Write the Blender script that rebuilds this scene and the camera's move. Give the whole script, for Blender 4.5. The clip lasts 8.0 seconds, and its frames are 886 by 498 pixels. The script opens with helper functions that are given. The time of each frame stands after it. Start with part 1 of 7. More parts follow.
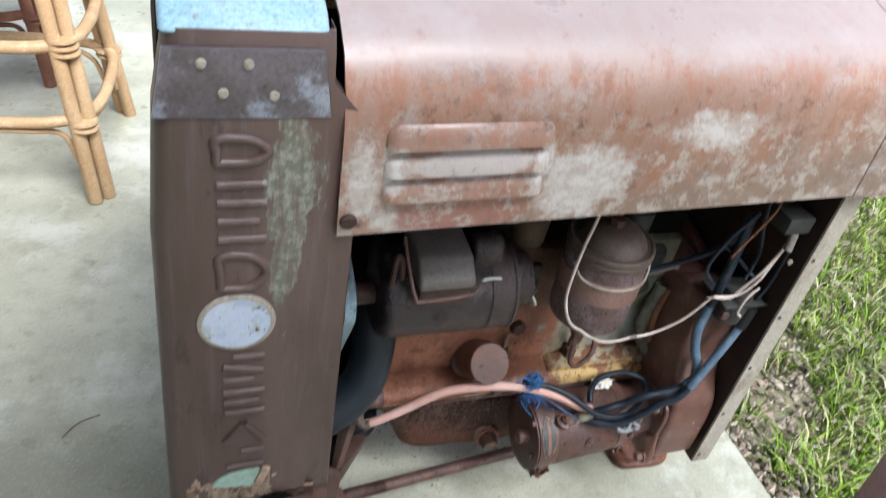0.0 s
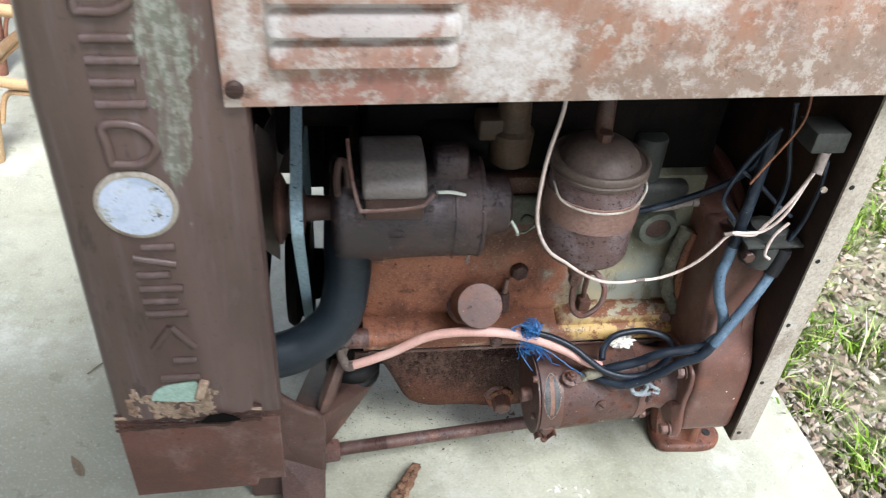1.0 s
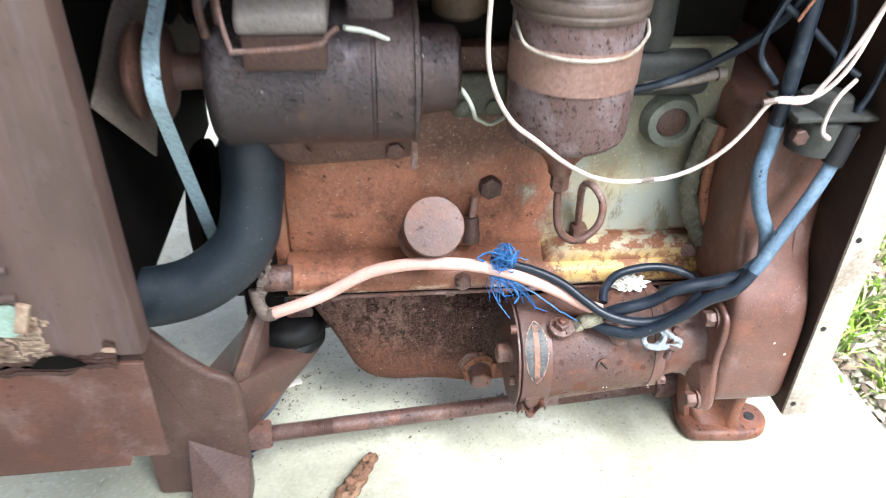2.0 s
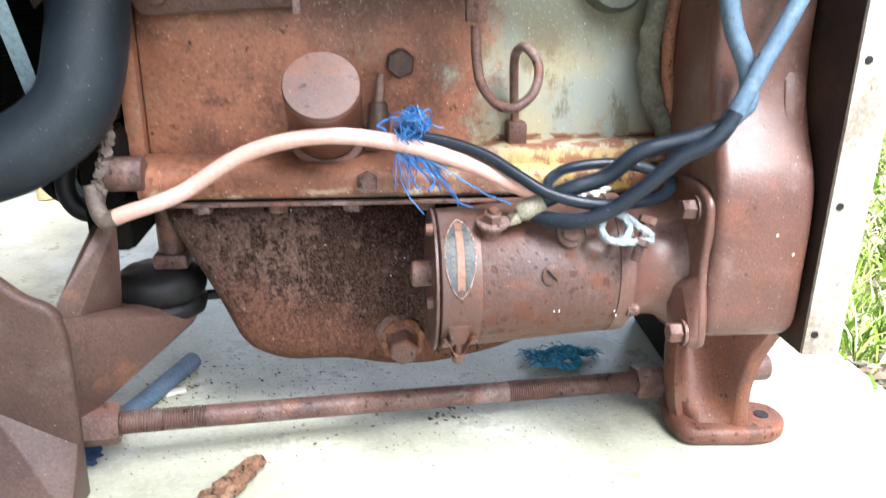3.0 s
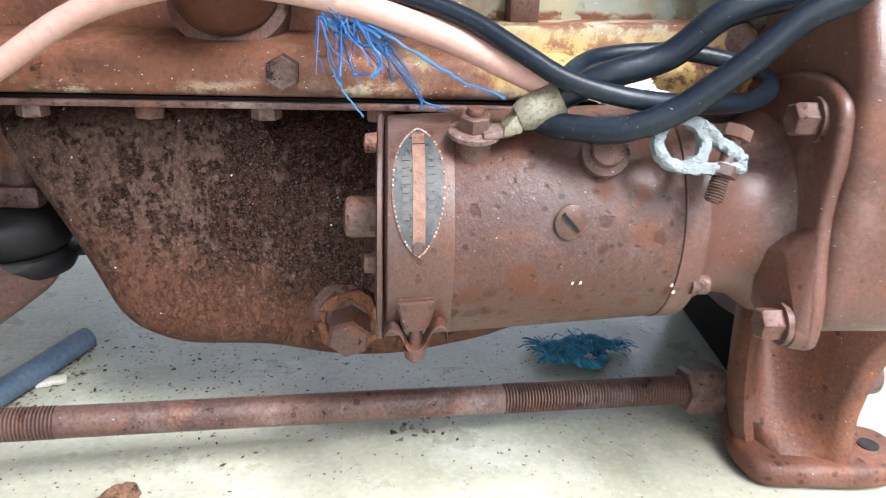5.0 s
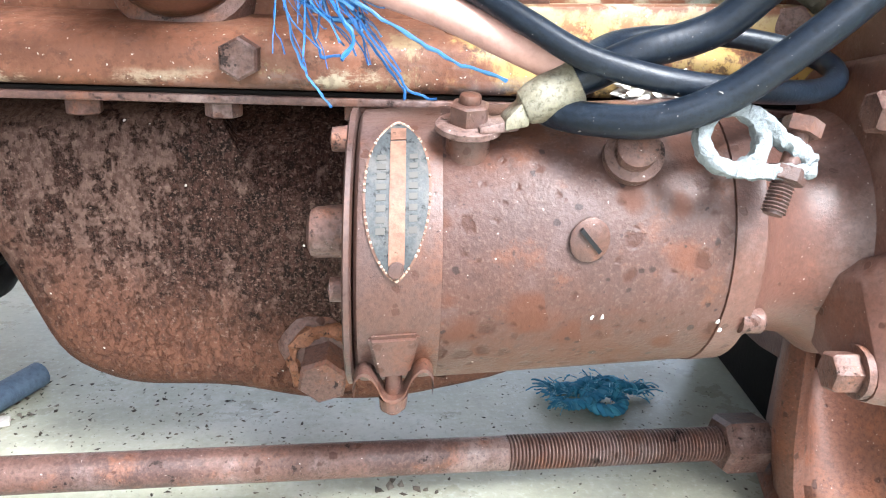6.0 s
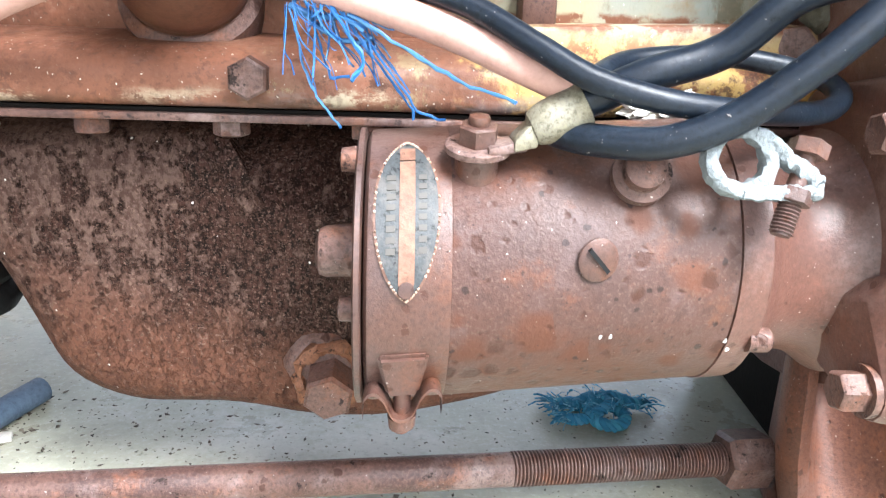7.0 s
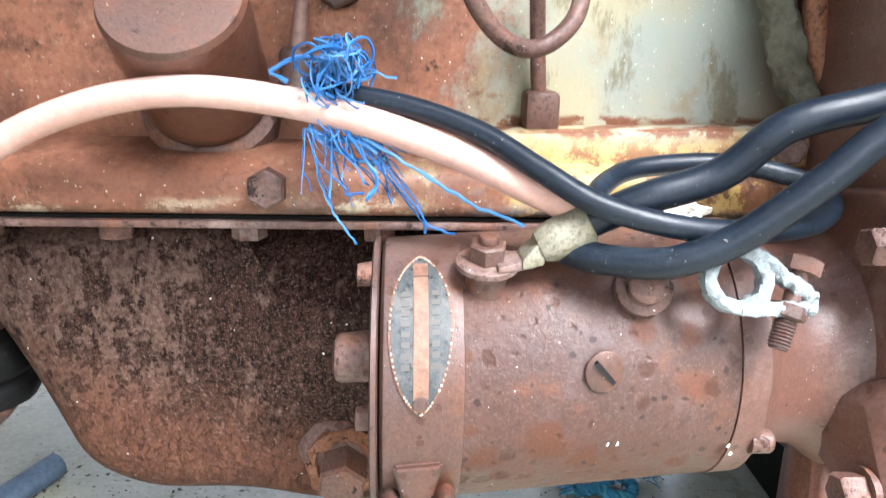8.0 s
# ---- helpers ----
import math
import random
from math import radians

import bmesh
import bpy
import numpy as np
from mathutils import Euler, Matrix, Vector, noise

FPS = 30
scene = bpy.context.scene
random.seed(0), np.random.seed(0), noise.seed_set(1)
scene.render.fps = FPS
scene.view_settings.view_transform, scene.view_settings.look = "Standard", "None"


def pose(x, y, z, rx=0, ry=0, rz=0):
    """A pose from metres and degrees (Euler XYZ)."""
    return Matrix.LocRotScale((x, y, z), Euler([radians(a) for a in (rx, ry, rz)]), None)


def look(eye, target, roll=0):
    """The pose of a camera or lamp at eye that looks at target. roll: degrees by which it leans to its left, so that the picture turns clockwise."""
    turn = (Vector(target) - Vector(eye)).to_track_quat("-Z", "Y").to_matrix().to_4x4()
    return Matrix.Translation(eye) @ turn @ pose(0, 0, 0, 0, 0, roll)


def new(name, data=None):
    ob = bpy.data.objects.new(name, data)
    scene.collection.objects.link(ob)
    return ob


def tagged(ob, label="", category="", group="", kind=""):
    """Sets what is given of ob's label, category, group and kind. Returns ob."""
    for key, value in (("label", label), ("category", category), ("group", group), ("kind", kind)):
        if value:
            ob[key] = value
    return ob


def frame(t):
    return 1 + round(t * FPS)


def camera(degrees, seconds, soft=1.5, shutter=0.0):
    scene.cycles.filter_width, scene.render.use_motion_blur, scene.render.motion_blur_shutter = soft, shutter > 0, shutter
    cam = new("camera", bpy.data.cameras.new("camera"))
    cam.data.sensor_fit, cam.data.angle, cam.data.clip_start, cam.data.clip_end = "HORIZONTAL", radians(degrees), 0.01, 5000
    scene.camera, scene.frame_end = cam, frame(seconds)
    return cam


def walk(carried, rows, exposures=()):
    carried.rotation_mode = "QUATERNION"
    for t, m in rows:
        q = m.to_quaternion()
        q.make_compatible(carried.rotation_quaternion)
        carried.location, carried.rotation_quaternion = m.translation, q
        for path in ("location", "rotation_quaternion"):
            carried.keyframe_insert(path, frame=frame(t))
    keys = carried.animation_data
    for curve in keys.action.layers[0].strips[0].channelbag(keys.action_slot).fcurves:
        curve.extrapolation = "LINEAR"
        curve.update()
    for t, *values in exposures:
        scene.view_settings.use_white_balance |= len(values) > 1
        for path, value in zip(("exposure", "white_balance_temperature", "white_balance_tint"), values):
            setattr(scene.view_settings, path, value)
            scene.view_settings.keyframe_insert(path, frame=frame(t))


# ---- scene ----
cam = camera(61.0, 8.0, soft=1.1, shutter=0.35)
PATH = [
    (0, (-0.045, 0.068, 1.194), (0.588, 1.524, -0.022), 11.2),
    (0.5, (-0.042, -0.016, 1.151), (0.461, 1.42, -0.147), 6.5),
    (1, (0.186, 0.004, 1.066), (0.454, 1.573, -0.144), 4.3),
    (1.2, (0.233, 0.012, 1.05), (0.445, 1.556, -0.202), 4.0),
    (2.3, (0.347, 0.145, 0.669), (0.528, 1.908, -0.258), 0.8),
    (2.5, (0.372, 0.149, 0.592), (0.578, 2.001, -0.135), 1.2),
    (3, (0.41, 0.148, 0.453), (0.61, 2.018, -0.225), 0.7),
    (3.5, (0.433, 0.186, 0.42), (0.663, 2.03, -0.318), 1.8),
    (4, (0.434, 0.211, 0.407), (0.664, 2.063, -0.314), 1.6),
    (4.5, (0.454, 0.285, 0.378), (0.736, 2.123, -0.359), 2.9),
    (4.7, (0.462, 0.319, 0.365), (0.655, 2.163, -0.386), 1.4),
    (5.8, (0.483, 0.426, 0.316), (0.595, 2.322, -0.31), 2.0),
    (6, (0.486, 0.432, 0.315), (0.599, 2.321, -0.332), 2.0),
    (6.5, (0.486, 0.437, 0.313), (0.609, 2.326, -0.335), 2.0),
    (7, (0.481, 0.432, 0.319), (0.602, 2.329, -0.302), 2.1),
    (7.5, (0.476, 0.434, 0.333), (0.598, 2.341, -0.259), 2.3),
    (8, (0.476, 0.428, 0.354), (0.589, 2.353, -0.18), 1.4),
]
EXPOSURE = [(0.0, 0.56, 5950, 10), (0.5, 0.59, 5950, 10), (1.0, 0.99, 5950, 10), (1.2, 1.14, 5940, 10), (2.3, 2.19, 5950, 10), (2.5, 2.34, 5950, 10), (3.0, 1.98, 5950, 10), (3.5, 1.21, 6080, 10), (4.0, 1.21, 6080, 10), (4.5, 1.41, 6080, 10), (4.7, 1.51, 6070, 10), (5.8, 2.27, 5980, 10), (6.5, 2.37, 5980, 10), (7.0, 2.34, 5990, 10), (7.5, 2.34, 6000, 10), (8.0, 2.19, 6000, 10)]
walk(cam, [(t, look(eye, target, roll)) for t, eye, target, roll in PATH], EXPOSURE)

# ---- light ----
SUN_ELEV, SUN_TURN = 54, 160
world = bpy.data.worlds.new("sky")
scene.world = world
world.use_nodes = True
wn = world.node_tree.nodes
sky = wn.new("ShaderNodeTexSky")
sky.sky_type, sky.sun_disc = "NISHITA", False
sky.sun_elevation, sky.sun_rotation = radians(SUN_ELEV), radians(SUN_TURN)
sky.air_density, sky.dust_density, sky.ozone_density = 1.0, 4.0, 1.0
haze = wn.new("ShaderNodeHueSaturation")
haze.inputs["Saturation"].default_value = 0.45
world.node_tree.links.new(sky.outputs[0], haze.inputs["Color"])
world.node_tree.links.new(haze.outputs[0], wn["Background"].inputs[0])
wn["Background"].inputs[1].default_value = 0.15
sun_data = bpy.data.lights.new("sun", "SUN")
sun_data.energy, sun_data.angle, sun_data.color = 4.6, radians(27), (0.98, 0.98, 0.97)
sun = new("sun", sun_data)
sd = Vector((math.sin(radians(SUN_TURN)) * math.cos(radians(SUN_ELEV)), math.cos(radians(SUN_TURN)) * math.cos(radians(SUN_ELEV)), math.sin(radians(SUN_ELEV))))
sun.matrix_world = look(sd * 20, (0, 0, 0))


# ---- materials ----
def nodes_of(name):
    m = bpy.data.materials.new(name)
    m.use_nodes = True
    nt = m.node_tree
    return m, nt, nt.nodes["Principled BSDF"]


def tex_noise(nt, pos, scale, detail=5.0, rough=0.6, stretch=None):
    src = pos
    if stretch:
        mp = nt.nodes.new("ShaderNodeMapping")
        mp.inputs["Scale"].default_value = stretch
        nt.links.new(pos, mp.inputs[0])
        src = mp.outputs[0]
    n = nt.nodes.new("ShaderNodeTexNoise")
    n.inputs["Scale"].default_value, n.inputs["Detail"].default_value, n.inputs["Roughness"].default_value = scale, detail, rough
    nt.links.new(src, n.inputs["Vector"])
    return n.outputs["Fac"]


def ramp(nt, fac, lo, hi, a=0.0, b=1.0):
    r = nt.nodes.new("ShaderNodeMapRange")
    r.interpolation_type = "SMOOTHSTEP"
    for k, v in (("From Min", lo), ("From Max", hi), ("To Min", a), ("To Max", b)):
        r.inputs[k].default_value = v
    nt.links.new(fac, r.inputs[0])
    return r.outputs[0]


def mix(nt, fac, a, b):
    m = nt.nodes.new("ShaderNodeMix")
    m.data_type = "RGBA"
    for k, v in ((0, fac), (6, a), (7, b)):
        if isinstance(v, (int, float)):
            m.inputs[k].default_value = v
        elif isinstance(v, tuple):
            m.inputs[k].default_value = (*v, 1)
        else:
            nt.links.new(v, m.inputs[k])
    return m.outputs[2]


def calc(nt, op, a, b):
    m = nt.nodes.new("ShaderNodeMath")
    m.operation = op
    for k, v in ((0, a), (1, b)):
        if isinstance(v, (int, float)):
            m.inputs[k].default_value = v
        else:
            nt.links.new(v, m.inputs[k])
    return m.outputs[0]


def relief(nt, bsdf, height, strength, distance):
    b = nt.nodes.new("ShaderNodeBump")
    b.inputs["Strength"].default_value, b.inputs["Distance"].default_value = strength, distance
    nt.links.new(height, b.inputs["Height"])
    nt.links.new(b.outputs[0], bsdf.inputs["Normal"])


def position(nt):
    return nt.nodes.new("ShaderNodeNewGeometry").outputs["Position"]


def muted(nt, c, amount=0.97):
    """Take a little of the strength out of a colour."""
    h = nt.nodes.new("ShaderNodeHueSaturation")
    h.inputs["Saturation"].default_value = amount
    nt.links.new(c, h.inputs["Color"])
    return h.outputs[0]


def cells(nt, pos, scale, lo, hi, share):
    """Scattered round pits: only a share of the cells carries one, each of its own size."""
    v = nt.nodes.new("ShaderNodeTexVoronoi")
    v.inputs["Scale"].default_value = scale
    wob = nt.nodes.new("ShaderNodeVectorMath")
    wob.operation = "MULTIPLY_ADD"
    n = nt.nodes.new("ShaderNodeTexNoise")
    n.inputs["Scale"].default_value, n.inputs["Detail"].default_value = scale * 1.7, 4
    nt.links.new(pos, n.inputs["Vector"])
    nt.links.new(n.outputs["Color"], wob.inputs[0])
    wob.inputs[1].default_value = (0.55 / scale,) * 3
    nt.links.new(pos, wob.inputs[2])
    nt.links.new(wob.outputs[0], v.inputs["Vector"])
    sep = nt.nodes.new("ShaderNodeSeparateColor")
    nt.links.new(v.outputs["Color"], sep.inputs[0])
    size = ramp(nt, sep.outputs[0], 1 - share, 1.0, 0.0, 0.30)
    return ramp(nt, calc(nt, "SUBTRACT", v.outputs["Distance"], size), hi, lo)


def weathered(name, base, blotch, spot, dust=None, big=9.0, mid=45.0, fine=260.0, blotch_at=(0.48, 0.62), spot_at=(0.60, 0.70), dust_at=(0.55, 0.75),
              rough=0.75, rough_spot=0.9, bump=0.5, depth=0.0012, metal=0.0, stretch=None, extra=None, extra_at=(0.5, 0.6), extra_scale=14.0,
              spec=0.28, grain=0.5, pit=None, pit_scale=120.0, pit_share=0.35, speck=0.0):
    """Worn paint or rust: a base colour, larger blotches, grain, small dark spots, pits, pale specks and dust."""
    m, nt, p = nodes_of(name)
    pos = position(nt)
    n1, n2, n3 = tex_noise(nt, pos, big, 6, 0.62, stretch), tex_noise(nt, pos, mid, 5, 0.65, stretch), tex_noise(nt, pos, fine, 4, 0.7)
    c = mix(nt, ramp(nt, n1, *blotch_at), base, blotch)
    if extra:
        ne = tex_noise(nt, pos, extra_scale, 8, 0.7, stretch)
        c = mix(nt, ramp(nt, ne, *extra_at), c, extra)
    c = mix(nt, ramp(nt, n3, 0.48, 0.70, 0.0, 0.5 * grain), c, tuple(min(0.8, v * 1.9) for v in base))
    if dust:
        c = mix(nt, calc(nt, "MULTIPLY", ramp(nt, tex_noise(nt, pos, 21, 7, 0.7), *dust_at), 0.75), c, dust)
    c = mix(nt, ramp(nt, n3, 0.50, 0.34, 0.0, 0.9 * grain), c, tuple(0.5 * (v + s) * 0.7 for v, s in zip(base, spot)))
    spots = ramp(nt, calc(nt, "ADD", calc(nt, "MULTIPLY", n2, 0.7), calc(nt, "MULTIPLY", n3, 0.3)), *spot_at)
    c = mix(nt, spots, c, spot)
    height = calc(nt, "ADD", calc(nt, "MULTIPLY", n2, 0.6), calc(nt, "ADD", calc(nt, "MULTIPLY", n3, 0.5), calc(nt, "MULTIPLY", spots, -0.35)))
    if pit:
        pits = cells(nt, pos, pit_scale, 0.0, 0.12, pit_share)
        c = mix(nt, calc(nt, "MULTIPLY", pits, 0.8), c, pit)
        height = calc(nt, "ADD", height, calc(nt, "MULTIPLY", pits, -0.3))
    if speck:
        c = mix(nt, ramp(nt, tex_noise(nt, pos, 560, 2, 0.5), 0.735, 0.765, 0, speck), c, (0.62, 0.56, 0.50))
    nt.links.new(muted(nt, c), p.inputs["Base Color"])
    nt.links.new(calc(nt, "ADD", rough, calc(nt, "MULTIPLY", spots, rough_spot - rough)), p.inputs["Roughness"])
    p.inputs["Metallic"].default_value = metal
    p.inputs["Specular IOR Level"].default_value = spec
    relief(nt, p, height, bump, depth)
    return m


RUST = weathered("rust_cast_iron", (0.112, 0.060, 0.047), (0.068, 0.036, 0.030), (0.020, 0.011, 0.009), (0.25, 0.185, 0.168), big=12, mid=95, fine=420, spot_at=(0.57, 0.64), dust_at=(0.48, 0.72), rough=0.42, rough_spot=0.7, bump=0.8, extra=(0.150, 0.062, 0.036), extra_at=(0.52, 0.64), extra_scale=34, grain=0.7, pit=(0.05, 0.018, 0.010), pit_scale=140, pit_share=0.2, speck=0.7)
HOUSING = weathered("brown_rusted_casting", (0.122, 0.056, 0.041), (0.082, 0.038, 0.028), (0.028, 0.013, 0.010), (0.19, 0.128, 0.112), big=6, mid=75, fine=430, spot_at=(0.62, 0.72), blotch_at=(0.42, 0.60), dust_at=(0.50, 0.74), rough=0.38, rough_spot=0.6, spec=0.4, bump=0.45, extra=(0.130, 0.050, 0.031), extra_at=(0.50, 0.66), extra_scale=16, grain=0.4, pit=(0.06, 0.024, 0.015), pit_scale=170, pit_share=0.12, speck=0.7)
RUST_DARK = weathered("dark_rust", (0.052, 0.028, 0.022), (0.085, 0.040, 0.027), (0.016, 0.010, 0.009), (0.15, 0.09, 0.07), fine=400, rough=0.5, grain=0.8)
RUST_ORANGE = weathered("orange_rust", (0.185, 0.076, 0.037), (0.115, 0.044, 0.026), (0.022, 0.010, 0.008), (0.36, 0.21, 0.135), mid=140, fine=420, spot_at=(0.54, 0.63), rough=0.6, grain=0.8)
STARTER = weathered("starter_rust_paint", (0.080, 0.038, 0.027), (0.067, 0.038, 0.032), (0.030, 0.012, 0.008), (0.128, 0.088, 0.080), big=11, mid=120, fine=520, spot_at=(0.575, 0.66), dust_at=(0.46, 0.74), rough=0.42, rough_spot=0.68, spec=0.42, bump=0.45, extra=(0.115, 0.042, 0.021), extra_at=(0.47, 0.63), extra_scale=26, grain=0.45, pit=(0.055, 0.018, 0.009), pit_scale=150, pit_share=0.22, speck=0.5)



def drum_mat():
    """Brown paint gone thin: lilac grey bare patches, orange rust creeping from below, freckles and pits."""
    m, nt, p = nodes_of("starter_drum_rust")
    pos = position(nt)
    sep = nt.nodes.new("ShaderNodeSeparateXYZ")
    nt.links.new(pos, sep.inputs[0])
    n0, n1 = tex_noise(nt, pos, 16, 6, 0.6), tex_noise(nt, pos, 48, 7, 0.7)
    n2, n3 = tex_noise(nt, pos, 190, 5, 0.65), tex_noise(nt, pos, 620, 3, 0.6)
    c = mix(nt, ramp(nt, n0, 0.40, 0.62), (0.078, 0.036, 0.026), (0.064, 0.035, 0.029))
    c = mix(nt, ramp(nt, n1, 0.52, 0.66, 0, 0.6), c, (0.100, 0.070, 0.068))
    creep = calc(nt, "ADD", calc(nt, "MULTIPLY", sep.outputs[2], -9.0), calc(nt, "ADD", calc(nt, "MULTIPLY", n0, 1.3), n1))
    c = mix(nt, ramp(nt, tex_noise(nt, pos, 30, 8, 0.72), 0.53, 0.64, 0, 0.7), c, (0.120, 0.046, 0.024))
    c = mix(nt, ramp(nt, n3, 0.50, 0.70, 0, 0.35), c, (0.150, 0.098, 0.083))
    c = mix(nt, ramp(nt, creep, -0.78, -0.12, 0, 0.92), c, (0.090, 0.030, 0.0135))
    c = mix(nt, ramp(nt, n2, 0.46, 0.34, 0, 0.55), c, (0.050, 0.024, 0.018))
    stain = cells(nt, pos, 46, 0.0, 0.30, 0.42)
    c = mix(nt, calc(nt, "MULTIPLY", stain, 0.7), c, (0.094, 0.030, 0.012))
    core = cells(nt, pos, 105, 0.0, 0.24, 0.34)
    c = mix(nt, calc(nt, "MULTIPLY", core, 0.8), c, (0.045, 0.0135, 0.006))
    dots = cells(nt, pos, 230, 0.0, 0.16, 0.16)
    c = mix(nt, calc(nt, "MULTIPLY", dots, 0.85), c, (0.020, 0.010, 0.008))
    c = mix(nt, ramp(nt, tex_noise(nt, pos, 520, 2, 0.5), 0.745, 0.775, 0, 0.6), c, (0.60, 0.54, 0.50))
    nt.links.new(muted(nt, c), p.inputs["Base Color"])
    nt.links.new(ramp(nt, calc(nt, "ADD", n1, calc(nt, "MULTIPLY", stain, 0.4)), 0.35, 0.85, 0.42, 0.68), p.inputs["Roughness"])
    p.inputs["Specular IOR Level"].default_value = 0.34
    high = calc(nt, "ADD", calc(nt, "MULTIPLY", n2, 0.7), calc(nt, "ADD", calc(nt, "MULTIPLY", n3, 0.35), calc(nt, "MULTIPLY", core, -0.6)))
    relief(nt, p, high, 0.5, 0.0013)
    return m


DRUM = drum_mat()


def pan_mat():
    """Gritty dark rust with pale flakes at the front end and a smooth brown band along the bottom."""
    m, nt, p = nodes_of("flaking_pan")
    pos = position(nt)
    sep = nt.nodes.new("ShaderNodeSeparateXYZ")
    nt.links.new(pos, sep.inputs[0])
    n0, n1 = tex_noise(nt, pos, 9, 6, 0.65), tex_noise(nt, pos, 78, 8, 0.78, (1, 1, 0.75))
    n2, n3, n4 = tex_noise(nt, pos, 300, 4, 0.7, (1, 1, 0.75)), tex_noise(nt, pos, 430, 3, 0.6), tex_noise(nt, pos, 26, 5, 0.7, (1, 1, 0.22))
    c = mix(nt, ramp(nt, n2, 0.38, 0.62), (0.008, 0.0040, 0.0031), (0.046, 0.021, 0.015))
    c = mix(nt, ramp(nt, tex_noise(nt, pos, 620, 2, 0.6), 0.54, 0.62, 0, 0.75), c, (0.082, 0.050, 0.039))
    c = mix(nt, ramp(nt, n0, 0.45, 0.65, 0, 0.6), c, (0.020, 0.008, 0.006))
    left = calc(nt, "ADD", calc(nt, "MULTIPLY", sep.outputs[0], -3.2), calc(nt, "ADD", n0, n4))
    cover = ramp(nt, left, -0.75, 0.15, 0.60, 0.44)
    flakes = ramp(nt, calc(nt, "SUBTRACT", n1, cover), -0.005, 0.035)
    pale = mix(nt, ramp(nt, n2, 0.42, 0.58), (0.060, 0.032, 0.024), (0.104, 0.064, 0.050))
    c = mix(nt, flakes, c, pale)
    low = calc(nt, "ADD", calc(nt, "MULTIPLY", sep.outputs[2], -9.0), calc(nt, "ADD", calc(nt, "MULTIPLY", n0, 2.2), calc(nt, "ADD", calc(nt, "MULTIPLY", n1, 0.9), calc(nt, "MULTIPLY", sep.outputs[0], -2.0))))
    smooth = ramp(nt, low, -0.78, -0.30)
    brown = mix(nt, ramp(nt, n0, 0.4, 0.6), (0.115, 0.050, 0.030), (0.088, 0.040, 0.027))
    brown = mix(nt, ramp(nt, n1, 0.54, 0.64), brown, (0.045, 0.021, 0.015))
    brown = mix(nt, ramp(nt, n2, 0.52, 0.40, 0, 0.6), brown, (0.05, 0.022, 0.015))
    c = mix(nt, smooth, c, brown)
    c = mix(nt, ramp(nt, n3, 0.60, 0.65, 0, 0.6), c, (0.17, 0.11, 0.085))
    c = mix(nt, ramp(nt, tex_noise(nt, pos, 210, 1, 0.5), 0.77, 0.79), c, (0.6, 0.55, 0.5))
    nt.links.new(muted(nt, c), p.inputs["Base Color"])
    p.inputs["Roughness"].default_value = 0.5
    p.inputs["Specular IOR Level"].default_value = 0.07
    relief(nt, p, calc(nt, "ADD", calc(nt, "MULTIPLY", n2, 0.8), calc(nt, "ADD", calc(nt, "MULTIPLY", n3, 0.4), calc(nt, "MULTIPLY", flakes, 0.5))), 1.0, 0.0012)
    return m


PAN = pan_mat()
GENERATOR = weathered("generator_grey_rust", (0.024, 0.016, 0.0175), (0.042, 0.024, 0.022), (0.008, 0.006, 0.006), (0.105, 0.088, 0.100), mid=75, fine=330, rough=0.20, rough_spot=0.45, bump=1.0, depth=0.0032, metal=0.25, spec=0.6, extra=(0.070, 0.034, 0.024), extra_at=(0.58, 0.72), extra_scale=30, pit=(0.02, 0.011, 0.010), pit_scale=85, pit_share=0.3)
FILTER = weathered("filter_canister_paint", (0.092, 0.056, 0.051), (0.074, 0.042, 0.036), (0.026, 0.014, 0.012), (0.185, 0.150, 0.158), big=14, mid=230, fine=600, spot_at=(0.54, 0.61), dust_at=(0.44, 0.64), rough=0.42, pit=(0.022, 0.012, 0.011), pit_scale=190, pit_share=0.35)
FILTER_BAND = weathered("filter_band_tan", (0.18, 0.108, 0.086), (0.145, 0.083, 0.065), (0.10, 0.055, 0.04), rough=0.5, bump=0.2)
DUSTY = weathered("dusty_grey_brown_paint", (0.14, 0.115, 0.098), (0.105, 0.078, 0.064), (0.045, 0.032, 0.026), (0.26, 0.225, 0.20), rough=0.6)


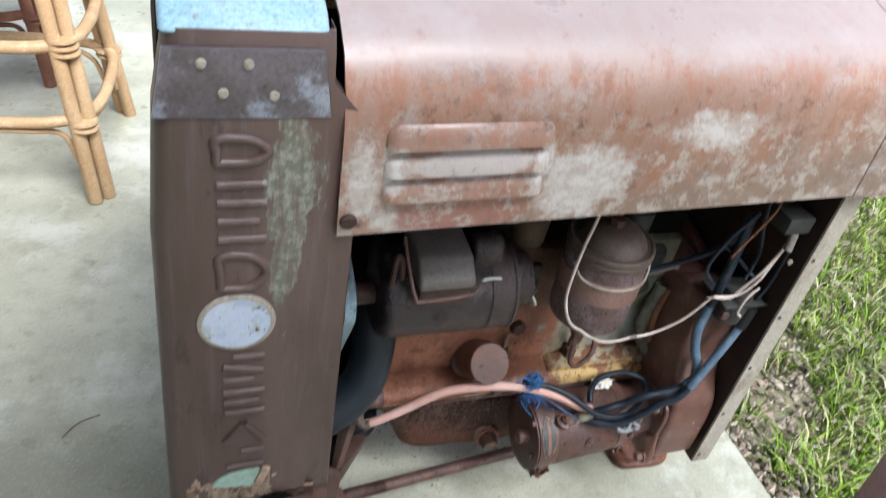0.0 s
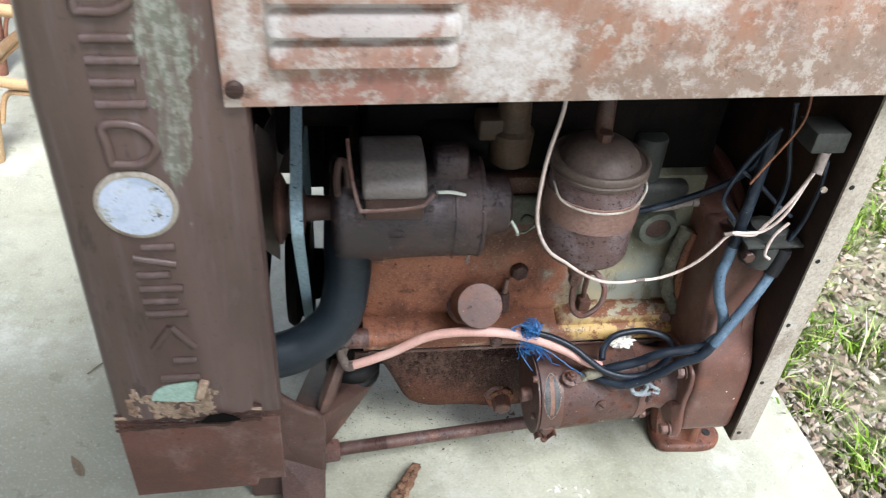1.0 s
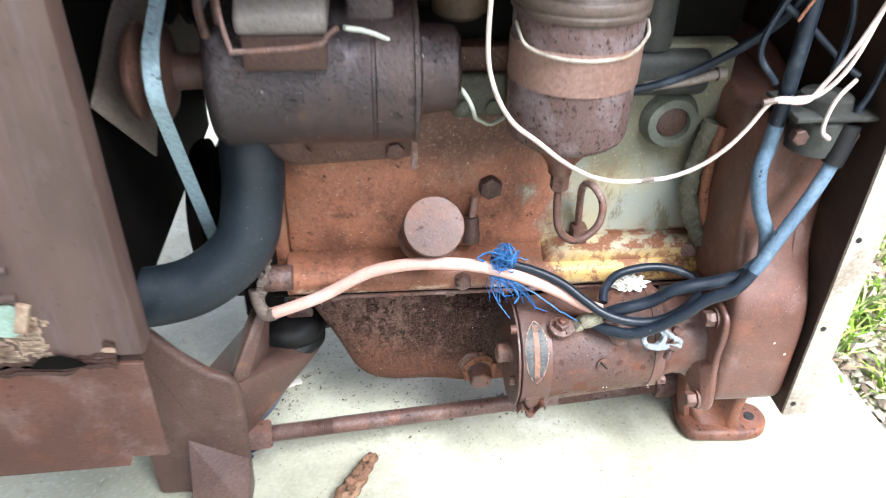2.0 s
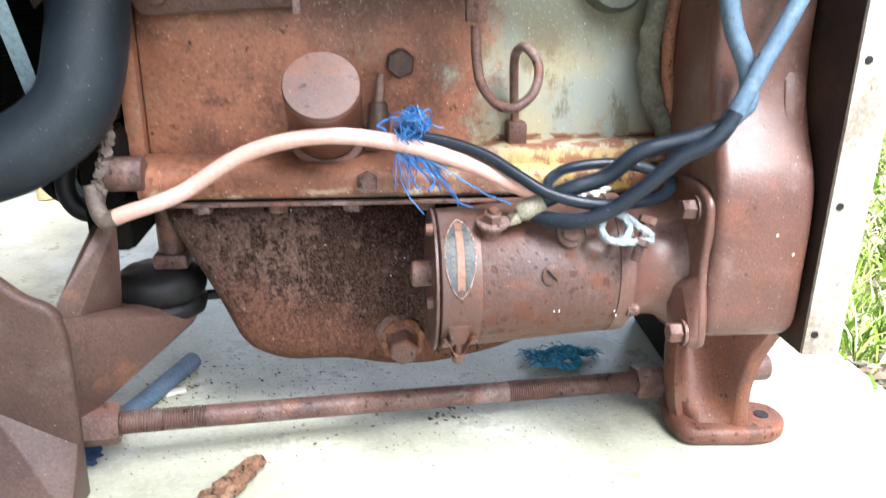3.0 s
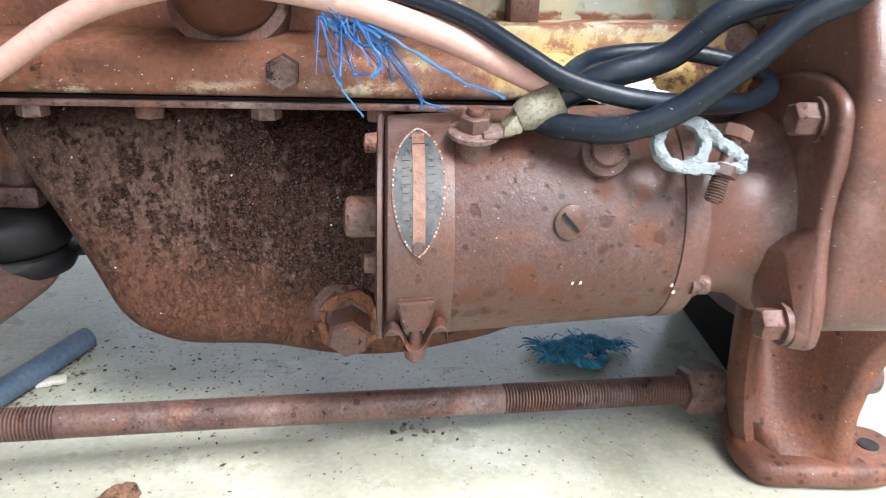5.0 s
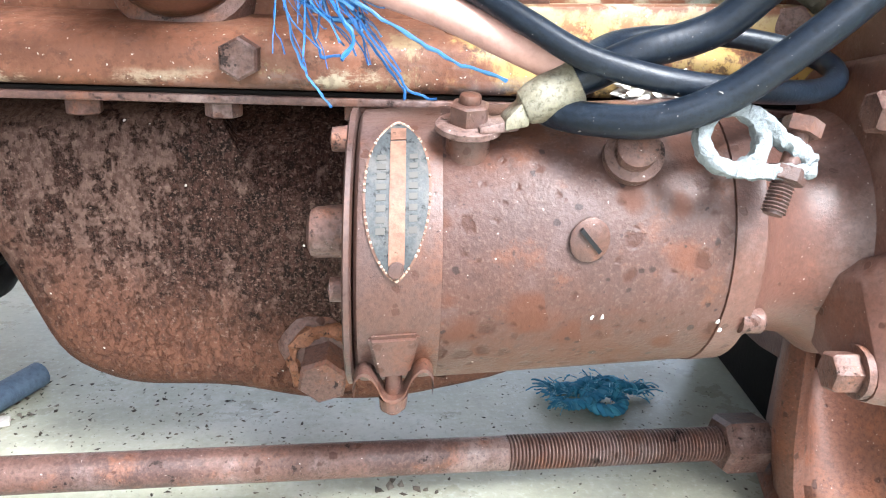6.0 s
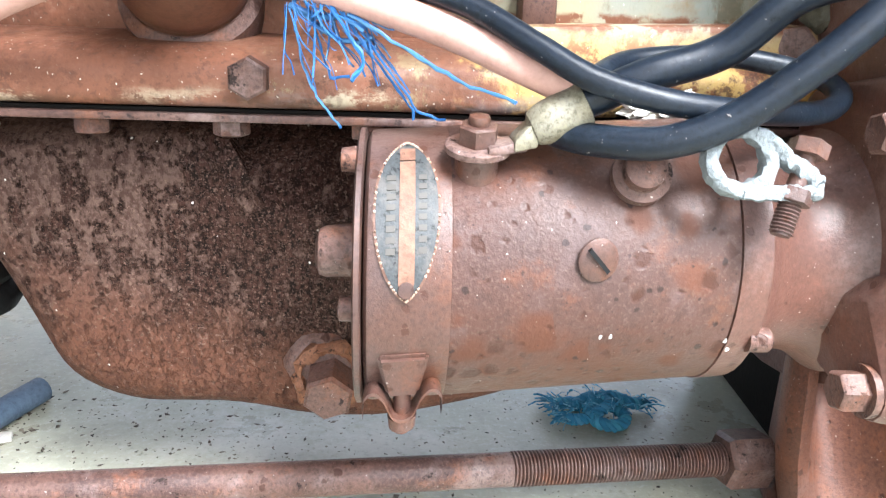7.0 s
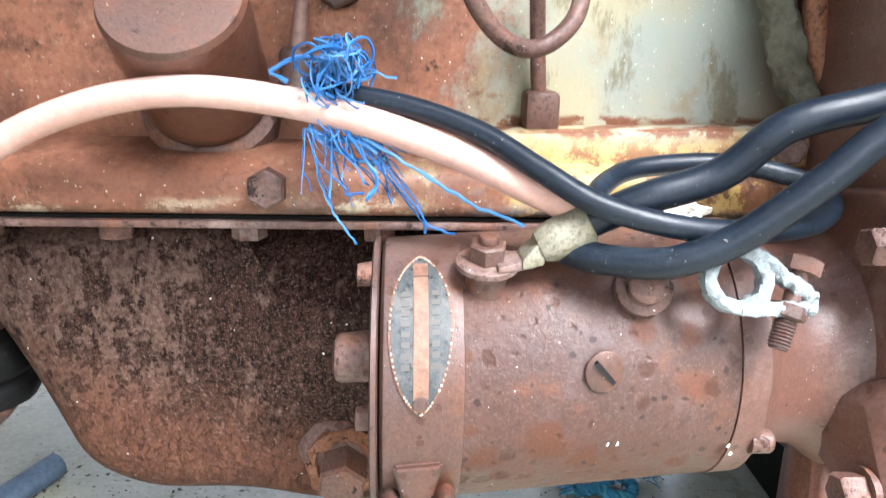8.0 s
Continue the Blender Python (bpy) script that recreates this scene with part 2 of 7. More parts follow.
def shell_mat():
    """Dark brown paint with a long patch of older green grey paint beside the lettering."""
    m, nt, p = nodes_of("shell_brown_paint")
    pos = position(nt)
    sep = nt.nodes.new("ShaderNodeSeparateXYZ")
    nt.links.new(pos, sep.inputs[0])
    n0, n1, n2, n3 = tex_noise(nt, pos, 7, 6, 0.62, (1, 1, 0.3)), tex_noise(nt, pos, 42, 7, 0.7, (1, 1, 0.35)), tex_noise(nt, pos, 150, 5, 0.65), tex_noise(nt, pos, 500, 3, 0.6)
    c = mix(nt, ramp(nt, n0, 0.40, 0.62), (0.064, 0.038, 0.030), (0.098, 0.060, 0.050))
    c = mix(nt, ramp(nt, calc(nt, "ADD", sep.outputs[0], calc(nt, "MULTIPLY", n0, 0.08)), 0.035, -0.03, 0, 0.5), c, (0.086, 0.062, 0.044))
    c = mix(nt, ramp(nt, n2, 0.60, 0.72, 0, 0.7), c, (0.032, 0.022, 0.02))
    c = mix(nt, ramp(nt, n1, 0.56, 0.74, 0, 0.45), c, (0.135, 0.10, 0.10))
    c = mix(nt, ramp(nt, tex_noise(nt, pos, 60, 6, 0.7, (1, 1, 0.06)), 0.50, 0.70, 0, 0.55), c, (0.13, 0.095, 0.095))
    c = mix(nt, ramp(nt, tex_noise(nt, pos, 34, 7, 0.75, (1, 1, 0.25)), 0.60, 0.68, 0, 0.6), c, (0.026, 0.018, 0.016))
    across = calc(nt, "ABSOLUTE", calc(nt, "SUBTRACT", sep.outputs[0], 0.0405), 0)
    along = calc(nt, "ABSOLUTE", calc(nt, "SUBTRACT", sep.outputs[2], 0.80), 0)
    inside = calc(nt, "ADD", calc(nt, "MULTIPLY", across, -38.0), calc(nt, "ADD", calc(nt, "MULTIPLY", along, -7.0), calc(nt, "MULTIPLY", n1, 3.2)))
    green = ramp(nt, inside, 0.55, 0.80)
    old = mix(nt, ramp(nt, n2, 0.42, 0.60), (0.125, 0.132, 0.10), (0.25, 0.26, 0.22))
    streak = ramp(nt, tex_noise(nt, pos, 120, 6, 0.7, (1, 1, 0.12)), 0.36, 0.56, 0.25, 1.0)
    c = mix(nt, calc(nt, "MULTIPLY", green, calc(nt, "MULTIPLY", streak, 0.9)), c, old)
    nt.links.new(muted(nt, c), p.inputs["Base Color"])
    nt.links.new(ramp(nt, n1, 0.3, 0.7, 0.30, 0.5), p.inputs["Roughness"])
    relief(nt, p, calc(nt, "ADD", calc(nt, "MULTIPLY", n2, 0.5), calc(nt, "ADD", calc(nt, "MULTIPLY", n3, 0.2), calc(nt, "MULTIPLY", green, 0.6))), 0.35, 0.0009)
    return m


def patch(nt, x, z, x0, z0, rx, rz):
    """One in the middle of an oval place on an upright sheet, falling to nought and below outside it."""
    u, v = calc(nt, "DIVIDE", calc(nt, "SUBTRACT", x, x0), rx), calc(nt, "DIVIDE", calc(nt, "SUBTRACT", z, z0), rz)
    return calc(nt, "MAXIMUM", -1.5, calc(nt, "SUBTRACT", 1.0, calc(nt, "ADD", calc(nt, "MULTIPLY", u, u), calc(nt, "MULTIPLY", v, v))))


def hood_mat():
    """Old red paint faded to salmon, worn to pale primer in patches, with rust streaks and a brown grey lower edge."""
    m, nt, p = nodes_of("hood_faded_red_paint")
    pos = position(nt)
    sep = nt.nodes.new("ShaderNodeSeparateXYZ")
    nt.links.new(pos, sep.inputs[0])
    x, z = sep.outputs[0], sep.outputs[2]
    n0, n1 = tex_noise(nt, pos, 6, 6, 0.6, (0.6, 1, 1.2)), tex_noise(nt, pos, 19, 12, 0.78, (0.8, 1, 1.0))
    n2, n3, n4 = tex_noise(nt, pos, 70, 6, 0.7), tex_noise(nt, pos, 330, 4, 0.65), tex_noise(nt, pos, 34, 7, 0.72, (1.4, 1, 0.45))
    c = mix(nt, ramp(nt, n0, 0.36, 0.62), (0.29, 0.170, 0.122), (0.37, 0.245, 0.195))
    c = mix(nt, ramp(nt, n4, 0.46, 0.62, 0, 0.8), c, (0.31, 0.118, 0.060))
    c = mix(nt, ramp(nt, n1, 0.53, 0.66, 0, 0.8), c, (0.17, 0.085, 0.055))
    lower = ramp(nt, calc(nt, "ADD", z, calc(nt, "MULTIPLY", n1, 0.06)), 0.945, 0.905)
    c = mix(nt, calc(nt, "MULTIPLY", lower, 0.55), c, (0.20, 0.105, 0.068))
    c = mix(nt, calc(nt, "MULTIPLY", lower, ramp(nt, tex_noise(nt, pos, 48, 8, 0.75), 0.54, 0.64, 0, 0.7)), c, (0.10, 0.050, 0.034))
    low = calc(nt, "ADD", calc(nt, "MULTIPLY", z, -9.0), calc(nt, "ADD", calc(nt, "MULTIPLY", x, 1.6), calc(nt, "MULTIPLY", n1, 1.3)))
    c = mix(nt, ramp(nt, low, -5.95, -5.35, 0, 0.8), c, (0.175, 0.128, 0.100))
    c = mix(nt, ramp(nt, calc(nt, "ADD", patch(nt, x, z, 0.21, 0.766, 0.085, 0.022), calc(nt, "MULTIPLY", n1, 1.2)), 0.7, 1.1, 0, 0.8), c, (0.25, 0.100, 0.075))
    c = mix(nt, ramp(nt, tex_noise(nt, pos, 27, 10, 0.8, (0.8, 1, 1)), 0.52, 0.60, 0, 0.45), c, (0.34, 0.305, 0.285))
    band = ramp(nt, calc(nt, "ADD", z, calc(nt, "ADD", calc(nt, "MULTIPLY", n1, 0.10), calc(nt, "MULTIPLY", x, -0.05))), 0.905, 0.845)
    c = mix(nt, calc(nt, "MULTIPLY", band, ramp(nt, tex_noise(nt, pos, 44, 9, 0.76), 0.49, 0.60, 0, 0.75)), c, (0.385, 0.350, 0.310))
    c = mix(nt, calc(nt, "MULTIPLY", band, ramp(nt, tex_noise(nt, pos, 62, 8, 0.74), 0.55, 0.66, 0, 0.7)), c, (0.135, 0.098, 0.072))
    c = mix(nt, ramp(nt, calc(nt, "ADD", patch(nt, x, z, 0.21, 0.828, 0.080, 0.022), calc(nt, "MULTIPLY", tex_noise(nt, pos, 30, 8, 0.75, (0.5, 1, 1.6)), 2.4)), 1.35, 1.75, 0, 0.75), c, (0.42, 0.39, 0.37))
    worn = patch(nt, x, z, 0.108, 0.805, 0.022, 0.055)
    for x0, z0, rx, rz in ((0.345, 0.795, 0.060, 0.045), (0.136, 0.822, 0.018, 0.030), (0.292, 0.822, 0.014, 0.030), (0.50, 0.85, 0.06, 0.025), (0.130, 0.765, 0.018, 0.02)):
        worn = calc(nt, "MAXIMUM", worn, patch(nt, x, z, x0, z0, rx, rz))
    bare = ramp(nt, calc(nt, "ADD", calc(nt, "MULTIPLY", worn, 0.145), calc(nt, "ADD", calc(nt, "MULTIPLY", n1, 0.8), calc(nt, "MULTIPLY", n4, 0.2))), 0.47, 0.62)
    pale = mix(nt, ramp(nt, n2, 0.40, 0.60), (0.50, 0.48, 0.46), (0.40, 0.35, 0.31))
    c = mix(nt, calc(nt, "MULTIPLY", bare, 0.9), c, pale)
    c = mix(nt, ramp(nt, n2, 0.64, 0.72, 0, 0.6), c, (0.085, 0.045, 0.030))
    c = mix(nt, ramp(nt, n3, 0.46, 0.32, 0, 0.35), c, (0.14, 0.085, 0.065))
    # Paler towards the top, faded paint plus the sky's sheen in the colour.
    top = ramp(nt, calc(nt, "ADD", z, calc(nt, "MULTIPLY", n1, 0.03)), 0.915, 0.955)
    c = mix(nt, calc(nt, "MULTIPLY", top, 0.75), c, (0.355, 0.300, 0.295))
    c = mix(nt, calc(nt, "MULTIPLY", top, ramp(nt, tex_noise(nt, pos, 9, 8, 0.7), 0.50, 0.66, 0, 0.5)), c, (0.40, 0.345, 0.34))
    nt.links.new(muted(nt, c), p.inputs["Base Color"])
    nt.links.new(ramp(nt, n1, 0.35, 0.65, 0.26, 0.5), p.inputs["Roughness"])
    relief(nt, p, calc(nt, "ADD", calc(nt, "MULTIPLY", n2, 0.5), calc(nt, "ADD", calc(nt, "MULTIPLY", n3, 0.4), calc(nt, "MULTIPLY", bare, -0.4))), 0.4, 0.0010)
    return m


SHELL = shell_mat()
# Grease taken near black, so the shade inside the engine is in the colour.
SHADED_GRIME = weathered("black_shaded_grime", (0.0045, 0.004, 0.0035), (0.009, 0.0065, 0.0055), (0.003, 0.003, 0.003), (0.014, 0.010, 0.008), rough=0.7, spec=0.06)
# The sky's blue reflection is put into the paint colour of the top.
SHELL_TOP = weathered("chipped_sky_blue_sheen", (0.26, 0.42, 0.50), (0.32, 0.46, 0.53), (0.14, 0.12, 0.11), (0.46, 0.58, 0.64), big=14, rough=0.25, rough_spot=0.6, bump=0.2)
HOOD = hood_mat()
STRIP = weathered("galvanised_strip_grimy", (0.32, 0.285, 0.235), (0.20, 0.165, 0.13), (0.07, 0.05, 0.035), (0.50, 0.47, 0.42), big=16, mid=60, rough=0.5, bump=0.4, stretch=(1, 1, 0.4), extra=(0.22, 0.14, 0.085), extra_at=(0.60, 0.70))
RUBBER = weathered("black_rubber", (0.011, 0.011, 0.012), (0.018, 0.017, 0.017), (0.006, 0.006, 0.006), (0.04, 0.037, 0.033), rough=0.5, spec=0.2, bump=0.4)
HOSE = weathered("blue_black_hose_rubber", (0.010, 0.0155, 0.021), (0.014, 0.020, 0.026), (0.005, 0.007, 0.010), (0.030, 0.038, 0.045), rough=0.45, bump=0.15, fine=500, speck=0.5, dust_at=(0.50, 0.70))


def block_paint():
    """Block casting: orange rust at the front, cream and pale green paint left towards the flywheel end."""
    m, nt, p = nodes_of("block_rust_and_cream_paint")
    pos = position(nt)
    sep = nt.nodes.new("ShaderNodeSeparateXYZ")
    nt.links.new(pos, sep.inputs[0])
    n1, n2, n3 = tex_noise(nt, pos, 10, 7, 0.66), tex_noise(nt, pos, 48, 6, 0.66), tex_noise(nt, pos, 260, 3, 0.6)
    n5 = tex_noise(nt, pos, 28, 8, 0.75)
    rust = mix(nt, ramp(nt, n1, 0.42, 0.6), (0.265, 0.108, 0.060), (0.180, 0.074, 0.044))
    rust = mix(nt, ramp(nt, n5, 0.54, 0.68, 0, 0.7), rust, (0.062, 0.026, 0.018))
    rust = mix(nt, ramp(nt, n2, 0.62, 0.70), rust, (0.022, 0.010, 0.008))
    rust = mix(nt, ramp(nt, n5, 0.40, 0.30), rust, (0.27, 0.125, 0.060))
    n6 = tex_noise(nt, pos, 17, 9, 0.72, (1, 1, 0.7))
    rust = mix(nt, ramp(nt, n6, 0.50, 0.68, 0, 0.75), rust, (0.085, 0.036, 0.024))
    rust = mix(nt, ramp(nt, n6, 0.44, 0.38, 0, 0.6), rust, (0.235, 0.135, 0.088))
    rust = mix(nt, ramp(nt, n6, 0.355, 0.325, 0, 0.8), rust, (0.34, 0.285, 0.155))
    rust = mix(nt, ramp(nt, n1, 0.36, 0.28), rust, (0.38, 0.27, 0.13))
    # Darker higher up: oil grime, with the shade of generator and hood coloured in.
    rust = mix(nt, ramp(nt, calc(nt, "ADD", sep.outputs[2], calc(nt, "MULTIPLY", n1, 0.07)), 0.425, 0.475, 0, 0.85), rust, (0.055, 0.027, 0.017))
    paint = mix(nt, ramp(nt, tex_noise(nt, pos, 15, 2, 0.5), 0.35, 0.65), (0.315, 0.285, 0.185), (0.240, 0.262, 0.228))
    paint = mix(nt, ramp(nt, n1, 0.50, 0.63, 0, 0.85), paint, (0.23, 0.145, 0.062))
    paint = mix(nt, ramp(nt, sep.outputs[0], 0.655, 0.685, 0, 0.6), paint, (0.23, 0.13, 0.06))
    paint = mix(nt, ramp(nt, n2, 0.67, 0.73), paint, (0.13, 0.055, 0.028))
    paint = mix(nt, ramp(nt, n5, 0.60, 0.68, 0, 0.8), paint, (0.19, 0.105, 0.05))
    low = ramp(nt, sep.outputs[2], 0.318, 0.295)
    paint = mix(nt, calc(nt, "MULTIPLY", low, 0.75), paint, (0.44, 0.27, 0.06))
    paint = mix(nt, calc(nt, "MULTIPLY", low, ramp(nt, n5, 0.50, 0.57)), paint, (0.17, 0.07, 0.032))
    edge = ramp(nt, calc(nt, "ABSOLUTE", calc(nt, "SUBTRACT", calc(nt, "ADD", sep.outputs[2], calc(nt, "MULTIPLY", n5, 0.012)), 0.3185), 0), 0.005, 0.002)
    paint = mix(nt, calc(nt, "MULTIPLY", edge, ramp(nt, n2, 0.44, 0.52)), paint, (0.15, 0.06, 0.03))
    where = calc(nt, "ADD", calc(nt, "MULTIPLY", sep.outputs[0], 5.0), calc(nt, "ADD", calc(nt, "MULTIPLY", n1, 0.7), calc(nt, "MULTIPLY", calc(nt, "SUBTRACT", n6, 0.5), 1.3)))
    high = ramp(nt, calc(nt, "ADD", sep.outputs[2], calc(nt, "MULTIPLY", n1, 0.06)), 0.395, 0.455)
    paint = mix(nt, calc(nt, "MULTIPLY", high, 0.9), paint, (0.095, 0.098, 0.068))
    paint = mix(nt, ramp(nt, tex_noise(nt, pos, 24, 8, 0.72, (1.3, 1, 0.5)), 0.54, 0.64, 0, 0.7), paint, (0.120, 0.092, 0.046))
    c = mix(nt, ramp(nt, where, 2.86, 3.06), rust, paint)
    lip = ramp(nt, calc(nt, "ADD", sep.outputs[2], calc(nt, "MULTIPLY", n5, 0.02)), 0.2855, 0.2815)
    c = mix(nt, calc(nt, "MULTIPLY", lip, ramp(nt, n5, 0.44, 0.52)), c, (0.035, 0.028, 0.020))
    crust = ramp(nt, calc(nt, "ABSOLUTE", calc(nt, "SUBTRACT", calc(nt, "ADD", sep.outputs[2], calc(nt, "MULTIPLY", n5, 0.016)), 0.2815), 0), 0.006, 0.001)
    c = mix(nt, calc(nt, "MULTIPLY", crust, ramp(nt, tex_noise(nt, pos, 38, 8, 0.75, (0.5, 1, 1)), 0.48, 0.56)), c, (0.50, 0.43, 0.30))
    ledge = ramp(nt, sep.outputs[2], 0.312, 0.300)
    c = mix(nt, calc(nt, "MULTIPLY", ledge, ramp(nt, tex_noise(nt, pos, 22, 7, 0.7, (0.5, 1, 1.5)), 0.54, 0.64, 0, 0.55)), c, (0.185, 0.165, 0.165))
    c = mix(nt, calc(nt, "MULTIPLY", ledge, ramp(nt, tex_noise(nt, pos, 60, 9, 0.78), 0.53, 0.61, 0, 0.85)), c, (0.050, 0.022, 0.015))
    c = mix(nt, ramp(nt, n3, 0.52, 0.72, 0, 0.2), c, (0.42, 0.27, 0.19))
    bare = ramp(nt, where, 3.06, 2.86)
    c = mix(nt, calc(nt, "MULTIPLY", calc(nt, "MULTIPLY", bare, ledge), ramp(nt, tex_noise(nt, pos, 13, 7, 0.7, (0.5, 1, 1)), 0.38, 0.58, 0.15, 0.75)), c, (0.135, 0.052, 0.027))
    c = mix(nt, calc(nt, "MULTIPLY", bare, ramp(nt, n3, 0.46, 0.32, 0, 0.35)), c, (0.05, 0.025, 0.017))
    c = mix(nt, ramp(nt, tex_noise(nt, pos, 480, 2, 0.5), 0.71, 0.74, 0, 0.8), c, (0.6, 0.54, 0.46))
    nt.links.new(muted(nt, c), p.inputs["Base Color"])
    nt.links.new(ramp(nt, n5, 0.35, 0.65, 0.36, 0.62), p.inputs["Roughness"])
    p.inputs["Specular IOR Level"].default_value = 0.25
    relief(nt, p, calc(nt, "ADD", calc(nt, "MULTIPLY", n2, 0.8), calc(nt, "MULTIPLY", n3, 0.4)), 0.6, 0.0014)
    return m


BLOCK = block_paint()


def concrete_mat():
    m, nt, p = nodes_of("smooth_concrete")
    pos = position(nt)
    n1, n2, n3 = tex_noise(nt, pos, 2.2, 6, 0.62), tex_noise(nt, pos, 14, 7, 0.7), tex_noise(nt, pos, 190, 4, 0.65)
    c = mix(nt, ramp(nt, n1, 0.38, 0.64), (0.395, 0.39, 0.30), (0.305, 0.303, 0.23))
    c = mix(nt, ramp(nt, n2, 0.48, 0.70, 0, 0.6), c, (0.25, 0.25, 0.195))
    c = mix(nt, ramp(nt, tex_noise(nt, pos, 5.5, 7, 0.68), 0.46, 0.68, 0, 0.55), c, (0.22, 0.215, 0.145))
    c = mix(nt, ramp(nt, tex_noise(nt, pos, 3.4, 8, 0.7), 0.50, 0.62, 0, 0.6), c, (0.50, 0.495, 0.44))
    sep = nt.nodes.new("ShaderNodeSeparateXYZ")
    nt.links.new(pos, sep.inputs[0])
    # Olive stain by the shell, with the slab's near shade put into it.
    shade_stain = patch(nt, sep.outputs[0], sep.outputs[1], -0.38, 0.84, 0.42, 0.26)
    shade_stain = ramp(nt, calc(nt, "ADD", shade_stain, calc(nt, "MULTIPLY", tex_noise(nt, pos, 6, 8, 0.7), 2.2)), 0.7, 1.9, 0, 0.75)
    c = mix(nt, shade_stain, c, (0.175, 0.170, 0.118))
    c = mix(nt, ramp(nt, n3, 0.50, 0.72, 0, 0.4), c, (0.52, 0.52, 0.46))
    c = mix(nt, ramp(nt, n3, 0.46, 0.32, 0, 0.45), c, (0.25, 0.26, 0.21))
    c = mix(nt, ramp(nt, tex_noise(nt, pos, 75, 5, 0.75), 0.62, 0.70, 0, 0.55), c, (0.20, 0.20, 0.15))
    c = mix(nt, ramp(nt, tex_noise(nt, pos, 330, 2, 0.5), 0.715, 0.75, 0, 0.8), c, (0.07, 0.065, 0.05))
    nt.links.new(c, p.inputs["Base Color"])
    nt.links.new(ramp(nt, n2, 0.3, 0.7, 0.24, 0.46), p.inputs["Roughness"])
    relief(nt, p, calc(nt, "ADD", calc(nt, "MULTIPLY", n2, 0.5), n3), 0.28, 0.001)
    return m


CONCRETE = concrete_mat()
SOIL = weathered("grassy_soil", (0.155, 0.165, 0.075), (0.24, 0.215, 0.14), (0.08, 0.07, 0.04), (0.42, 0.37, 0.28), big=2.5, mid=20, fine=90, bump=1.0, depth=0.01, rough=0.95)


def island_mat(name, colours, rough=0.6, gloss=0.3):
    """A colour of its own for each loose piece of a mesh."""
    m, nt, p = nodes_of(name)
    rnd = nt.nodes.new("ShaderNodeNewGeometry").outputs["Random Per Island"]
    cr = nt.nodes.new("ShaderNodeValToRGB")
    el = cr.color_ramp.elements
    while len(el) < len(colours):
        el.new(0.5)
    for k, c in enumerate(colours):
        el[k].position, el[k].color = k / (len(colours) - 1), (*c, 1)
    nt.links.new(rnd, cr.inputs[0])
    nt.links.new(cr.outputs[0], p.inputs["Base Color"])
    p.inputs["Roughness"].default_value = rough
    p.inputs["Specular IOR Level"].default_value = gloss
    return m


GRASS = island_mat("grass_blades", [(0.05, 0.105, 0.009), (0.13, 0.23, 0.02), (0.21, 0.33, 0.03), (0.42, 0.38, 0.22), (0.09, 0.18, 0.013), (0.26, 0.36, 0.04), (0.48, 0.44, 0.33)])
LITTER = island_mat("dead_leaf_litter", [(0.19, 0.135, 0.095), (0.30, 0.25, 0.185), (0.38, 0.335, 0.27), (0.13, 0.09, 0.06), (0.26, 0.235, 0.20)], 0.85)
GRIT = island_mat("grit_specks", [(0.03, 0.025, 0.02), (0.10, 0.08, 0.06), (0.22, 0.19, 0.15), (0.05, 0.04, 0.03)], 0.9)


# ---- building helpers ----
ORIGIN = {}


def part(name, bm, material, parent=None, label="", angle=38, at=None):
    """Link a bmesh, given in world places, as one mesh object under a thing or under a part."""
    me = bpy.data.meshes.new(name)
    bmesh.ops.recalc_face_normals(bm, faces=bm.faces)
    co = np.array([v.co for v in bm.verts])
    lo, hi = co.min(0), co.max(0)
    org = Vector(at) if at else Vector(((lo[0] + hi[0]) / 2, (lo[1] + hi[1]) / 2, lo[2]))
    bmesh.ops.translate(bm, verts=bm.verts, vec=-org)
    bm.to_mesh(me)
    bm.free()
    me.shade_smooth()
    me.set_sharp_from_angle(angle=radians(angle))
    me.materials.append(material)
    ob = new(name, me)
    ORIGIN[ob.name] = org
    ob.location = org - (ORIGIN[parent.name] if parent else Vector())
    ob.parent = parent
    if label:
        tagged(ob, label)
    return ob


def thing(name, at, label, category, group="", kind=""):
    ob = new(name)
    ob.empty_display_size = 0.05
    ob.location = at
    ORIGIN[ob.name] = Vector(at)
    return tagged(ob, label, category, group, kind)


def put(bm, tmp):
    me = bpy.data.meshes.new("tmp")
    tmp.to_mesh(me)
    tmp.free()
    bm.from_mesh(me)
    bpy.data.meshes.remove(me)
    return bm


def frame_of(direction):
    d = Vector(direction).normalized()
    u = d.orthogonal().normalized() if abs(d.z) > 0.99 or abs(d.z) < 0.99 and abs(d.cross(Vector((0, 0, 1))).length) < 1e-6 else d.cross(Vector((0, 0, 1))).normalized()
    return d, u, d.cross(u)


def box(bm, x0, x1, y0, y1, z0, z1, bevel=0.0, seg=2):
    t = bmesh.new()
    bmesh.ops.create_cube(t, size=1)
    for v in t.verts:
        v.co = Vector(((x0 + x1) / 2 + v.co.x * (x1 - x0), (y0 + y1) / 2 + v.co.y * (y1 - y0), (z0 + z1) / 2 + v.co.z * (z1 - z0)))
    if bevel:
        bmesh.ops.bevel(t, geom=t.edges[:], offset=bevel, segments=seg, affect="EDGES", profile=0.5)
    return put(bm, t)


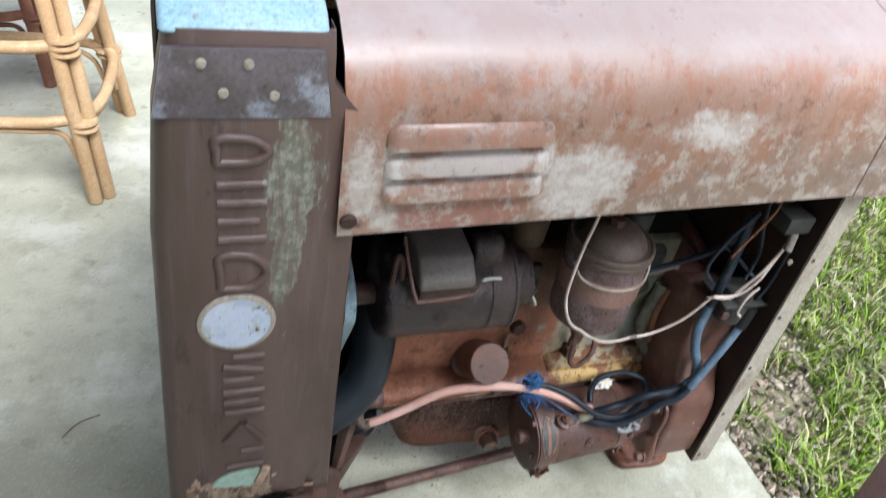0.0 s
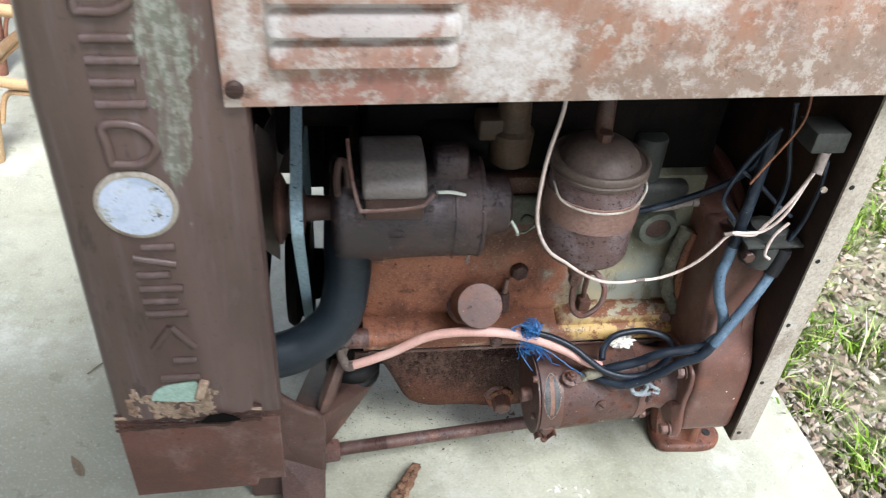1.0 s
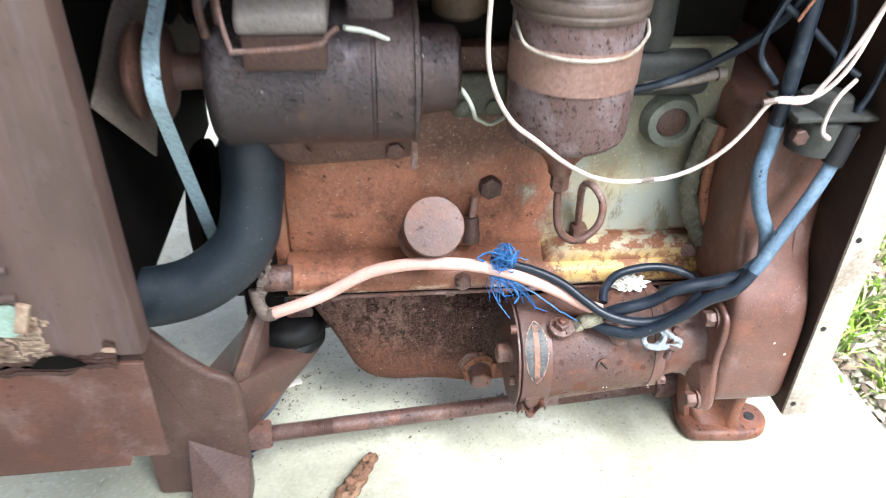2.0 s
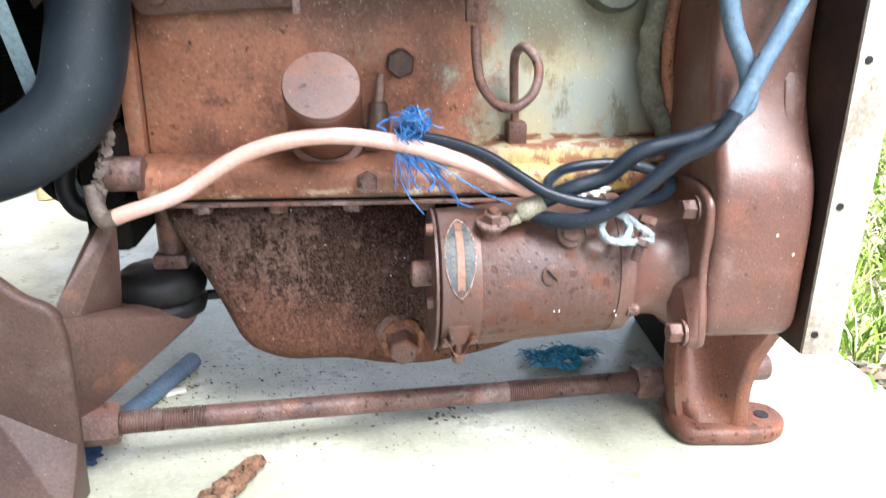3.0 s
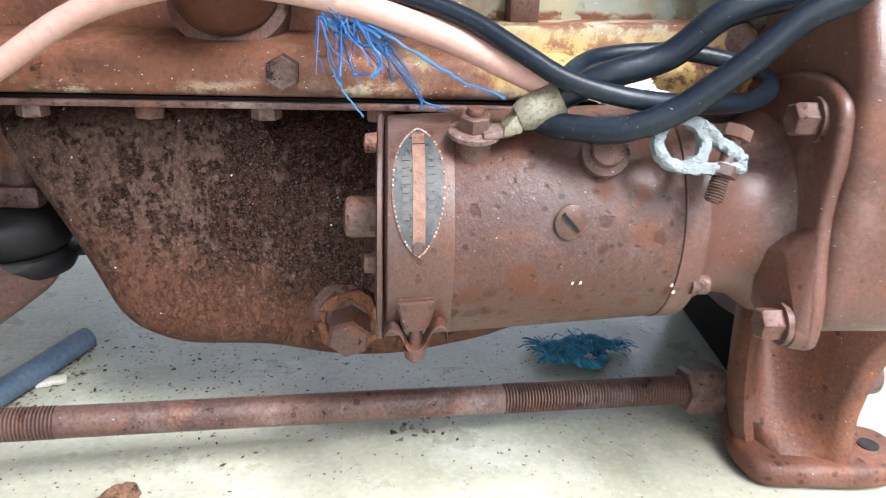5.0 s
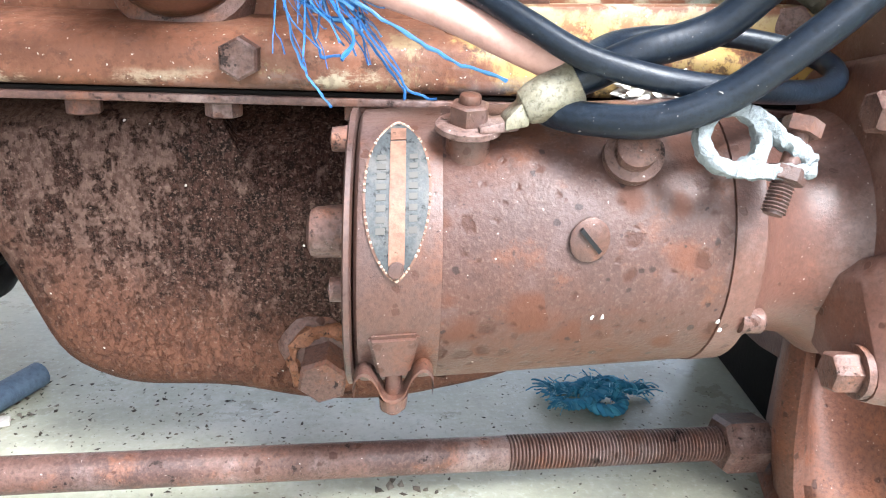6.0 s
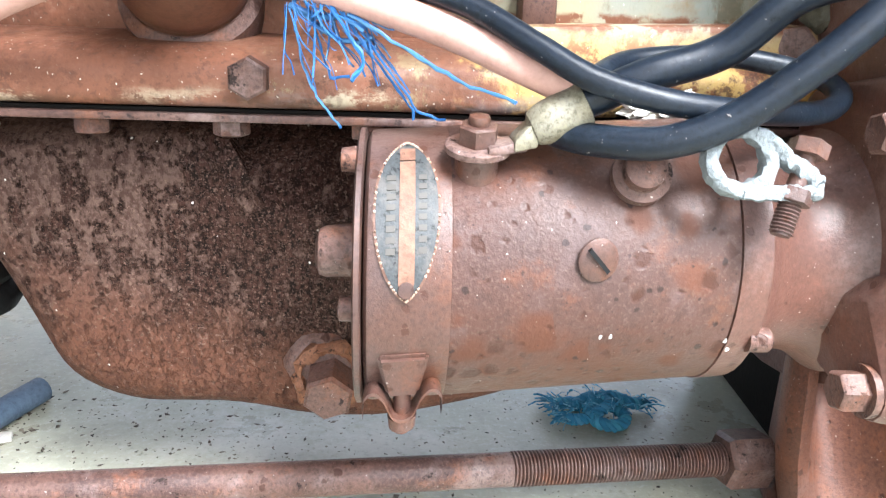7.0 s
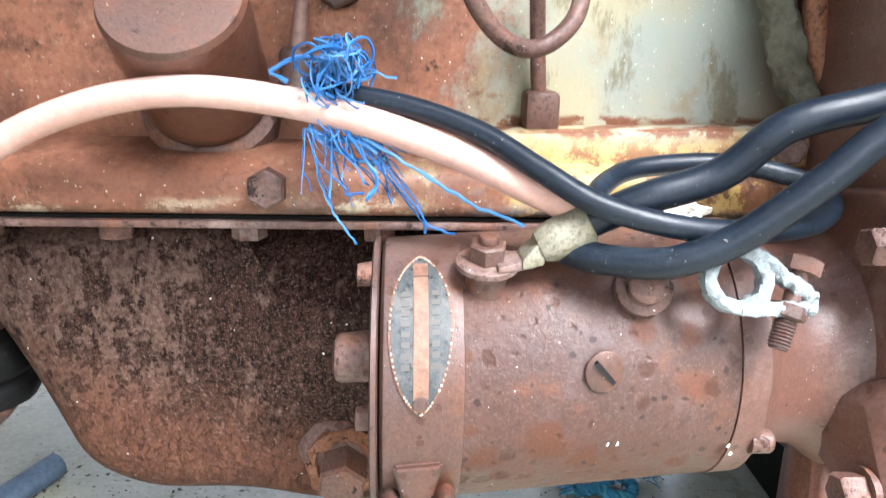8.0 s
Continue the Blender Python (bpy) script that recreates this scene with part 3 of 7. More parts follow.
def lathe(bm, at, direction, profile, n=28, squash=1.0):
    """Revolve (distance, radius) rows about a line through at."""
    d, u, w = frame_of(direction)
    at = Vector(at)
    rings = []
    for s, r in profile:
        if r < 1e-6:
            rings.append([bm.verts.new(at + d * s)])
        else:
            rings.append([bm.verts.new(at + d * s + u * r * math.cos(6.283185 * k / n) + w * squash * r * math.sin(6.283185 * k / n)) for k in range(n)])
    for a, b in zip(rings, rings[1:]):
        for k in range(n):
            q = [a[k % len(a)], a[(k + 1) % len(a)], b[(k + 1) % len(b)], b[k % len(b)]]
            q = list(dict.fromkeys(q))
            if len(q) > 2:
                bm.faces.new(q)
    for r in (rings[0], rings[-1]):
        if len(r) > 2:
            bm.faces.new(r)
    return bm


def rod(bm, a, b, r, r2=None, n=20, edge=0.0):
    a, b = Vector(a), Vector(b)
    length, r2 = (b - a).length, r if r2 is None else r2
    e = edge
    prof = [(0, r), (length, r2)] if not e else [(0, r - e), (e * 0.3, r - e * 0.3), (e, r), (length - e, r2), (length - e * 0.3, r2 - e * 0.3), (length, r2 - e)]
    return lathe(bm, a, b - a, prof, n)


def smooth_line(pts, sub=8):
    p = [Vector(q) for q in pts]
    p = [2 * p[0] - p[1]] + p + [2 * p[-1] - p[-2]]
    out = []
    for k in range(1, len(p) - 2):
        a, b, c, d = p[k - 1 : k + 3]
        for s in range(sub):
            t = s / sub
            out.append(0.5 * (2 * b + (c - a) * t + (2 * a - 5 * b + 4 * c - d) * t * t + (3 * b - a - 3 * c + d) * t ** 3))
    return out + [p[-2]]


def tube(bm, pts, r, n=12, sub=8, radii=None):
    line = smooth_line(pts, sub)
    rings, up = [], None
    for k, q in enumerate(line):
        d = (line[min(k + 1, len(line) - 1)] - line[max(k - 1, 0)]).normalized()
        if up is None:
            up = d.orthogonal().normalized()
        up = (up - d * up.dot(d)).normalized()
        w = d.cross(up)
        rr = r if radii is None else radii(k / (len(line) - 1))
        rings.append([bm.verts.new(q + rr * (up * math.cos(6.283185 * j / n) + w * math.sin(6.283185 * j / n))) for j in range(n)])
    for a, b in zip(rings, rings[1:]):
        for j in range(n):
            bm.faces.new((a[j], a[(j + 1) % n], b[(j + 1) % n], b[j]))
    bm.faces.new(rings[0])
    bm.faces.new(rings[-1])
    return bm


def prism(bm, outline, plane, lo, hi, bevel=0.0, seg=2):
    """An outline in the plane 'xz', 'yz' or 'xy', thick from lo to hi across it."""
    t = bmesh.new()
    put3 = {"xz": lambda a, b, c: (a, c, b), "yz": lambda a, b, c: (c, a, b), "xy": lambda a, b, c: (a, b, c)}[plane]
    v0 = [t.verts.new(put3(a, b, lo)) for a, b in outline]
    v1 = [t.verts.new(put3(a, b, hi)) for a, b in outline]
    n = len(outline)
    t.faces.new(v0)
    t.faces.new(v1)
    for k in range(n):
        t.faces.new((v0[k], v0[(k + 1) % n], v1[(k + 1) % n], v1[k]))
    bmesh.ops.recalc_face_normals(t, faces=t.faces)
    if bevel:
        rim = [e for e in t.edges if (e.verts[0] in v0) == (e.verts[1] in v0)]
        bmesh.ops.bevel(t, geom=rim, offset=bevel, segments=seg, affect="EDGES", profile=0.5)
    return put(bm, t)


def rounded(points, r, seg=5):
    """An outline with its corners rounded."""
    out, n = [], len(points)
    for k in range(n):
        a, b, c = Vector(points[k - 1]), Vector(points[k]), Vector(points[(k + 1) % n])
        rr = min(r, (a - b).length * 0.45, (c - b).length * 0.45)
        p, q = b + (a - b).normalized() * rr, b + (c - b).normalized() * rr
        for s in range(seg + 1):
            t = s / seg
            out.append(tuple((1 - t) ** 2 * p + 2 * t * (1 - t) * b + t * t * q))
    return out


def hexhead(bm, at, direction, r, h, washer=0.0, turn=0.2):
    d, u, w = frame_of(direction)
    at = Vector(at)
    s0 = 0.0
    if washer:
        lathe(bm, at, d, [(0, washer), (h * 0.22, washer)], 24)
        s0 = h * 0.22
    rings = []
    for s, rr in ((s0, r), (h * 0.9, r), (h, r * 0.86)):
        rings.append([bm.verts.new(at + d * s + u * rr * math.cos(turn + 1.0472 * k) + w * rr * math.sin(turn + 1.0472 * k)) for k in range(6)])
    for a, b in zip(rings, rings[1:]):
        for k in range(6):
            bm.faces.new((a[k], a[(k + 1) % 6], b[(k + 1) % 6], b[k]))
    bm.faces.new(rings[0])
    bm.faces.new(rings[-1])
    return bm


def B():
    return bmesh.new()


def hull(bm, points, bevel=0.004):
    """A rounded block spanned between some corner places."""
    t = bmesh.new()
    for p in points:
        t.verts.new(p)
    bmesh.ops.convex_hull(t, input=t.verts[:])
    bmesh.ops.dissolve_limit(t, angle_limit=0.05, verts=t.verts[:], edges=t.edges[:])
    bmesh.ops.bevel(t, geom=t.edges[:], offset=bevel, segments=2, affect="EDGES", profile=0.5, clamp_overlap=True)
    return put(bm, t)


# ---- ground and slab ----
EDGE = 1.02
g = B()
box(g, -60, 160, -80, 160, -0.9, -0.035)
tagged(part("ground", g, SOIL), "grassy earth with dead leaves running to the horizon", "ground", kind="structure")
g = B()
box(g, -9, EDGE, -5, 9, -0.12, 0.0, 0.006)
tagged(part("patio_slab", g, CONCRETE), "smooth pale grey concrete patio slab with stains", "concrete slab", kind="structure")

# added: an unseen wall closing the patio, and an unseen roof casting shade
UNSEEN_PLASTER = weathered("unseen_plaster", (0.17, 0.145, 0.12), (0.14, 0.12, 0.10), (0.09, 0.08, 0.07), big=1.5, mid=10, rough=0.9)
g = B()
box(g, -9.2, -9.0, -5, 9, -0.1, 2.9, 0.004)
tagged(part("house_wall", g, UNSEEN_PLASTER), "unseen plain brown plastered wall added to close the patio", "wall", kind="structure")
g = B()
box(g, -9.0, 1.08, -2.6, -0.30, 2.20, 2.35, 0.004)
tagged(part("porch_roof", g, UNSEEN_PLASTER), "unseen plain brown roof added to shade the patio", "roof", kind="structure")

# ---- enclosure: radiator shell, hood, rear panel ----
enc = thing("engine_enclosure", (0.35, 0.90, 0.0), "rusty sheet metal engine enclosure with faded red hood", "engine housing")
YS = 0.63
YC = 0.915
b = B()
# side panel with a rolled edge towards the grille, and a flange towards the engine
side = [(-0.086, YS + 0.05), (-0.086, YS + 0.014), (-0.080, YS + 0.004), (-0.070, YS), (0.072, YS), (0.078, YS + 0.006), (0.104, YS + 0.006), (0.106, YS + 0.010), (0.106, YS + 0.03), (0.102, YS + 0.03), (0.102, YS + 0.0105), (0.076, YS + 0.0105), (0.070, YS + 0.0045), (-0.068, YS + 0.0045), (-0.077, YS + 0.009), (-0.081, YS + 0.018), (-0.081, YS + 0.05)]


def left_edge(z):
    return float(np.interp(z, (0.335, 0.48, 0.76, 0.875, 0.945), (-0.088, -0.085, -0.079, -0.070, -0.056)))


def shell_side(mirror):
    b = B()
    rows = []
    for z in (0.335, 0.48, 0.62, 0.76, 0.84, 0.875, 0.905, 0.93, 0.948):
        shift, lean = left_edge(z) + 0.086, max(0.0, (z - 0.905) / 0.043) ** 2 * 0.010
        row = []
        for x, y in side:
            y += lean
            x = x + shift * max(0.0, min(1.0, (0.05 - x) / 0.13))
            if z > 0.90 and x > 0.07:
                x = 0.07 + (x - 0.07) * 0.2
            row.append(b.verts.new((x, 2 * YC - y if mirror else y, z)))
        rows.append(row)
    for r0, r1 in zip(rows, rows[1:]):
        for k in range(len(side)):
            b.faces.new((r0[k], r0[(k + 1) % len(side)], r1[(k + 1) % len(side)], r1[k]))
    b.faces.new(rows[0])
    b.faces.new(rows[-1])
    return b


shell = part("radiator_shell", shell_side(False), SHELL, enc, "dark brown painted radiator shell with raised lettering bars", 50)
part("far_side_panel", shell_side(True), SHELL, enc)
b = B()
prism(b, rounded([(YS + 0.009, 0.945), (YS + 0.030, 0.962), (YS + 0.10, 0.975), (YC, 0.985), (2 * YC - YS - 0.10, 0.975), (2 * YC - YS - 0.03, 0.962), (2 * YC - YS - 0.009, 0.945), (2 * YC - YS - 0.02, 0.940), (YC, 0.972), (YS + 0.02, 0.940)], 0.02), "yz", -0.060, 0.072, 0.006, 3)
part("top_cap", b, SHELL_TOP, enc, "glossy chipped top of the shell, sky blue reflection in its colour")
b = B()
prism(b, [(-0.069, 0.878), (0.074, 0.878), (0.066, 0.938), (-0.058, 0.938)], "xz", YS - 0.002, YS + 0.004, 0.0012)
# Faded brown; the lilac and pale blue are sky shine painted in.
BAND = weathered("band_faded_sheen_brown", (0.105, 0.088, 0.098), (0.075, 0.060, 0.060), (0.036, 0.028, 0.028), (0.30, 0.33, 0.39), big=16, mid=70, dust_at=(0.50, 0.64), rough=0.28, rough_spot=0.5, spec=0.5, bump=0.25)
part("riveted_band", b, BAND, shell, "faded brown riveted band with lilac sky sheen coloured in")
for x, z in ((-0.030, 0.926), (0.006, 0.926), (-0.014, 0.901), (0.026, 0.899)):
    b = B()
    lathe(b, (x, YS - 0.002, z), (0, -1, 0), [(0, 0.0045), (0.002, 0.0038), (0.003, 0)], 12)
    part("rivet", b, STRIP, shell)
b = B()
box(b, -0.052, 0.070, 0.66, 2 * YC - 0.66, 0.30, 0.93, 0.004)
core = part("radiator_core", b, SHADED_GRIME, enc, "dark finned radiator core")
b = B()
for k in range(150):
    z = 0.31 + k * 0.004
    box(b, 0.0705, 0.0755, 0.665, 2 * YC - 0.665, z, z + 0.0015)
tagged(part("finning", b, SHADED_GRIME, core), kind="stuff")
# lower apron under the rusted seam
b = B()
prism(b, [(-0.087, 0.186), (0.066, 0.192), (0.07, 0.205), (0.104, 0.205), (0.104, 0.327), (0.05, 0.330), (0.0, 0.323), (-0.05, 0.327), (-0.087, 0.318)], "xz", YS + 0.002, YS + 0.007, 0.001, 1)
part("apron", b, HOUSING, enc, "rust brown lower apron plate")
b = B()
prism(b, [(-0.087, 0.186), (-0.087, 0.33), (-0.083, 0.33), (-0.083, 0.186)], "xz", YS + 0.006, 2 * YC - YS)
part("front_apron", b, RUST, enc)
# hood
b = B()
prof = [(0.0, 0.750), (0.002, 0.80), (0.003, 0.860), (0.010, 0.895), (0.028, 0.925), (0.058, 0.945), (0.12, 0.962), (0.20, 0.972), (0.285, 0.976)]
prof = [(YS - 0.001 + a, z) for a, z in prof] + [(2 * YC - YS + 0.001 - a, z) for a, z in prof[-2::-1]]
outer = []
for x in (0.087, 0.25, 0.45, 0.65, 0.746):
    outer.append([b.verts.new((x, y + (0.024 * (x - 0.1) / 0.65 if y < YC else 0), z)) for y, z in prof])
inner = []
for row in outer:
    inner.append([b.verts.new((v.co.x, YC + (v.co.y - YC) * 0.986, v.co.z - (0.003 if k not in (0, len(row) - 1) else 0))) for k, v in enumerate(row)])
for rows, flip in ((outer, 0), (inner, 1)):
    for r0, r1 in zip(rows, rows[1:]):
        for k in range(len(r0) - 1):
            b.faces.new((r0[k], r0[k + 1], r1[k + 1], r1[k]))
for o, i in ((outer[0], inner[0]), (outer[-1], inner[-1])):
    for k in range(len(o) - 1):
        b.faces.new((o[k], o[k + 1], i[k + 1], i[k]))
for k in (0, -1):
    for a in range(4):
        b.faces.new((outer[a][k], outer[a + 1][k], inner[a + 1][k], inner[a][k]))
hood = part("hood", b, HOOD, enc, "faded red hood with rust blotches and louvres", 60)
for z in (0.846, 0.817, 0.789):
    b = B()
    sec = [(0.001, 0.022), (-0.003, 0.019), (-0.0075, 0.010), (-0.010, 0.0), (-0.0085, -0.0003), (-0.006, 0.009), (-0.001, 0.017)]
    xs = [(0.127, 0.15), (0.131, 0.7), (0.137, 1.0), (0.286, 1.0), (0.292, 0.7), (0.296, 0.15)]
    rows = [[b.verts.new((x, YS + 0.001 + 0.024 * (x - 0.1) / 0.65 + dy * s, z + dz * (0.5 + 0.5 * s))) for dy, dz in sec] for x, s in xs]
    for r0, r1 in zip(rows, rows[1:]):
        for k in range(len(sec)):
            b.faces.new((r0[k], r0[(k + 1) % len(sec)], r1[(k + 1) % len(sec)], r1[k]))
    b.faces.new(rows[0])
    b.faces.new(rows[-1])
    part("louvre", b, HOOD, hood)
    b = B()
    box(b, 0.135, 0.288, YS + 0.0012, YS + 0.003, z - 0.0015, z + 0.006)
    part("louvre_slot", b, RUBBER, hood)
b = B()
lathe(b, (0.097, YS - 0.001, 0.767), (0, -1, 0), [(0, 0.0085), (0.002, 0.0085), (0.0045, 0.006), (0.005, 0)], 18)
box(b, 0.0895, 0.1045, YS - 0.0072, YS - 0.004, 0.7658, 0.7682)
part("screw", b, RUST_DARK, hood)
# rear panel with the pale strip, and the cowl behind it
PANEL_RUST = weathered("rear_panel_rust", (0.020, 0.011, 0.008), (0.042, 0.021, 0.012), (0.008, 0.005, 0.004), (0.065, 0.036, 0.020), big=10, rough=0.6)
b = B()
prism(b, [(0.771, 0.678), (0.803, 0.678), (0.803, 0.6815), (0.771, 0.6815)], "xy", 0.158, 0.742, 0.0008, 1)
strip = part("rear_panel_strip", b, STRIP, enc, "pale grimy metal strip with bolt holes")
for z in (0.177, 0.288, 0.40, 0.51, 0.62):
    b = B()
    lathe(b, (0.7785, 0.6785, z), (0, -1, 0), [(0, 0.0032), (0.0012, 0.0032)], 14)
    part("bolt_hole", b, RUBBER, strip)
b = B()
box(b, 0.771, 0.7745, 0.682, 2 * YC - 0.68, 0.158, 0.742)
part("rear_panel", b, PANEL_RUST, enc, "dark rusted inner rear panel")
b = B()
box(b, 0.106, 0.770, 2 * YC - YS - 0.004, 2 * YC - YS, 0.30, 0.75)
part("far_cover", b, SHADED_GRIME, enc)
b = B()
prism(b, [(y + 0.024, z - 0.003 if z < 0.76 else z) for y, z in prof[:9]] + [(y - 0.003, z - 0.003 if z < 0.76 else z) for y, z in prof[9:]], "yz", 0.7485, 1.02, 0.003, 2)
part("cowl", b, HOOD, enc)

# ---- engine ----
eng = thing("engine", (0.45, 0.92, 0.0), "rusty four cylinder industrial engine on cast iron feet", "engine")
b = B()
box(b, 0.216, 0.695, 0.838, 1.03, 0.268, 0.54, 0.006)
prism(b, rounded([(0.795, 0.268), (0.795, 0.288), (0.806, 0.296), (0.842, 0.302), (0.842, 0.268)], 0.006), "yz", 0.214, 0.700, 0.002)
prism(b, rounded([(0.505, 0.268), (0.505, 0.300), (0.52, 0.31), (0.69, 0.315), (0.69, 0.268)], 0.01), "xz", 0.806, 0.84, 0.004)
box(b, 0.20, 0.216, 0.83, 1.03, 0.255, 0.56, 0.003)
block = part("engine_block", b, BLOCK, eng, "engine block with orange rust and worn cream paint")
b = B()
box(b, 0.197, 0.70, 0.799, 1.03, 0.2655, 0.2675, 0.0004)
part("pan_gasket", b, SHADED_GRIME, eng, "split black gasket edge")
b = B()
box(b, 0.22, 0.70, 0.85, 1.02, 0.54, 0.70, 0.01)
part("cylinder_head", b, SHADED_GRIME, eng)
# oil pan
b = B()
prof = rounded([(0.208, 0.258), (0.216, 0.235), (0.257, 0.160), (0.284, 0.094), (0.320, 0.077), (0.385, 0.077), (0.43, 0.067), (0.48, 0.067), (0.56, 0.086), (0.62, 0.125), (0.67, 0.20), (0.69, 0.258)], 0.03, 4)
t = bmesh.new()
rows = []
for y, k in ((1.0, 1.0), (0.862, 1.0), (0.852, 0.992), (0.844, 0.972), (0.839, 0.94), (0.835, 0.86), (0.833, 0.6), (0.832, 0.3)):
    rows.append([t.verts.new((0.46 + (x - 0.46) * (k if k > 0.9 else 0.94 * k / 0.94), y + (0.046 * max(0.0, (z - 0.212) / 0.046) ** 2.0 if y < 0.9 else 0), 0.2612 + (z - 0.258) * k)) for x, z in prof])
for r0, r1 in zip(rows, rows[1:]):
    for k in range(len(prof) - 1):
        t.faces.new((r0[k], r0[k + 1], r1[k + 1], r1[k]))
for r in (rows[0], rows[-1]):
    t.faces.new(r)
put(b, t)
pan = part("oil_pan", b, PAN, eng, "pitted oil pan with flaking dark rust")
b = B()
box(b, 0.222, 0.695, 0.7965, 1.01, 0.2612, 0.2652, 0.001)
part("pan_flange", b, RUST, pan)
for x in (0.265, 0.331, 0.398, 0.465, 0.53):
    b = B()
    hexhead(b, (x, 0.810, 0.2610), (0, 0, -1), 0.0090, 0.008, 0.0, 0.2 + x * 9)
    part("pan_bolt", b, RUST, pan)
b = B()
lathe(b, (0.4385, 0.842, 0.114), (0, -1, 0.0), [(0, 0.024), (0.007, 0.0225), (0.012, 0.019), (0.014, 0.015)], 24)
for v in b.verts:
    v.co += Vector((noise.noise(v.co * 90), 0, noise.noise(v.co * 90 + Vector((5, 0, 0))))) * 0.003
part("drain_boss", b, RUST, pan)
b = B()
ring = [Vector((0.4425 + 0.0185 * math.cos(0.5236 * k), 0.829, 0.110 + 0.0185 * math.sin(0.5236 * k))) for k in range(13)]
tube(b, ring, 0.0042, 8, 3)
for v in b.verts:
    v.co += Vector((noise.noise(v.co * 160), noise.noise(v.co * 160 + Vector((3, 0, 0))), noise.noise(v.co * 160 + Vector((0, 3, 0))))) * 0.004
part("rust_crust", b, RUST_ORANGE, pan)
b = B()
hexhead(b, (0.4435, 0.829, 0.108), (0, -1, -0.12), 0.0150, 0.021, 0.0, 0.35)
part("drain_plug", b, RUST, pan, "orange rusted hexagonal drain plug")
# flywheel housing
b = B()
prism(b, rounded([(0.738, 0.170), (0.738, 0.425), (0.748, 0.465), (0.785, 0.492), (0.86, 0.505), (1.09, 0.505), (1.09, 0.170)], 0.03, 6), "yz", 0.686, 0.745, 0.014, 4)
prism(b, rounded([(0.812, 0.26), (0.812, 0.45), (0.83, 0.47), (1.05, 0.47), (1.05, 0.26)], 0.02), "yz", 0.688, 0.70, 0.003)
bell = part("flywheel_housing", b, HOUSING, eng, "brown rusted cast flywheel housing", 45)
b = B()
prism(b, rounded([(0.688, 0.164), (0.689, 0.270), (0.694, 0.305), (0.712, 0.335), (0.727, 0.365), (0.733, 0.40), (0.736, 0.50), (0.82, 0.50), (0.82, 0.164)], 0.030, 8), "yz", 0.6865, 0.7695, 0.010, 4)
part("housing_foot_box", b, HOUSING, bell)
b = B()
arc = [(0.935 + 0.222 * math.cos(radians(a)), 0.30 + 0.222 * math.sin(radians(a))) for a in range(0, 360, 8)]
prism(b, arc, "yz", 0.745, 0.764, 0.004, 2)
part("rear_flange", b, HOUSING, bell)
FOOT = weathered("foot_orange_brown", (0.105, 0.043, 0.027), (0.075, 0.032, 0.022), (0.026, 0.012, 0.009), (0.155, 0.085, 0.065), big=9, mid=75, fine=430, dust_at=(0.52, 0.74), rough=0.52, rough_spot=0.75, spec=0.28, bump=0.8, extra=(0.145, 0.052, 0.026), extra_at=(0.46, 0.60), extra_scale=22, grain=0.6, pit=(0.035, 0.014, 0.009), pit_scale=130, pit_share=0.3, speck=0.8)
# rear foot: a hollowed column over a low pad with a bolt tab
b = B()
levels = []
for z, xl, yl, xm, ym, xr, yr, xo in ((0.010, 0.722, 0.806, 0.752, 0.786, 0.785, 0.782, 0.800), (0.020, 0.722, 0.808, 0.752, 0.792, 0.785, 0.782, 0.799), (0.034, 0.719, 0.810, 0.752, 0.810, 0.784, 0.782, 0.797), (0.060, 0.716, 0.813, 0.753, 0.832, 0.783, 0.781, 0.796), (0.085, 0.716, 0.817, 0.754, 0.850, 0.784, 0.779, 0.798), (0.105, 0.719, 0.824, 0.757, 0.864, 0.788, 0.777, 0.804), (0.130, 0.725, 0.838, 0.760, 0.878, 0.797, 0.773, 0.814), (0.152, 0.732, 0.852, 0.764, 0.888, 0.809, 0.768, 0.828), (0.172, 0.740, 0.862, 0.768, 0.892, 0.826, 0.762, 0.846)):
    xl += 0.004
    ring = [(0.772, 0.93), (xl + 0.004, yl + 0.025), (xl + 0.001, yl + 0.008), (xl + 0.006, yl), (xl + 0.014, yl + 0.003)]
    ring += [(xl + 0.014 + (xm - xl - 0.014) * k / 4, yl + 0.003 + (ym - yl - 0.003) * math.sin(1.5708 * k / 4)) for k in (1, 2, 3, 4)]
    ring += [(xm + (xr - 0.003 - xm) * k / 5, ym + (yr + 0.004 - ym) * (1 - math.cos(1.5708 * k / 5))) for k in (1, 2, 3, 4, 5)]
    ring += [(xr, yr), (xo - 0.003, yr), (xo, yr + 0.004), (xo, 0.86), (xo - 0.015, 0.93)]
    levels.append([b.verts.new((x, y, z)) for x, y in ring])
for r0, r1 in zip(levels, levels[1:]):
    for k in range(len(r0)):
        b.faces.new((r0[k], r0[(k + 1) % len(r0)], r1[(k + 1) % len(r0)], r1[k]))
b.faces.new(levels[0])
b.faces.new(levels[-1])
prism(b, rounded([(0.74, 0.885), (0.722, 0.812), (0.729, 0.778), (0.805, 0.772), (0.832, 0.776), (0.849, 0.798), (0.845, 0.825), (0.81, 0.84), (0.81, 0.90)], 0.018, 6), "xy", 0.001, 0.0200, 0.007, 4)
foot = part("rear_foot", b, FOOT, eng, "cast iron rear foot with bolt hole", 55)
# plate closing the underside of the housing behind the foot, shade in its black
b = B()
prism(b, rounded([(0.776, 0.932), (0.806, 0.932), (0.806, 1.09), (0.784, 1.09)], 0.006), "xy", 0.001, 0.182, 0.003)
part("rear_plate", b, SHADED_GRIME, eng, "near-black plate under the flywheel housing, coloured for deep shade")
b = B()
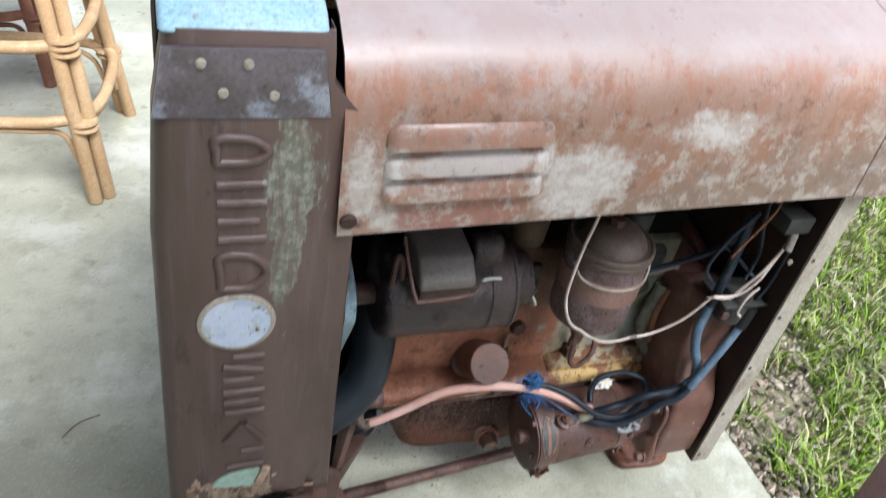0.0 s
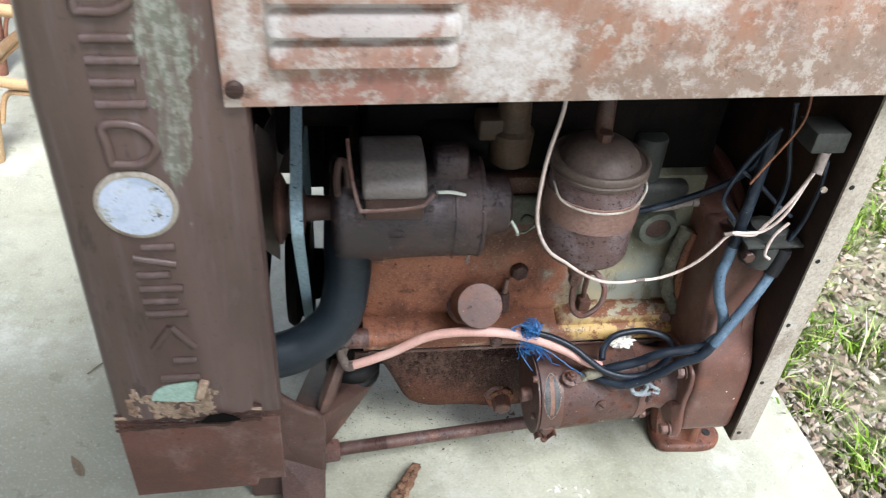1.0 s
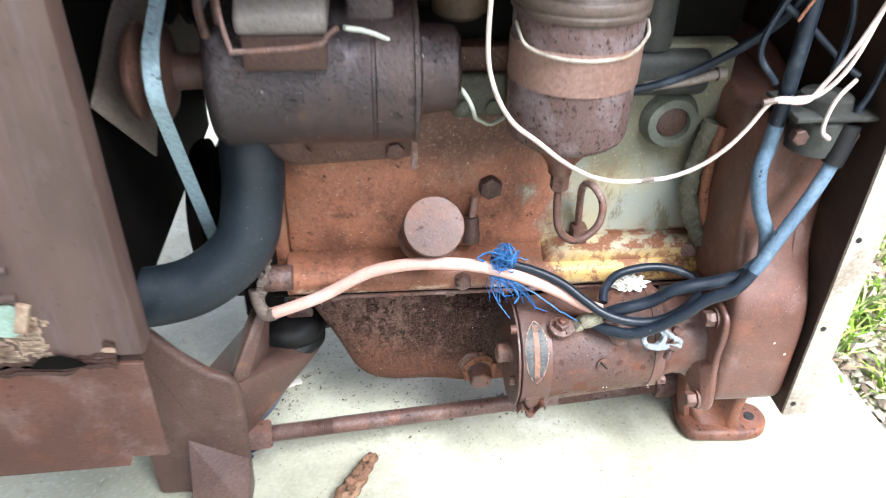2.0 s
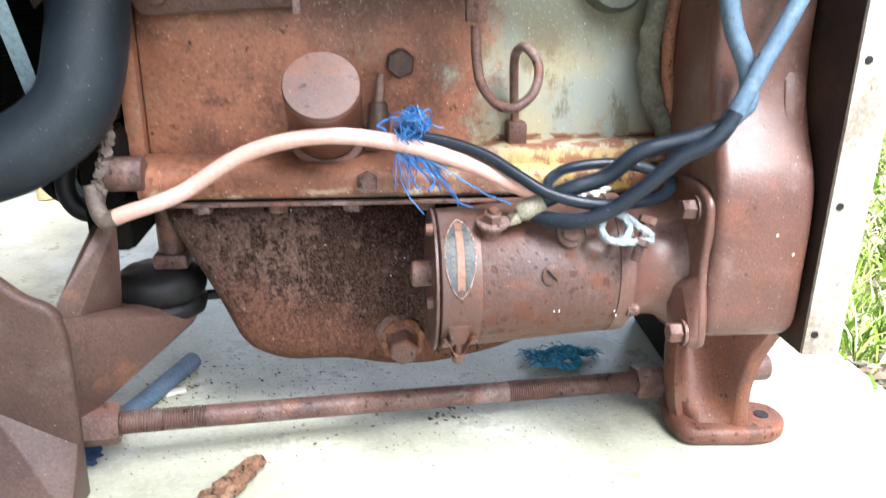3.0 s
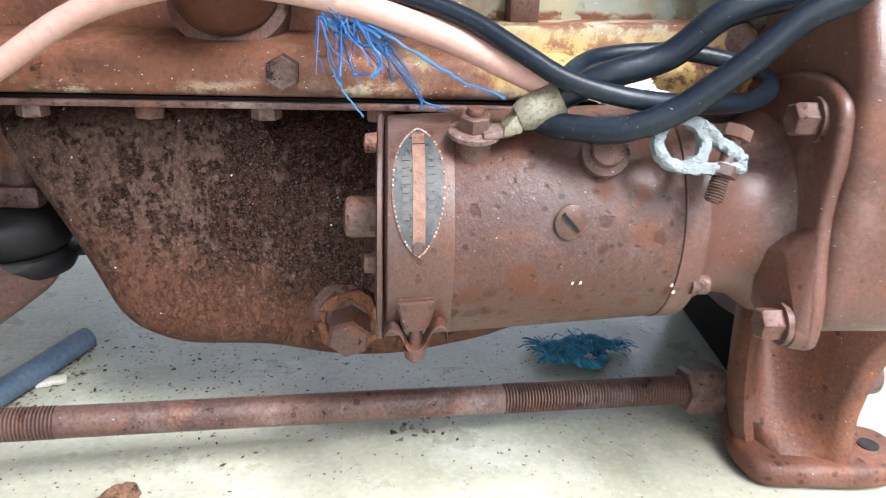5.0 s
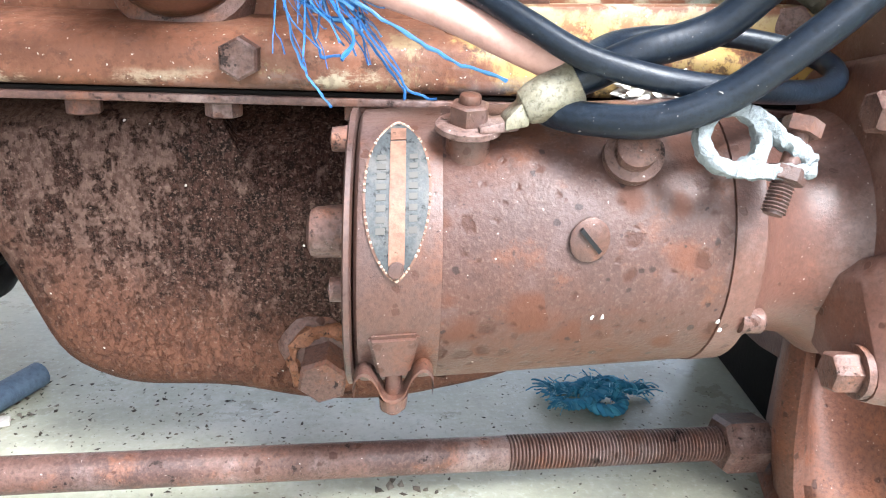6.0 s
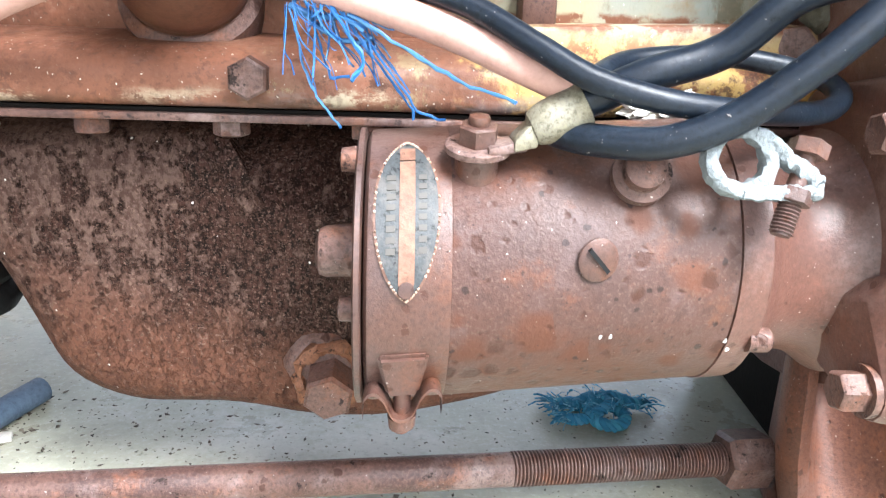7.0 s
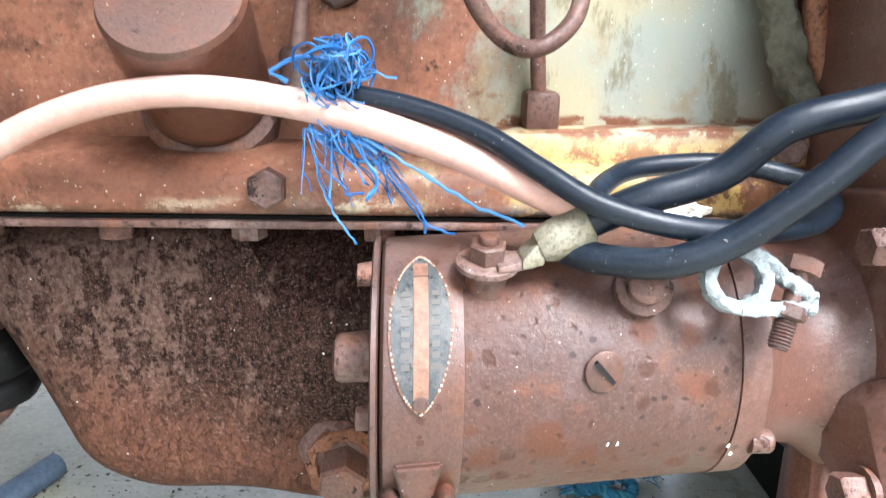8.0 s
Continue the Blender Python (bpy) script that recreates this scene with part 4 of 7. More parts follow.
lathe(b, (0.822, 0.802, 0.0202), (0, 0, 1), [(0, 0.0075), (0.0008, 0.0075)], 18)
part("bolt_hole", b, RUBBER, foot)
b = B()
rod(b, (0.785, 0.845, 0.054), (0.845, 0.845, 0.054), 0.0155, edge=0.003)
part("side_nut", b, RUST, foot)
# front support
b = B()
prism(b, rounded([(0.034, 0.001), (0.148, 0.001), (0.153, 0.06), (0.155, 0.12), (0.155, 0.168), (0.152, 0.186), (0.143, 0.195), (0.128, 0.201), (0.101, 0.227), (0.063, 0.277), (0.05, 0.30), (0.03, 0.30)], 0.008), "xz", 0.745, 0.760, 0.007, 4)
# arm that carries the rubber mount, and the rib beside it
hull(b, [(0.119, 0.752, 0.045), (0.154, 0.752, 0.180), (0.100, 0.752, 0.180), (0.100, 0.752, 0.045), (0.237, 0.865, 0.126), (0.231, 0.865, 0.118), (0.228, 0.925, 0.126), (0.220, 0.925, 0.119), (0.135, 0.925, 0.126), (0.112, 0.880, 0.050), (0.10, 0.880, 0.050)], 0.012)
hull(b, [(0.149, 0.756, 0.190), (0.152, 0.756, 0.150), (0.165, 0.780, 0.221), (0.177, 0.800, 0.246), (0.190, 0.806, 0.248), (0.178, 0.828, 0.160), (0.182, 0.828, 0.215), (0.144, 0.768, 0.186), (0.155, 0.795, 0.216), (0.169, 0.808, 0.244), (0.166, 0.840, 0.130)], 0.009)
# bent foot plate
hull(b, [(0.084, 0.757, 0.001), (0.150, 0.757, 0.001), (0.086, 0.701, 0.001), (0.150, 0.708, 0.001), (0.086, 0.701, 0.007), (0.150, 0.708, 0.007), (0.084, 0.745, 0.100), (0.152, 0.745, 0.060), (0.084, 0.757, 0.100), (0.152, 0.757, 0.060)], 0.003)
SUPPORT = weathered("support_dark_brown", (0.082, 0.046, 0.036), (0.060, 0.033, 0.026), (0.022, 0.012, 0.009), (0.130, 0.092, 0.080), big=7, mid=80, fine=400, extra=(0.20, 0.085, 0.045), extra_at=(0.60, 0.72), extra_scale=9, rough=0.42, grain=0.6, speck=0.7, dust_at=(0.52, 0.78))
sup = part("front_support", b, SUPPORT, eng, "brown cast front support bracket", 75)
b = B()
rod(b, (0.235, 0.905, 0.133), (0.300, 0.915, 0.133), 0.0055)
part("mount_bolt", b, RUBBER, eng)
b = B()
lathe(b, (0.200, 0.885, 0.124), (0, 0, 1), [(0, 0.034), (0.004, 0.041), (0.008, 0.0435), (0.014, 0.0440), (0.018, 0.0420), (0.0200, 0.0385), (0.0222, 0.0415), (0.027, 0.0445), (0.036, 0.0445), (0.042, 0.0425), (0.047, 0.038), (0.050, 0.031), (0.054, 0.0)], 32)
for v in b.verts:
    v.co += Vector((noise.noise(v.co * 70), noise.noise(v.co * 70 + Vector((4, 0, 0))), noise.noise(v.co * 70 + Vector((0, 4, 0))))) * 0.0022
MOUNT = weathered("scuffed_mount_rubber", (0.007, 0.007, 0.007), (0.011, 0.010, 0.010), (0.004, 0.004, 0.004), (0.055, 0.048, 0.040), big=22, mid=90, dust_at=(0.58, 0.70), rough=0.55, spec=0.2, bump=0.5)
part("rubber_mount", b, MOUNT, eng, "black ribbed rubber engine mount")
b = B()
rod(b, (0.215, 0.885, 0.172), (0.215, 0.885, 0.30), 0.0135, edge=0.002)
box(b, 0.198, 0.232, 0.868, 0.902, 0.176, 0.192, 0.004)
part("mount_stud", b, RUST, eng)
# threaded tie rod
b = B()
R0, pr, x = 0.0109, [], 0.140
while x < 0.745:
    if x < 0.252 or x > 0.548:
        pr += [(x, R0 - 0.0014), (x + 0.0007, R0 + 0.0004), (x + 0.0014, R0 + 0.0004), (x + 0.0021, R0 - 0.0014)]
        x += 0.0024
    else:
        pr += [(x, R0), (x + 0.02, R0 * 1.0)]
        x += 0.0205
lathe(b, (0, 0.768, 0.0590), (1, 0.1285, -0.0354), pr, 22)
tie = part("tie_rod", b, RUST, eng, "rusty threaded tie rod between the feet")
b = B()
hexhead(b, (0.142, 0.7862, 0.0540), (1, 0.1285, -0.0354), 0.0205, 0.032)
part("nut", b, RUST, tie)
b = B()
hexhead(b, (0.730, 0.8615, 0.0332), (-1, -0.1285, 0.0354), 0.0198, 0.030)
part("nut", b, RUST, tie)
# block side fittings
b = B()
lathe(b, (0.376, 0.834, 0.3215), (0, -0.061, 0.0495), [(-0.03, 0.030), (0.004, 0.030), (0.006, 0.0315), (0.012, 0.0325), (0.0740, 0.0325)], 40)
CAP_SIDE = weathered("cap_side_rust", (0.105, 0.042, 0.024), (0.075, 0.030, 0.018), (0.03, 0.013, 0.009), (0.17, 0.085, 0.055), big=30, mid=120, rough=0.32, spec=0.5, bump=0.3)
cap = part("round_cap", b, CAP_SIDE, eng, "orange brown round filler cap with pale face")
b = B()
lathe(b, (0.376, 0.834, 0.3215), (0, -0.061, 0.0495), [(0.0742, 0.0325), (0.0775, 0.0312), (0.0785, 0)], 40)
part("cap_face", b, STARTER, cap, "smooth pinkish dusty cap face")
b = B()
lathe(b, (0.376, 0.848, 0.310), (0, -0.061, 0.0495), [(0, 0.036), (0.016, 0.036), (0.020, 0.031)], 36)
part("cap_collar", b, RUST, eng)
b = B()
hexhead(b, (0.411, 0.797, 0.283), (0, -1, 0), 0.0100, 0.011, 0.0, 0.5)
part("side_bolt", b, RUST, eng)
b = B()
lathe(b, (0.4225, 0.823, 0.318), (0, 0.05, 1), [(0, 0.0105), (0.012, 0.0105), (0.014, 0.0090), (0.028, 0.0088), (0.031, 0.0070), (0.0315, 0)], 20)
fitting = part("grease_fitting", b, RUST_DARK, eng, "dark rusted fitting with pale stub")
b = B()
rod(b, (0.4230, 0.825, 0.347), (0.4255, 0.829, 0.372), 0.0043, 0.0036, 12, 0.001)
part("stub", b, FILTER_BAND, fitting)
b = B()
lathe(b, (0.443, 0.842, 0.381), (0, -1, 0), [(0, 0.0150), (0.003, 0.0150), (0.004, 0.0125)], 20)
hexhead(b, (0.443, 0.840, 0.381), (0, -1, 0), 0.0132, 0.014, 0.0, 0.4)
part("block_plug", b, RUST_DARK, eng)
b = B()
lathe(b, (0.436, 0.840, 0.432), (0, -1, 0), [(0, 0.026), (0.0022, 0.0255), (0.0026, 0.022), (0.0021, 0.021), (0.0021, 0)], 26)
part("core_plug", b, BLOCK, eng)
b = B()
box(b, 0.398, 0.452, 0.826, 0.84, 0.468, 0.515, 0.005, 3)
lathe(b, (0.410, 0.828, 0.480), (0, -1, 0), [(0, 0.009), (0.005, 0.0085), (0.0065, 0.006), (0.0065, 0)], 14)
lathe(b, (0.440, 0.828, 0.480), (0, -1, 0), [(0, 0.009), (0.005, 0.0085), (0.0065, 0.006), (0.0065, 0)], 14)
for v in b.verts:
    v.co += Vector((noise.noise(v.co * 80), 0, noise.noise(v.co * 80 + Vector((4, 0, 0))))) * 0.003
PLATE = weathered("mossy_grey_casting", (0.072, 0.074, 0.055), (0.050, 0.046, 0.034), (0.018, 0.016, 0.012), (0.17, 0.175, 0.14), big=30, mid=120, fine=500, rough=0.6, grain=0.9, speck=0.8)
part("cover_plate", b, PLATE, eng, "mossy grey green cast cover plate")
b = B()
lathe(b, (0.634, 0.842, 0.457), (0, -1, 0), [(0, 0.034), (0.012, 0.030), (0.018, 0.027), (0.019, 0.0185), (0.012, 0.017)], 30)
GREEN_GREY = weathered("grey_green_old_paint", (0.085, 0.094, 0.074), (0.062, 0.066, 0.05), (0.035, 0.032, 0.025), (0.19, 0.195, 0.165), big=18, mid=90, rough=0.45, grain=0.4)
boss = part("port_boss", b, GREEN_GREY, eng)
b = B()
lathe(b, (0.634, 0.838, 0.457), (0, -1, 0), [(0, 0.0172), (0.0085, 0.0172), (0.0100, 0.015), (0.0100, 0)], 24)
part("core_plug", b, RUST_DARK, boss)

# ---- starter motor ----
sm = thing("starter_motor", (0.555, 0.755, 0.155), "rusty brown cylindrical starter motor bolted to the flywheel housing", "starter motor")
AX = (0, 0.755, 0.2115)
b = B()
lathe(b, AX, (1, 0, 0), [(0.5019, 0.0550), (0.5021, 0.0558), (0.5026, 0.0560), (0.6187, 0.0560), (0.6190, 0.0553)], 56)
drum = part("field_frame", b, DRUM, sm)
b = B()
lathe(b, AX, (1, 0, 0), [(0.4675, 0.040), (0.468, 0.0535), (0.4695, 0.0555), (0.471, 0.0558), (0.5022, 0.0558), (0.5024, 0.0550)], 56)
part("end_cap", b, STARTER, sm)
b = B()
lathe(b, AX, (1, 0, 0), [(0.4635, 0.047), (0.4638, 0.0555), (0.4645, 0.0566), (0.4665, 0.0566), (0.4672, 0.055), (0.4672, 0.04)], 56)
part("end_plate", b, STARTER, sm)
b = B()
lathe(b, (0, 0.743, 0.222), (1, 0, 0), [(0.4455, 0), (0.446, 0.006), (0.4475, 0.0092), (0.450, 0.0102), (0.464, 0.0108)], 24)
part("bearing_boss", b, RUST, sm)
for y, z in ((0.7150, 0.2085), (0.733, 0.2605)):
    b = B()
    lathe(b, (0.4570, y, z), (1, 0, 0), [(0, 0), (0.001, 0.0045), (0.007, 0.005)], 12)
    part("through_bolt", b, RUST, sm)
b = B()
lathe(b, AX, (1, 0, 0), [(0.6190, 0.0553), (0.6193, 0.0566), (0.632, 0.0566), (0.634, 0.054), (0.639, 0.0505), (0.646, 0.0475), (0.658, 0.0465), (0.670, 0.049), (0.678, 0.055), (0.684, 0.06)], 48)
nose = part("nose_housing", b, HOUSING, sm)
b = B()
lathe(b, (0.629, 0.7160, 0.1880), (1, 0, 0), [(0, 0.0055), (0.009, 0.0055), (0.0105, 0.004), (0.011, 0)], 12)
part("nose_bolt", b, RUST, sm)
b = B()
prism(b, rounded([(0.6865, 0.160), (0.6860, 0.186), (0.694, 0.212), (0.6965, 0.238), (0.694, 0.262), (0.698, 0.288), (0.714, 0.2965), (0.735, 0.298), (0.80, 0.285), (0.80, 0.165), (0.72, 0.160)], 0.016, 6), "yz", 0.6800, 0.6890, 0.0035, 3)
part("mounting_flange", b, HOUSING, sm)
b = B()
t = bmesh.new()
for x, yy, zz, r in ((0.680, 0.697, 0.174, 0.0135), (0.674, 0.697, 0.174, 0.0120), (0.672, 0.7090, 0.209, 0.0025), (0.681, 0.700, 0.222, 0.004), (0.677, 0.735, 0.178, 0.012), (0.669, 0.735, 0.196, 0.006)):
    for k in range(14):
        t.verts.new((x, yy + r * math.cos(0.4488 * k), zz + r * math.sin(0.4488 * k)))
bmesh.ops.convex_hull(t, input=t.verts[:])
put(b, t)
part("flange_ear", b, HOUSING, nose, angle=50)
for x, y, z in ((0.6805, 0.716, 0.2765), (0.6735, 0.6965, 0.1745)):
    b = B()
    hexhead(b, (x, y, z), (-1, 0, 0), 0.0088, 0.014, 0.0112, 0.3)
    part("flange_bolt", b, RUST, sm)
b = B()
lathe(b, (0.559, 0.7, 0.2275), (0, -1, 0.1), [(0, 0.0080), (0.0009, 0.0080), (0.0014, 0.0072), (0.0014, 0)], 24)
screw = part("pole_screw", b, STARTER, sm)
b = B()
box(b, -0.0060, 0.0060, -0.0009, 0.0009, -0.0008, 0.0008)
for v in b.verts:
    c, s = math.cos(radians(-47)), math.sin(radians(-47))
    x, z = v.co.x * c - v.co.z * s, v.co.x * s + v.co.z * c
    v.co = Vector((0.559 + x, 0.6982 + v.co.y - 0.1 * 0, 0.2277 + z))
part("screw_slot", b, RUBBER, screw)
# oval tag bent round the end cap


def on_drum(x, a, lift=0.0, r=0.056):
    """A place on the drum: a is the angle above the horizontal, towards the viewer's side."""
    return Vector((x, AX[1] - (r + lift) * math.cos(a), AX[2] + (r + lift) * math.sin(a)))


TAG = weathered("tag_worn_enamel", (0.046, 0.051, 0.053), (0.090, 0.086, 0.080), (0.018, 0.021, 0.020), (0.15, 0.135, 0.11), big=90, mid=260, fine=900, spot_at=(0.54, 0.62), rough=0.45, bump=0.4, depth=0.0004, grain=0.6)
TAG_STRIPE = weathered("tag_copper_stripe", (0.19, 0.10, 0.065), (0.14, 0.07, 0.045), (0.05, 0.025, 0.02), (0.30, 0.19, 0.13), big=60, mid=250, rough=0.5)
TAG_RIM = weathered("tag_tarnished_brass", (0.150, 0.080, 0.055), (0.11, 0.058, 0.042), (0.05, 0.025, 0.018), big=40, mid=200, rough=0.5, metal=0.3)


def strip_patch(x0, x1, a0, a1, lift, n=14):
    b = B()
    rows = []
    for k in range(n + 1):
        a = a0 + (a1 - a0) * k / n
        rows.append([b.verts.new(on_drum(x0, a, lift)), b.verts.new(on_drum(x1, a, lift)), b.verts.new(on_drum(x1, a, lift - 0.0012)), b.verts.new(on_drum(x0, a, lift - 0.0012))])
    for r0, r1 in zip(rows, rows[1:]):
        for k in range(4):
            b.faces.new((r0[k], r0[(k + 1) % 4], r1[(k + 1) % 4], r1[k]))
    b.faces.new(rows[0])
    b.faces.new(rows[-1])
    return b


def oval_grid(w, h, x0, a0, lift, nx=10, na=26):
    """A pointed oval sheet that follows the drum."""
    b = B()
    rows = []
    for j in range(na + 1):
        v = -1 + 2 * j / na
        half = w * (1 - abs(v) ** 2.2) ** 0.75 + 0.0004
        rows.append([b.verts.new(on_drum(x0 + half * (-1 + 2 * i / nx), a0 + v * h / 0.056, lift)) for i in range(nx + 1)])
    for r0, r1 in zip(rows, rows[1:]):
        for i in range(nx):
            b.faces.new((r0[i], r0[i + 1], r1[i + 1], r1[i]))
    ex = bmesh.ops.extrude_face_region(b, geom=b.faces[:])
    for v in ex["geom"]:
        if isinstance(v, bmesh.types.BMVert):
            v.co -= (v.co - Vector((v.co.x, AX[1], AX[2]))).normalized() * 0.0012
    return b


A0 = 0.66
rim = part("name_tag", oval_grid(0.0128, 0.0325, 0.4845, A0, 0.0006), TAG_RIM, sm, "worn oval metal tag with unreadable lettering")
part("tag_field", oval_grid(0.0117, 0.0312, 0.4845, A0, 0.0010), TAG, rim)
part("tag_stripe", strip_patch(0.4815, 0.4876, A0 - 0.47, A0 + 0.36, 0.0015), TAG_STRIPE, rim)
part("tag_stripe", strip_patch(0.4815, 0.4876, A0 + 0.375, A0 + 0.49, 0.0015, 4), TAG_STRIPE, rim)
BEAD = island_mat("tag_rim_beads", [(0.50, 0.37, 0.28), (0.30, 0.17, 0.115), (0.60, 0.50, 0.42), (0.17, 0.09, 0.06), (0.42, 0.30, 0.22)], 0.4)
b = B()
rng = random.Random(31)
for k in range(84):
    if rng.random() < 0.16:
        continue
    t = 6.283185 * k / 84
    v = math.sin(t)
    half = math.copysign(0.0125 * max(0.0, 1 - abs(v) ** 2.2) ** 0.75, math.cos(t))
    r = rng.uniform(0.00042, 0.00072)
    p = on_drum(0.4845 + half, A0 + v * 0.0320 / 0.056, 0.0006)
    lathe(b, p, p - Vector((p.x, AX[1], AX[2])), [(0, r), (0.0007, r * 0.8), (0.0010, 0)], 6)
tagged(part("rim_beading", b, BEAD, rim, "chipped bright beaded rim"), kind="stuff")
BAR = island_mat("tag_pale_bars", [(0.115, 0.10, 0.082), (0.062, 0.062, 0.058), (0.085, 0.078, 0.068)], 0.6)
for x0, x1 in ((0.4765, 0.4800), (0.4890, 0.4922)):
    for k in range(8):
        a = A0 - 0.28 + k * 0.07
        part("tag_bar", strip_patch(x0, x1, a, a + 0.04, 0.0013, 3), BAR, rim)
b = B()
p = on_drum(0.4845, A0 - 0.50, 0.0)
lathe(b, p, p - Vector((p.x, AX[1], AX[2])), [(0, 0.0035), (0.0018, 0.003), (0.0022, 0)], 12)
part("tag_rivet", b, STARTER, rim)
# band clip with wing nut under the end cap
b = B()
pA = on_drum(0.484, -0.42, 0.0)
t = bmesh.new()
q = [on_drum(0.4735, -0.30, 0.002), on_drum(0.4945, -0.30, 0.002), on_drum(0.4905, -0.62, 0.006), on_drum(0.4775, -0.62, 0.006)]
q2 = [v - (v - Vector((v.x, AX[1], AX[2]))).normalized() * 0.006 for v in q]
vs = [t.verts.new(v) for v in q] + [t.verts.new(v) for v in q2]
for f4 in ((0, 1, 2, 3), (7, 6, 5, 4), (0, 1, 5, 4), (1, 2, 6, 5), (2, 3, 7, 6), (3, 0, 4, 7)):
    t.faces.new([vs[k] for k in f4])
bmesh.ops.bevel(t, geom=t.edges[:], offset=0.0015, segments=2, affect="EDGES")
put(b, t)
clip = part("band_clip", b, STARTER, sm)
b = B()
c0 = on_drum(0.484, -0.55, 0.001)
rod(b, c0 + Vector((0, 0, 0.004)), c0 + Vector((0, 0.004, -0.0225)), 0.0036, n=12)
part("clip_bolt", b, STARTER, clip)
b = B()
t = bmesh.new()
line = smooth_line([c0 + Vector(v) for v in ((-0.0160, 0.003, -0.0125), (-0.0163, 0.001, -0.0065), (-0.0145, -0.001, -0.0018), (-0.0112, -0.002, -0.0002), (-0.0075, -0.001, -0.0040), (-0.0042, 0.001, -0.0118), (0.0, 0.001, -0.0138), (0.0042, 0.001, -0.0118), (0.0075, -0.001, -0.0040), (0.0112, -0.002, -0.0002), (0.0145, -0.001, -0.0018), (0.0163, 0.001, -0.0065), (0.0160, 0.003, -0.0125))], 4)
rows = []
for v in line:
    rows.append([t.verts.new(v + Vector((0, dy, dz))) for dy, dz in ((-0.0055, 0), (0.0055, 0), (0.0055, -0.0014), (-0.0055, -0.0014))])
for r0, r1 in zip(rows, rows[1:]):
    for k in range(4):
        t.faces.new((r0[k], r0[(k + 1) % 4], r1[(k + 1) % 4], r1[k]))
t.faces.new(rows[0])
t.faces.new(rows[-1])
put(b, t)
lathe(b, c0 + Vector((0, 0.002, -0.015)), (0, 0, -1), [(0, 0.0062), (0.005, 0.0055), (0.006, 0.004)], 14)
part("wing_nut", b, STARTER, clip)
# terminal
b = B()
lathe(b, (0.5120, 0.7290, 0.250), (0, -0.2, 1), [(0, 0.0088), (0.0135, 0.0088), (0.0145, 0.008)], 22)
part("terminal_base", b, STARTER, sm)
# the motor sits a little askew to the housing, and its frame is wider than the nose
WIDE = 0.0615 / 0.056
for ob in sm.children_recursive:
    if ob.name.split(".")[0] not in ("mounting_flange", "flange_ear", "flange_bolt", "nose_bolt", "terminal_base"):
        org = ORIGIN[ob.name]
        for v in ob.data.vertices:
            x, y, z = v.co + org
            k = WIDE if x < 0.634 else 1 + (WIDE - 1) * max(0.0, (0.684 - x) / 0.050)
            q = min(x, 0.634) - 0.487
            v.co = Vector((x, 0.7605 + 0.07 * q + (y - AX[1]) * k, 0.2050 + 0.05 * q + (z - AX[2]) * k)) - org
        ob.data.update()

# ---- generator ----
gn = thing("generator", (0.27, 0.768, 0.49), "dusty grey brown cylindrical generator with cover box", "generator")
GX = (0, 0.768, 0.545)
COVER = weathered("cover_dusty_grey", (0.12, 0.105, 0.096), (0.090, 0.074, 0.066), (0.040, 0.030, 0.026), (0.25, 0.23, 0.22), big=14, mid=90, rough=0.42)
b = B()
lathe(b, (0, 0.778, 0.541), (1, 0, 0), [(0.174, 0.02), (0.175, 0.050), (0.178, 0.0605), (0.184, 0.0655), (0.190, 0.0675), (0.195, 0.0660), (0.316, 0.0660), (0.317, 0.0645), (0.3195, 0.0645), (0.3205, 0.0660), (0.352, 0.0660), (0.353, 0.0675), (0.357, 0.0675), (0.359, 0.054), (0.361, 0.042), (0.392, 0.038), (0.396, 0.033), (0.397, 0)], 52)
prism(b, rounded([(0.742, 0.58), (0.748, 0.622), (0.765, 0.632), (0.785, 0.628), (0.800, 0.58)], 0.012), "yz", 0.296, 0.338, 0.006, 3)
part("generator_body", b, GENERATOR, gn)
b = B()
prism(b, rounded([(0.228, 0.420), (0.355, 0.428), (0.355, 0.50), (0.205, 0.50), (0.21, 0.45)], 0.006), "xz", 0.818, 0.836, 0.003)
box(b, 0.21, 0.352, 0.785, 0.836, 0.478, 0.492, 0.003)
prism(b, rounded([(0.184, 0.50), (0.184, 0.53), (0.235, 0.53), (0.252, 0.456), (0.240, 0.440), (0.222, 0.444)], 0.010), "xz", 0.786, 0.822, 0.006, 3)
brk = part("mounting_bracket", b, RUST_DARK, gn)
for x in (0.243, 0.338):
    b = B()
    hexhead(b, (x, 0.819, 0.438), (0, -1, 0), 0.0095, 0.008)
    part("bracket_bolt", b, RUST_DARK, brk)
b = B()
lathe(b, (0.252, 0.7150, 0.539), (0, -1, -0.05), [(0, 0.0100), (0.0032, 0.0100), (0.0040, 0.009), (0.0040, 0)], 22)
box(b, 0.252 - 0.009, 0.252 + 0.009, 0.7098, 0.7112, 0.539 - 0.0012, 0.539 + 0.0008)
part("pole_screw", b, GENERATOR, gn)
b = B()
prism(b, rounded([(0.701, 0.598), (0.700, 0.612), (0.725, 0.634), (0.775, 0.638), (0.79, 0.632), (0.79, 0.598), (0.75, 0.598)], 0.006), "yz", 0.211, 0.283, 0.005, 3)
part("cover_box", b, COVER, gn, "dusty grey sheet metal cover box")
b = B()
prism(b, rounded([(0.708, 0.566), (0.705, 0.598), (0.786, 0.598), (0.786, 0.58), (0.75, 0.58)], 0.004), "yz", 0.214, 0.281, 0.003, 2)
part("brush_box", b, RUST_DARK, gn)
b = B()
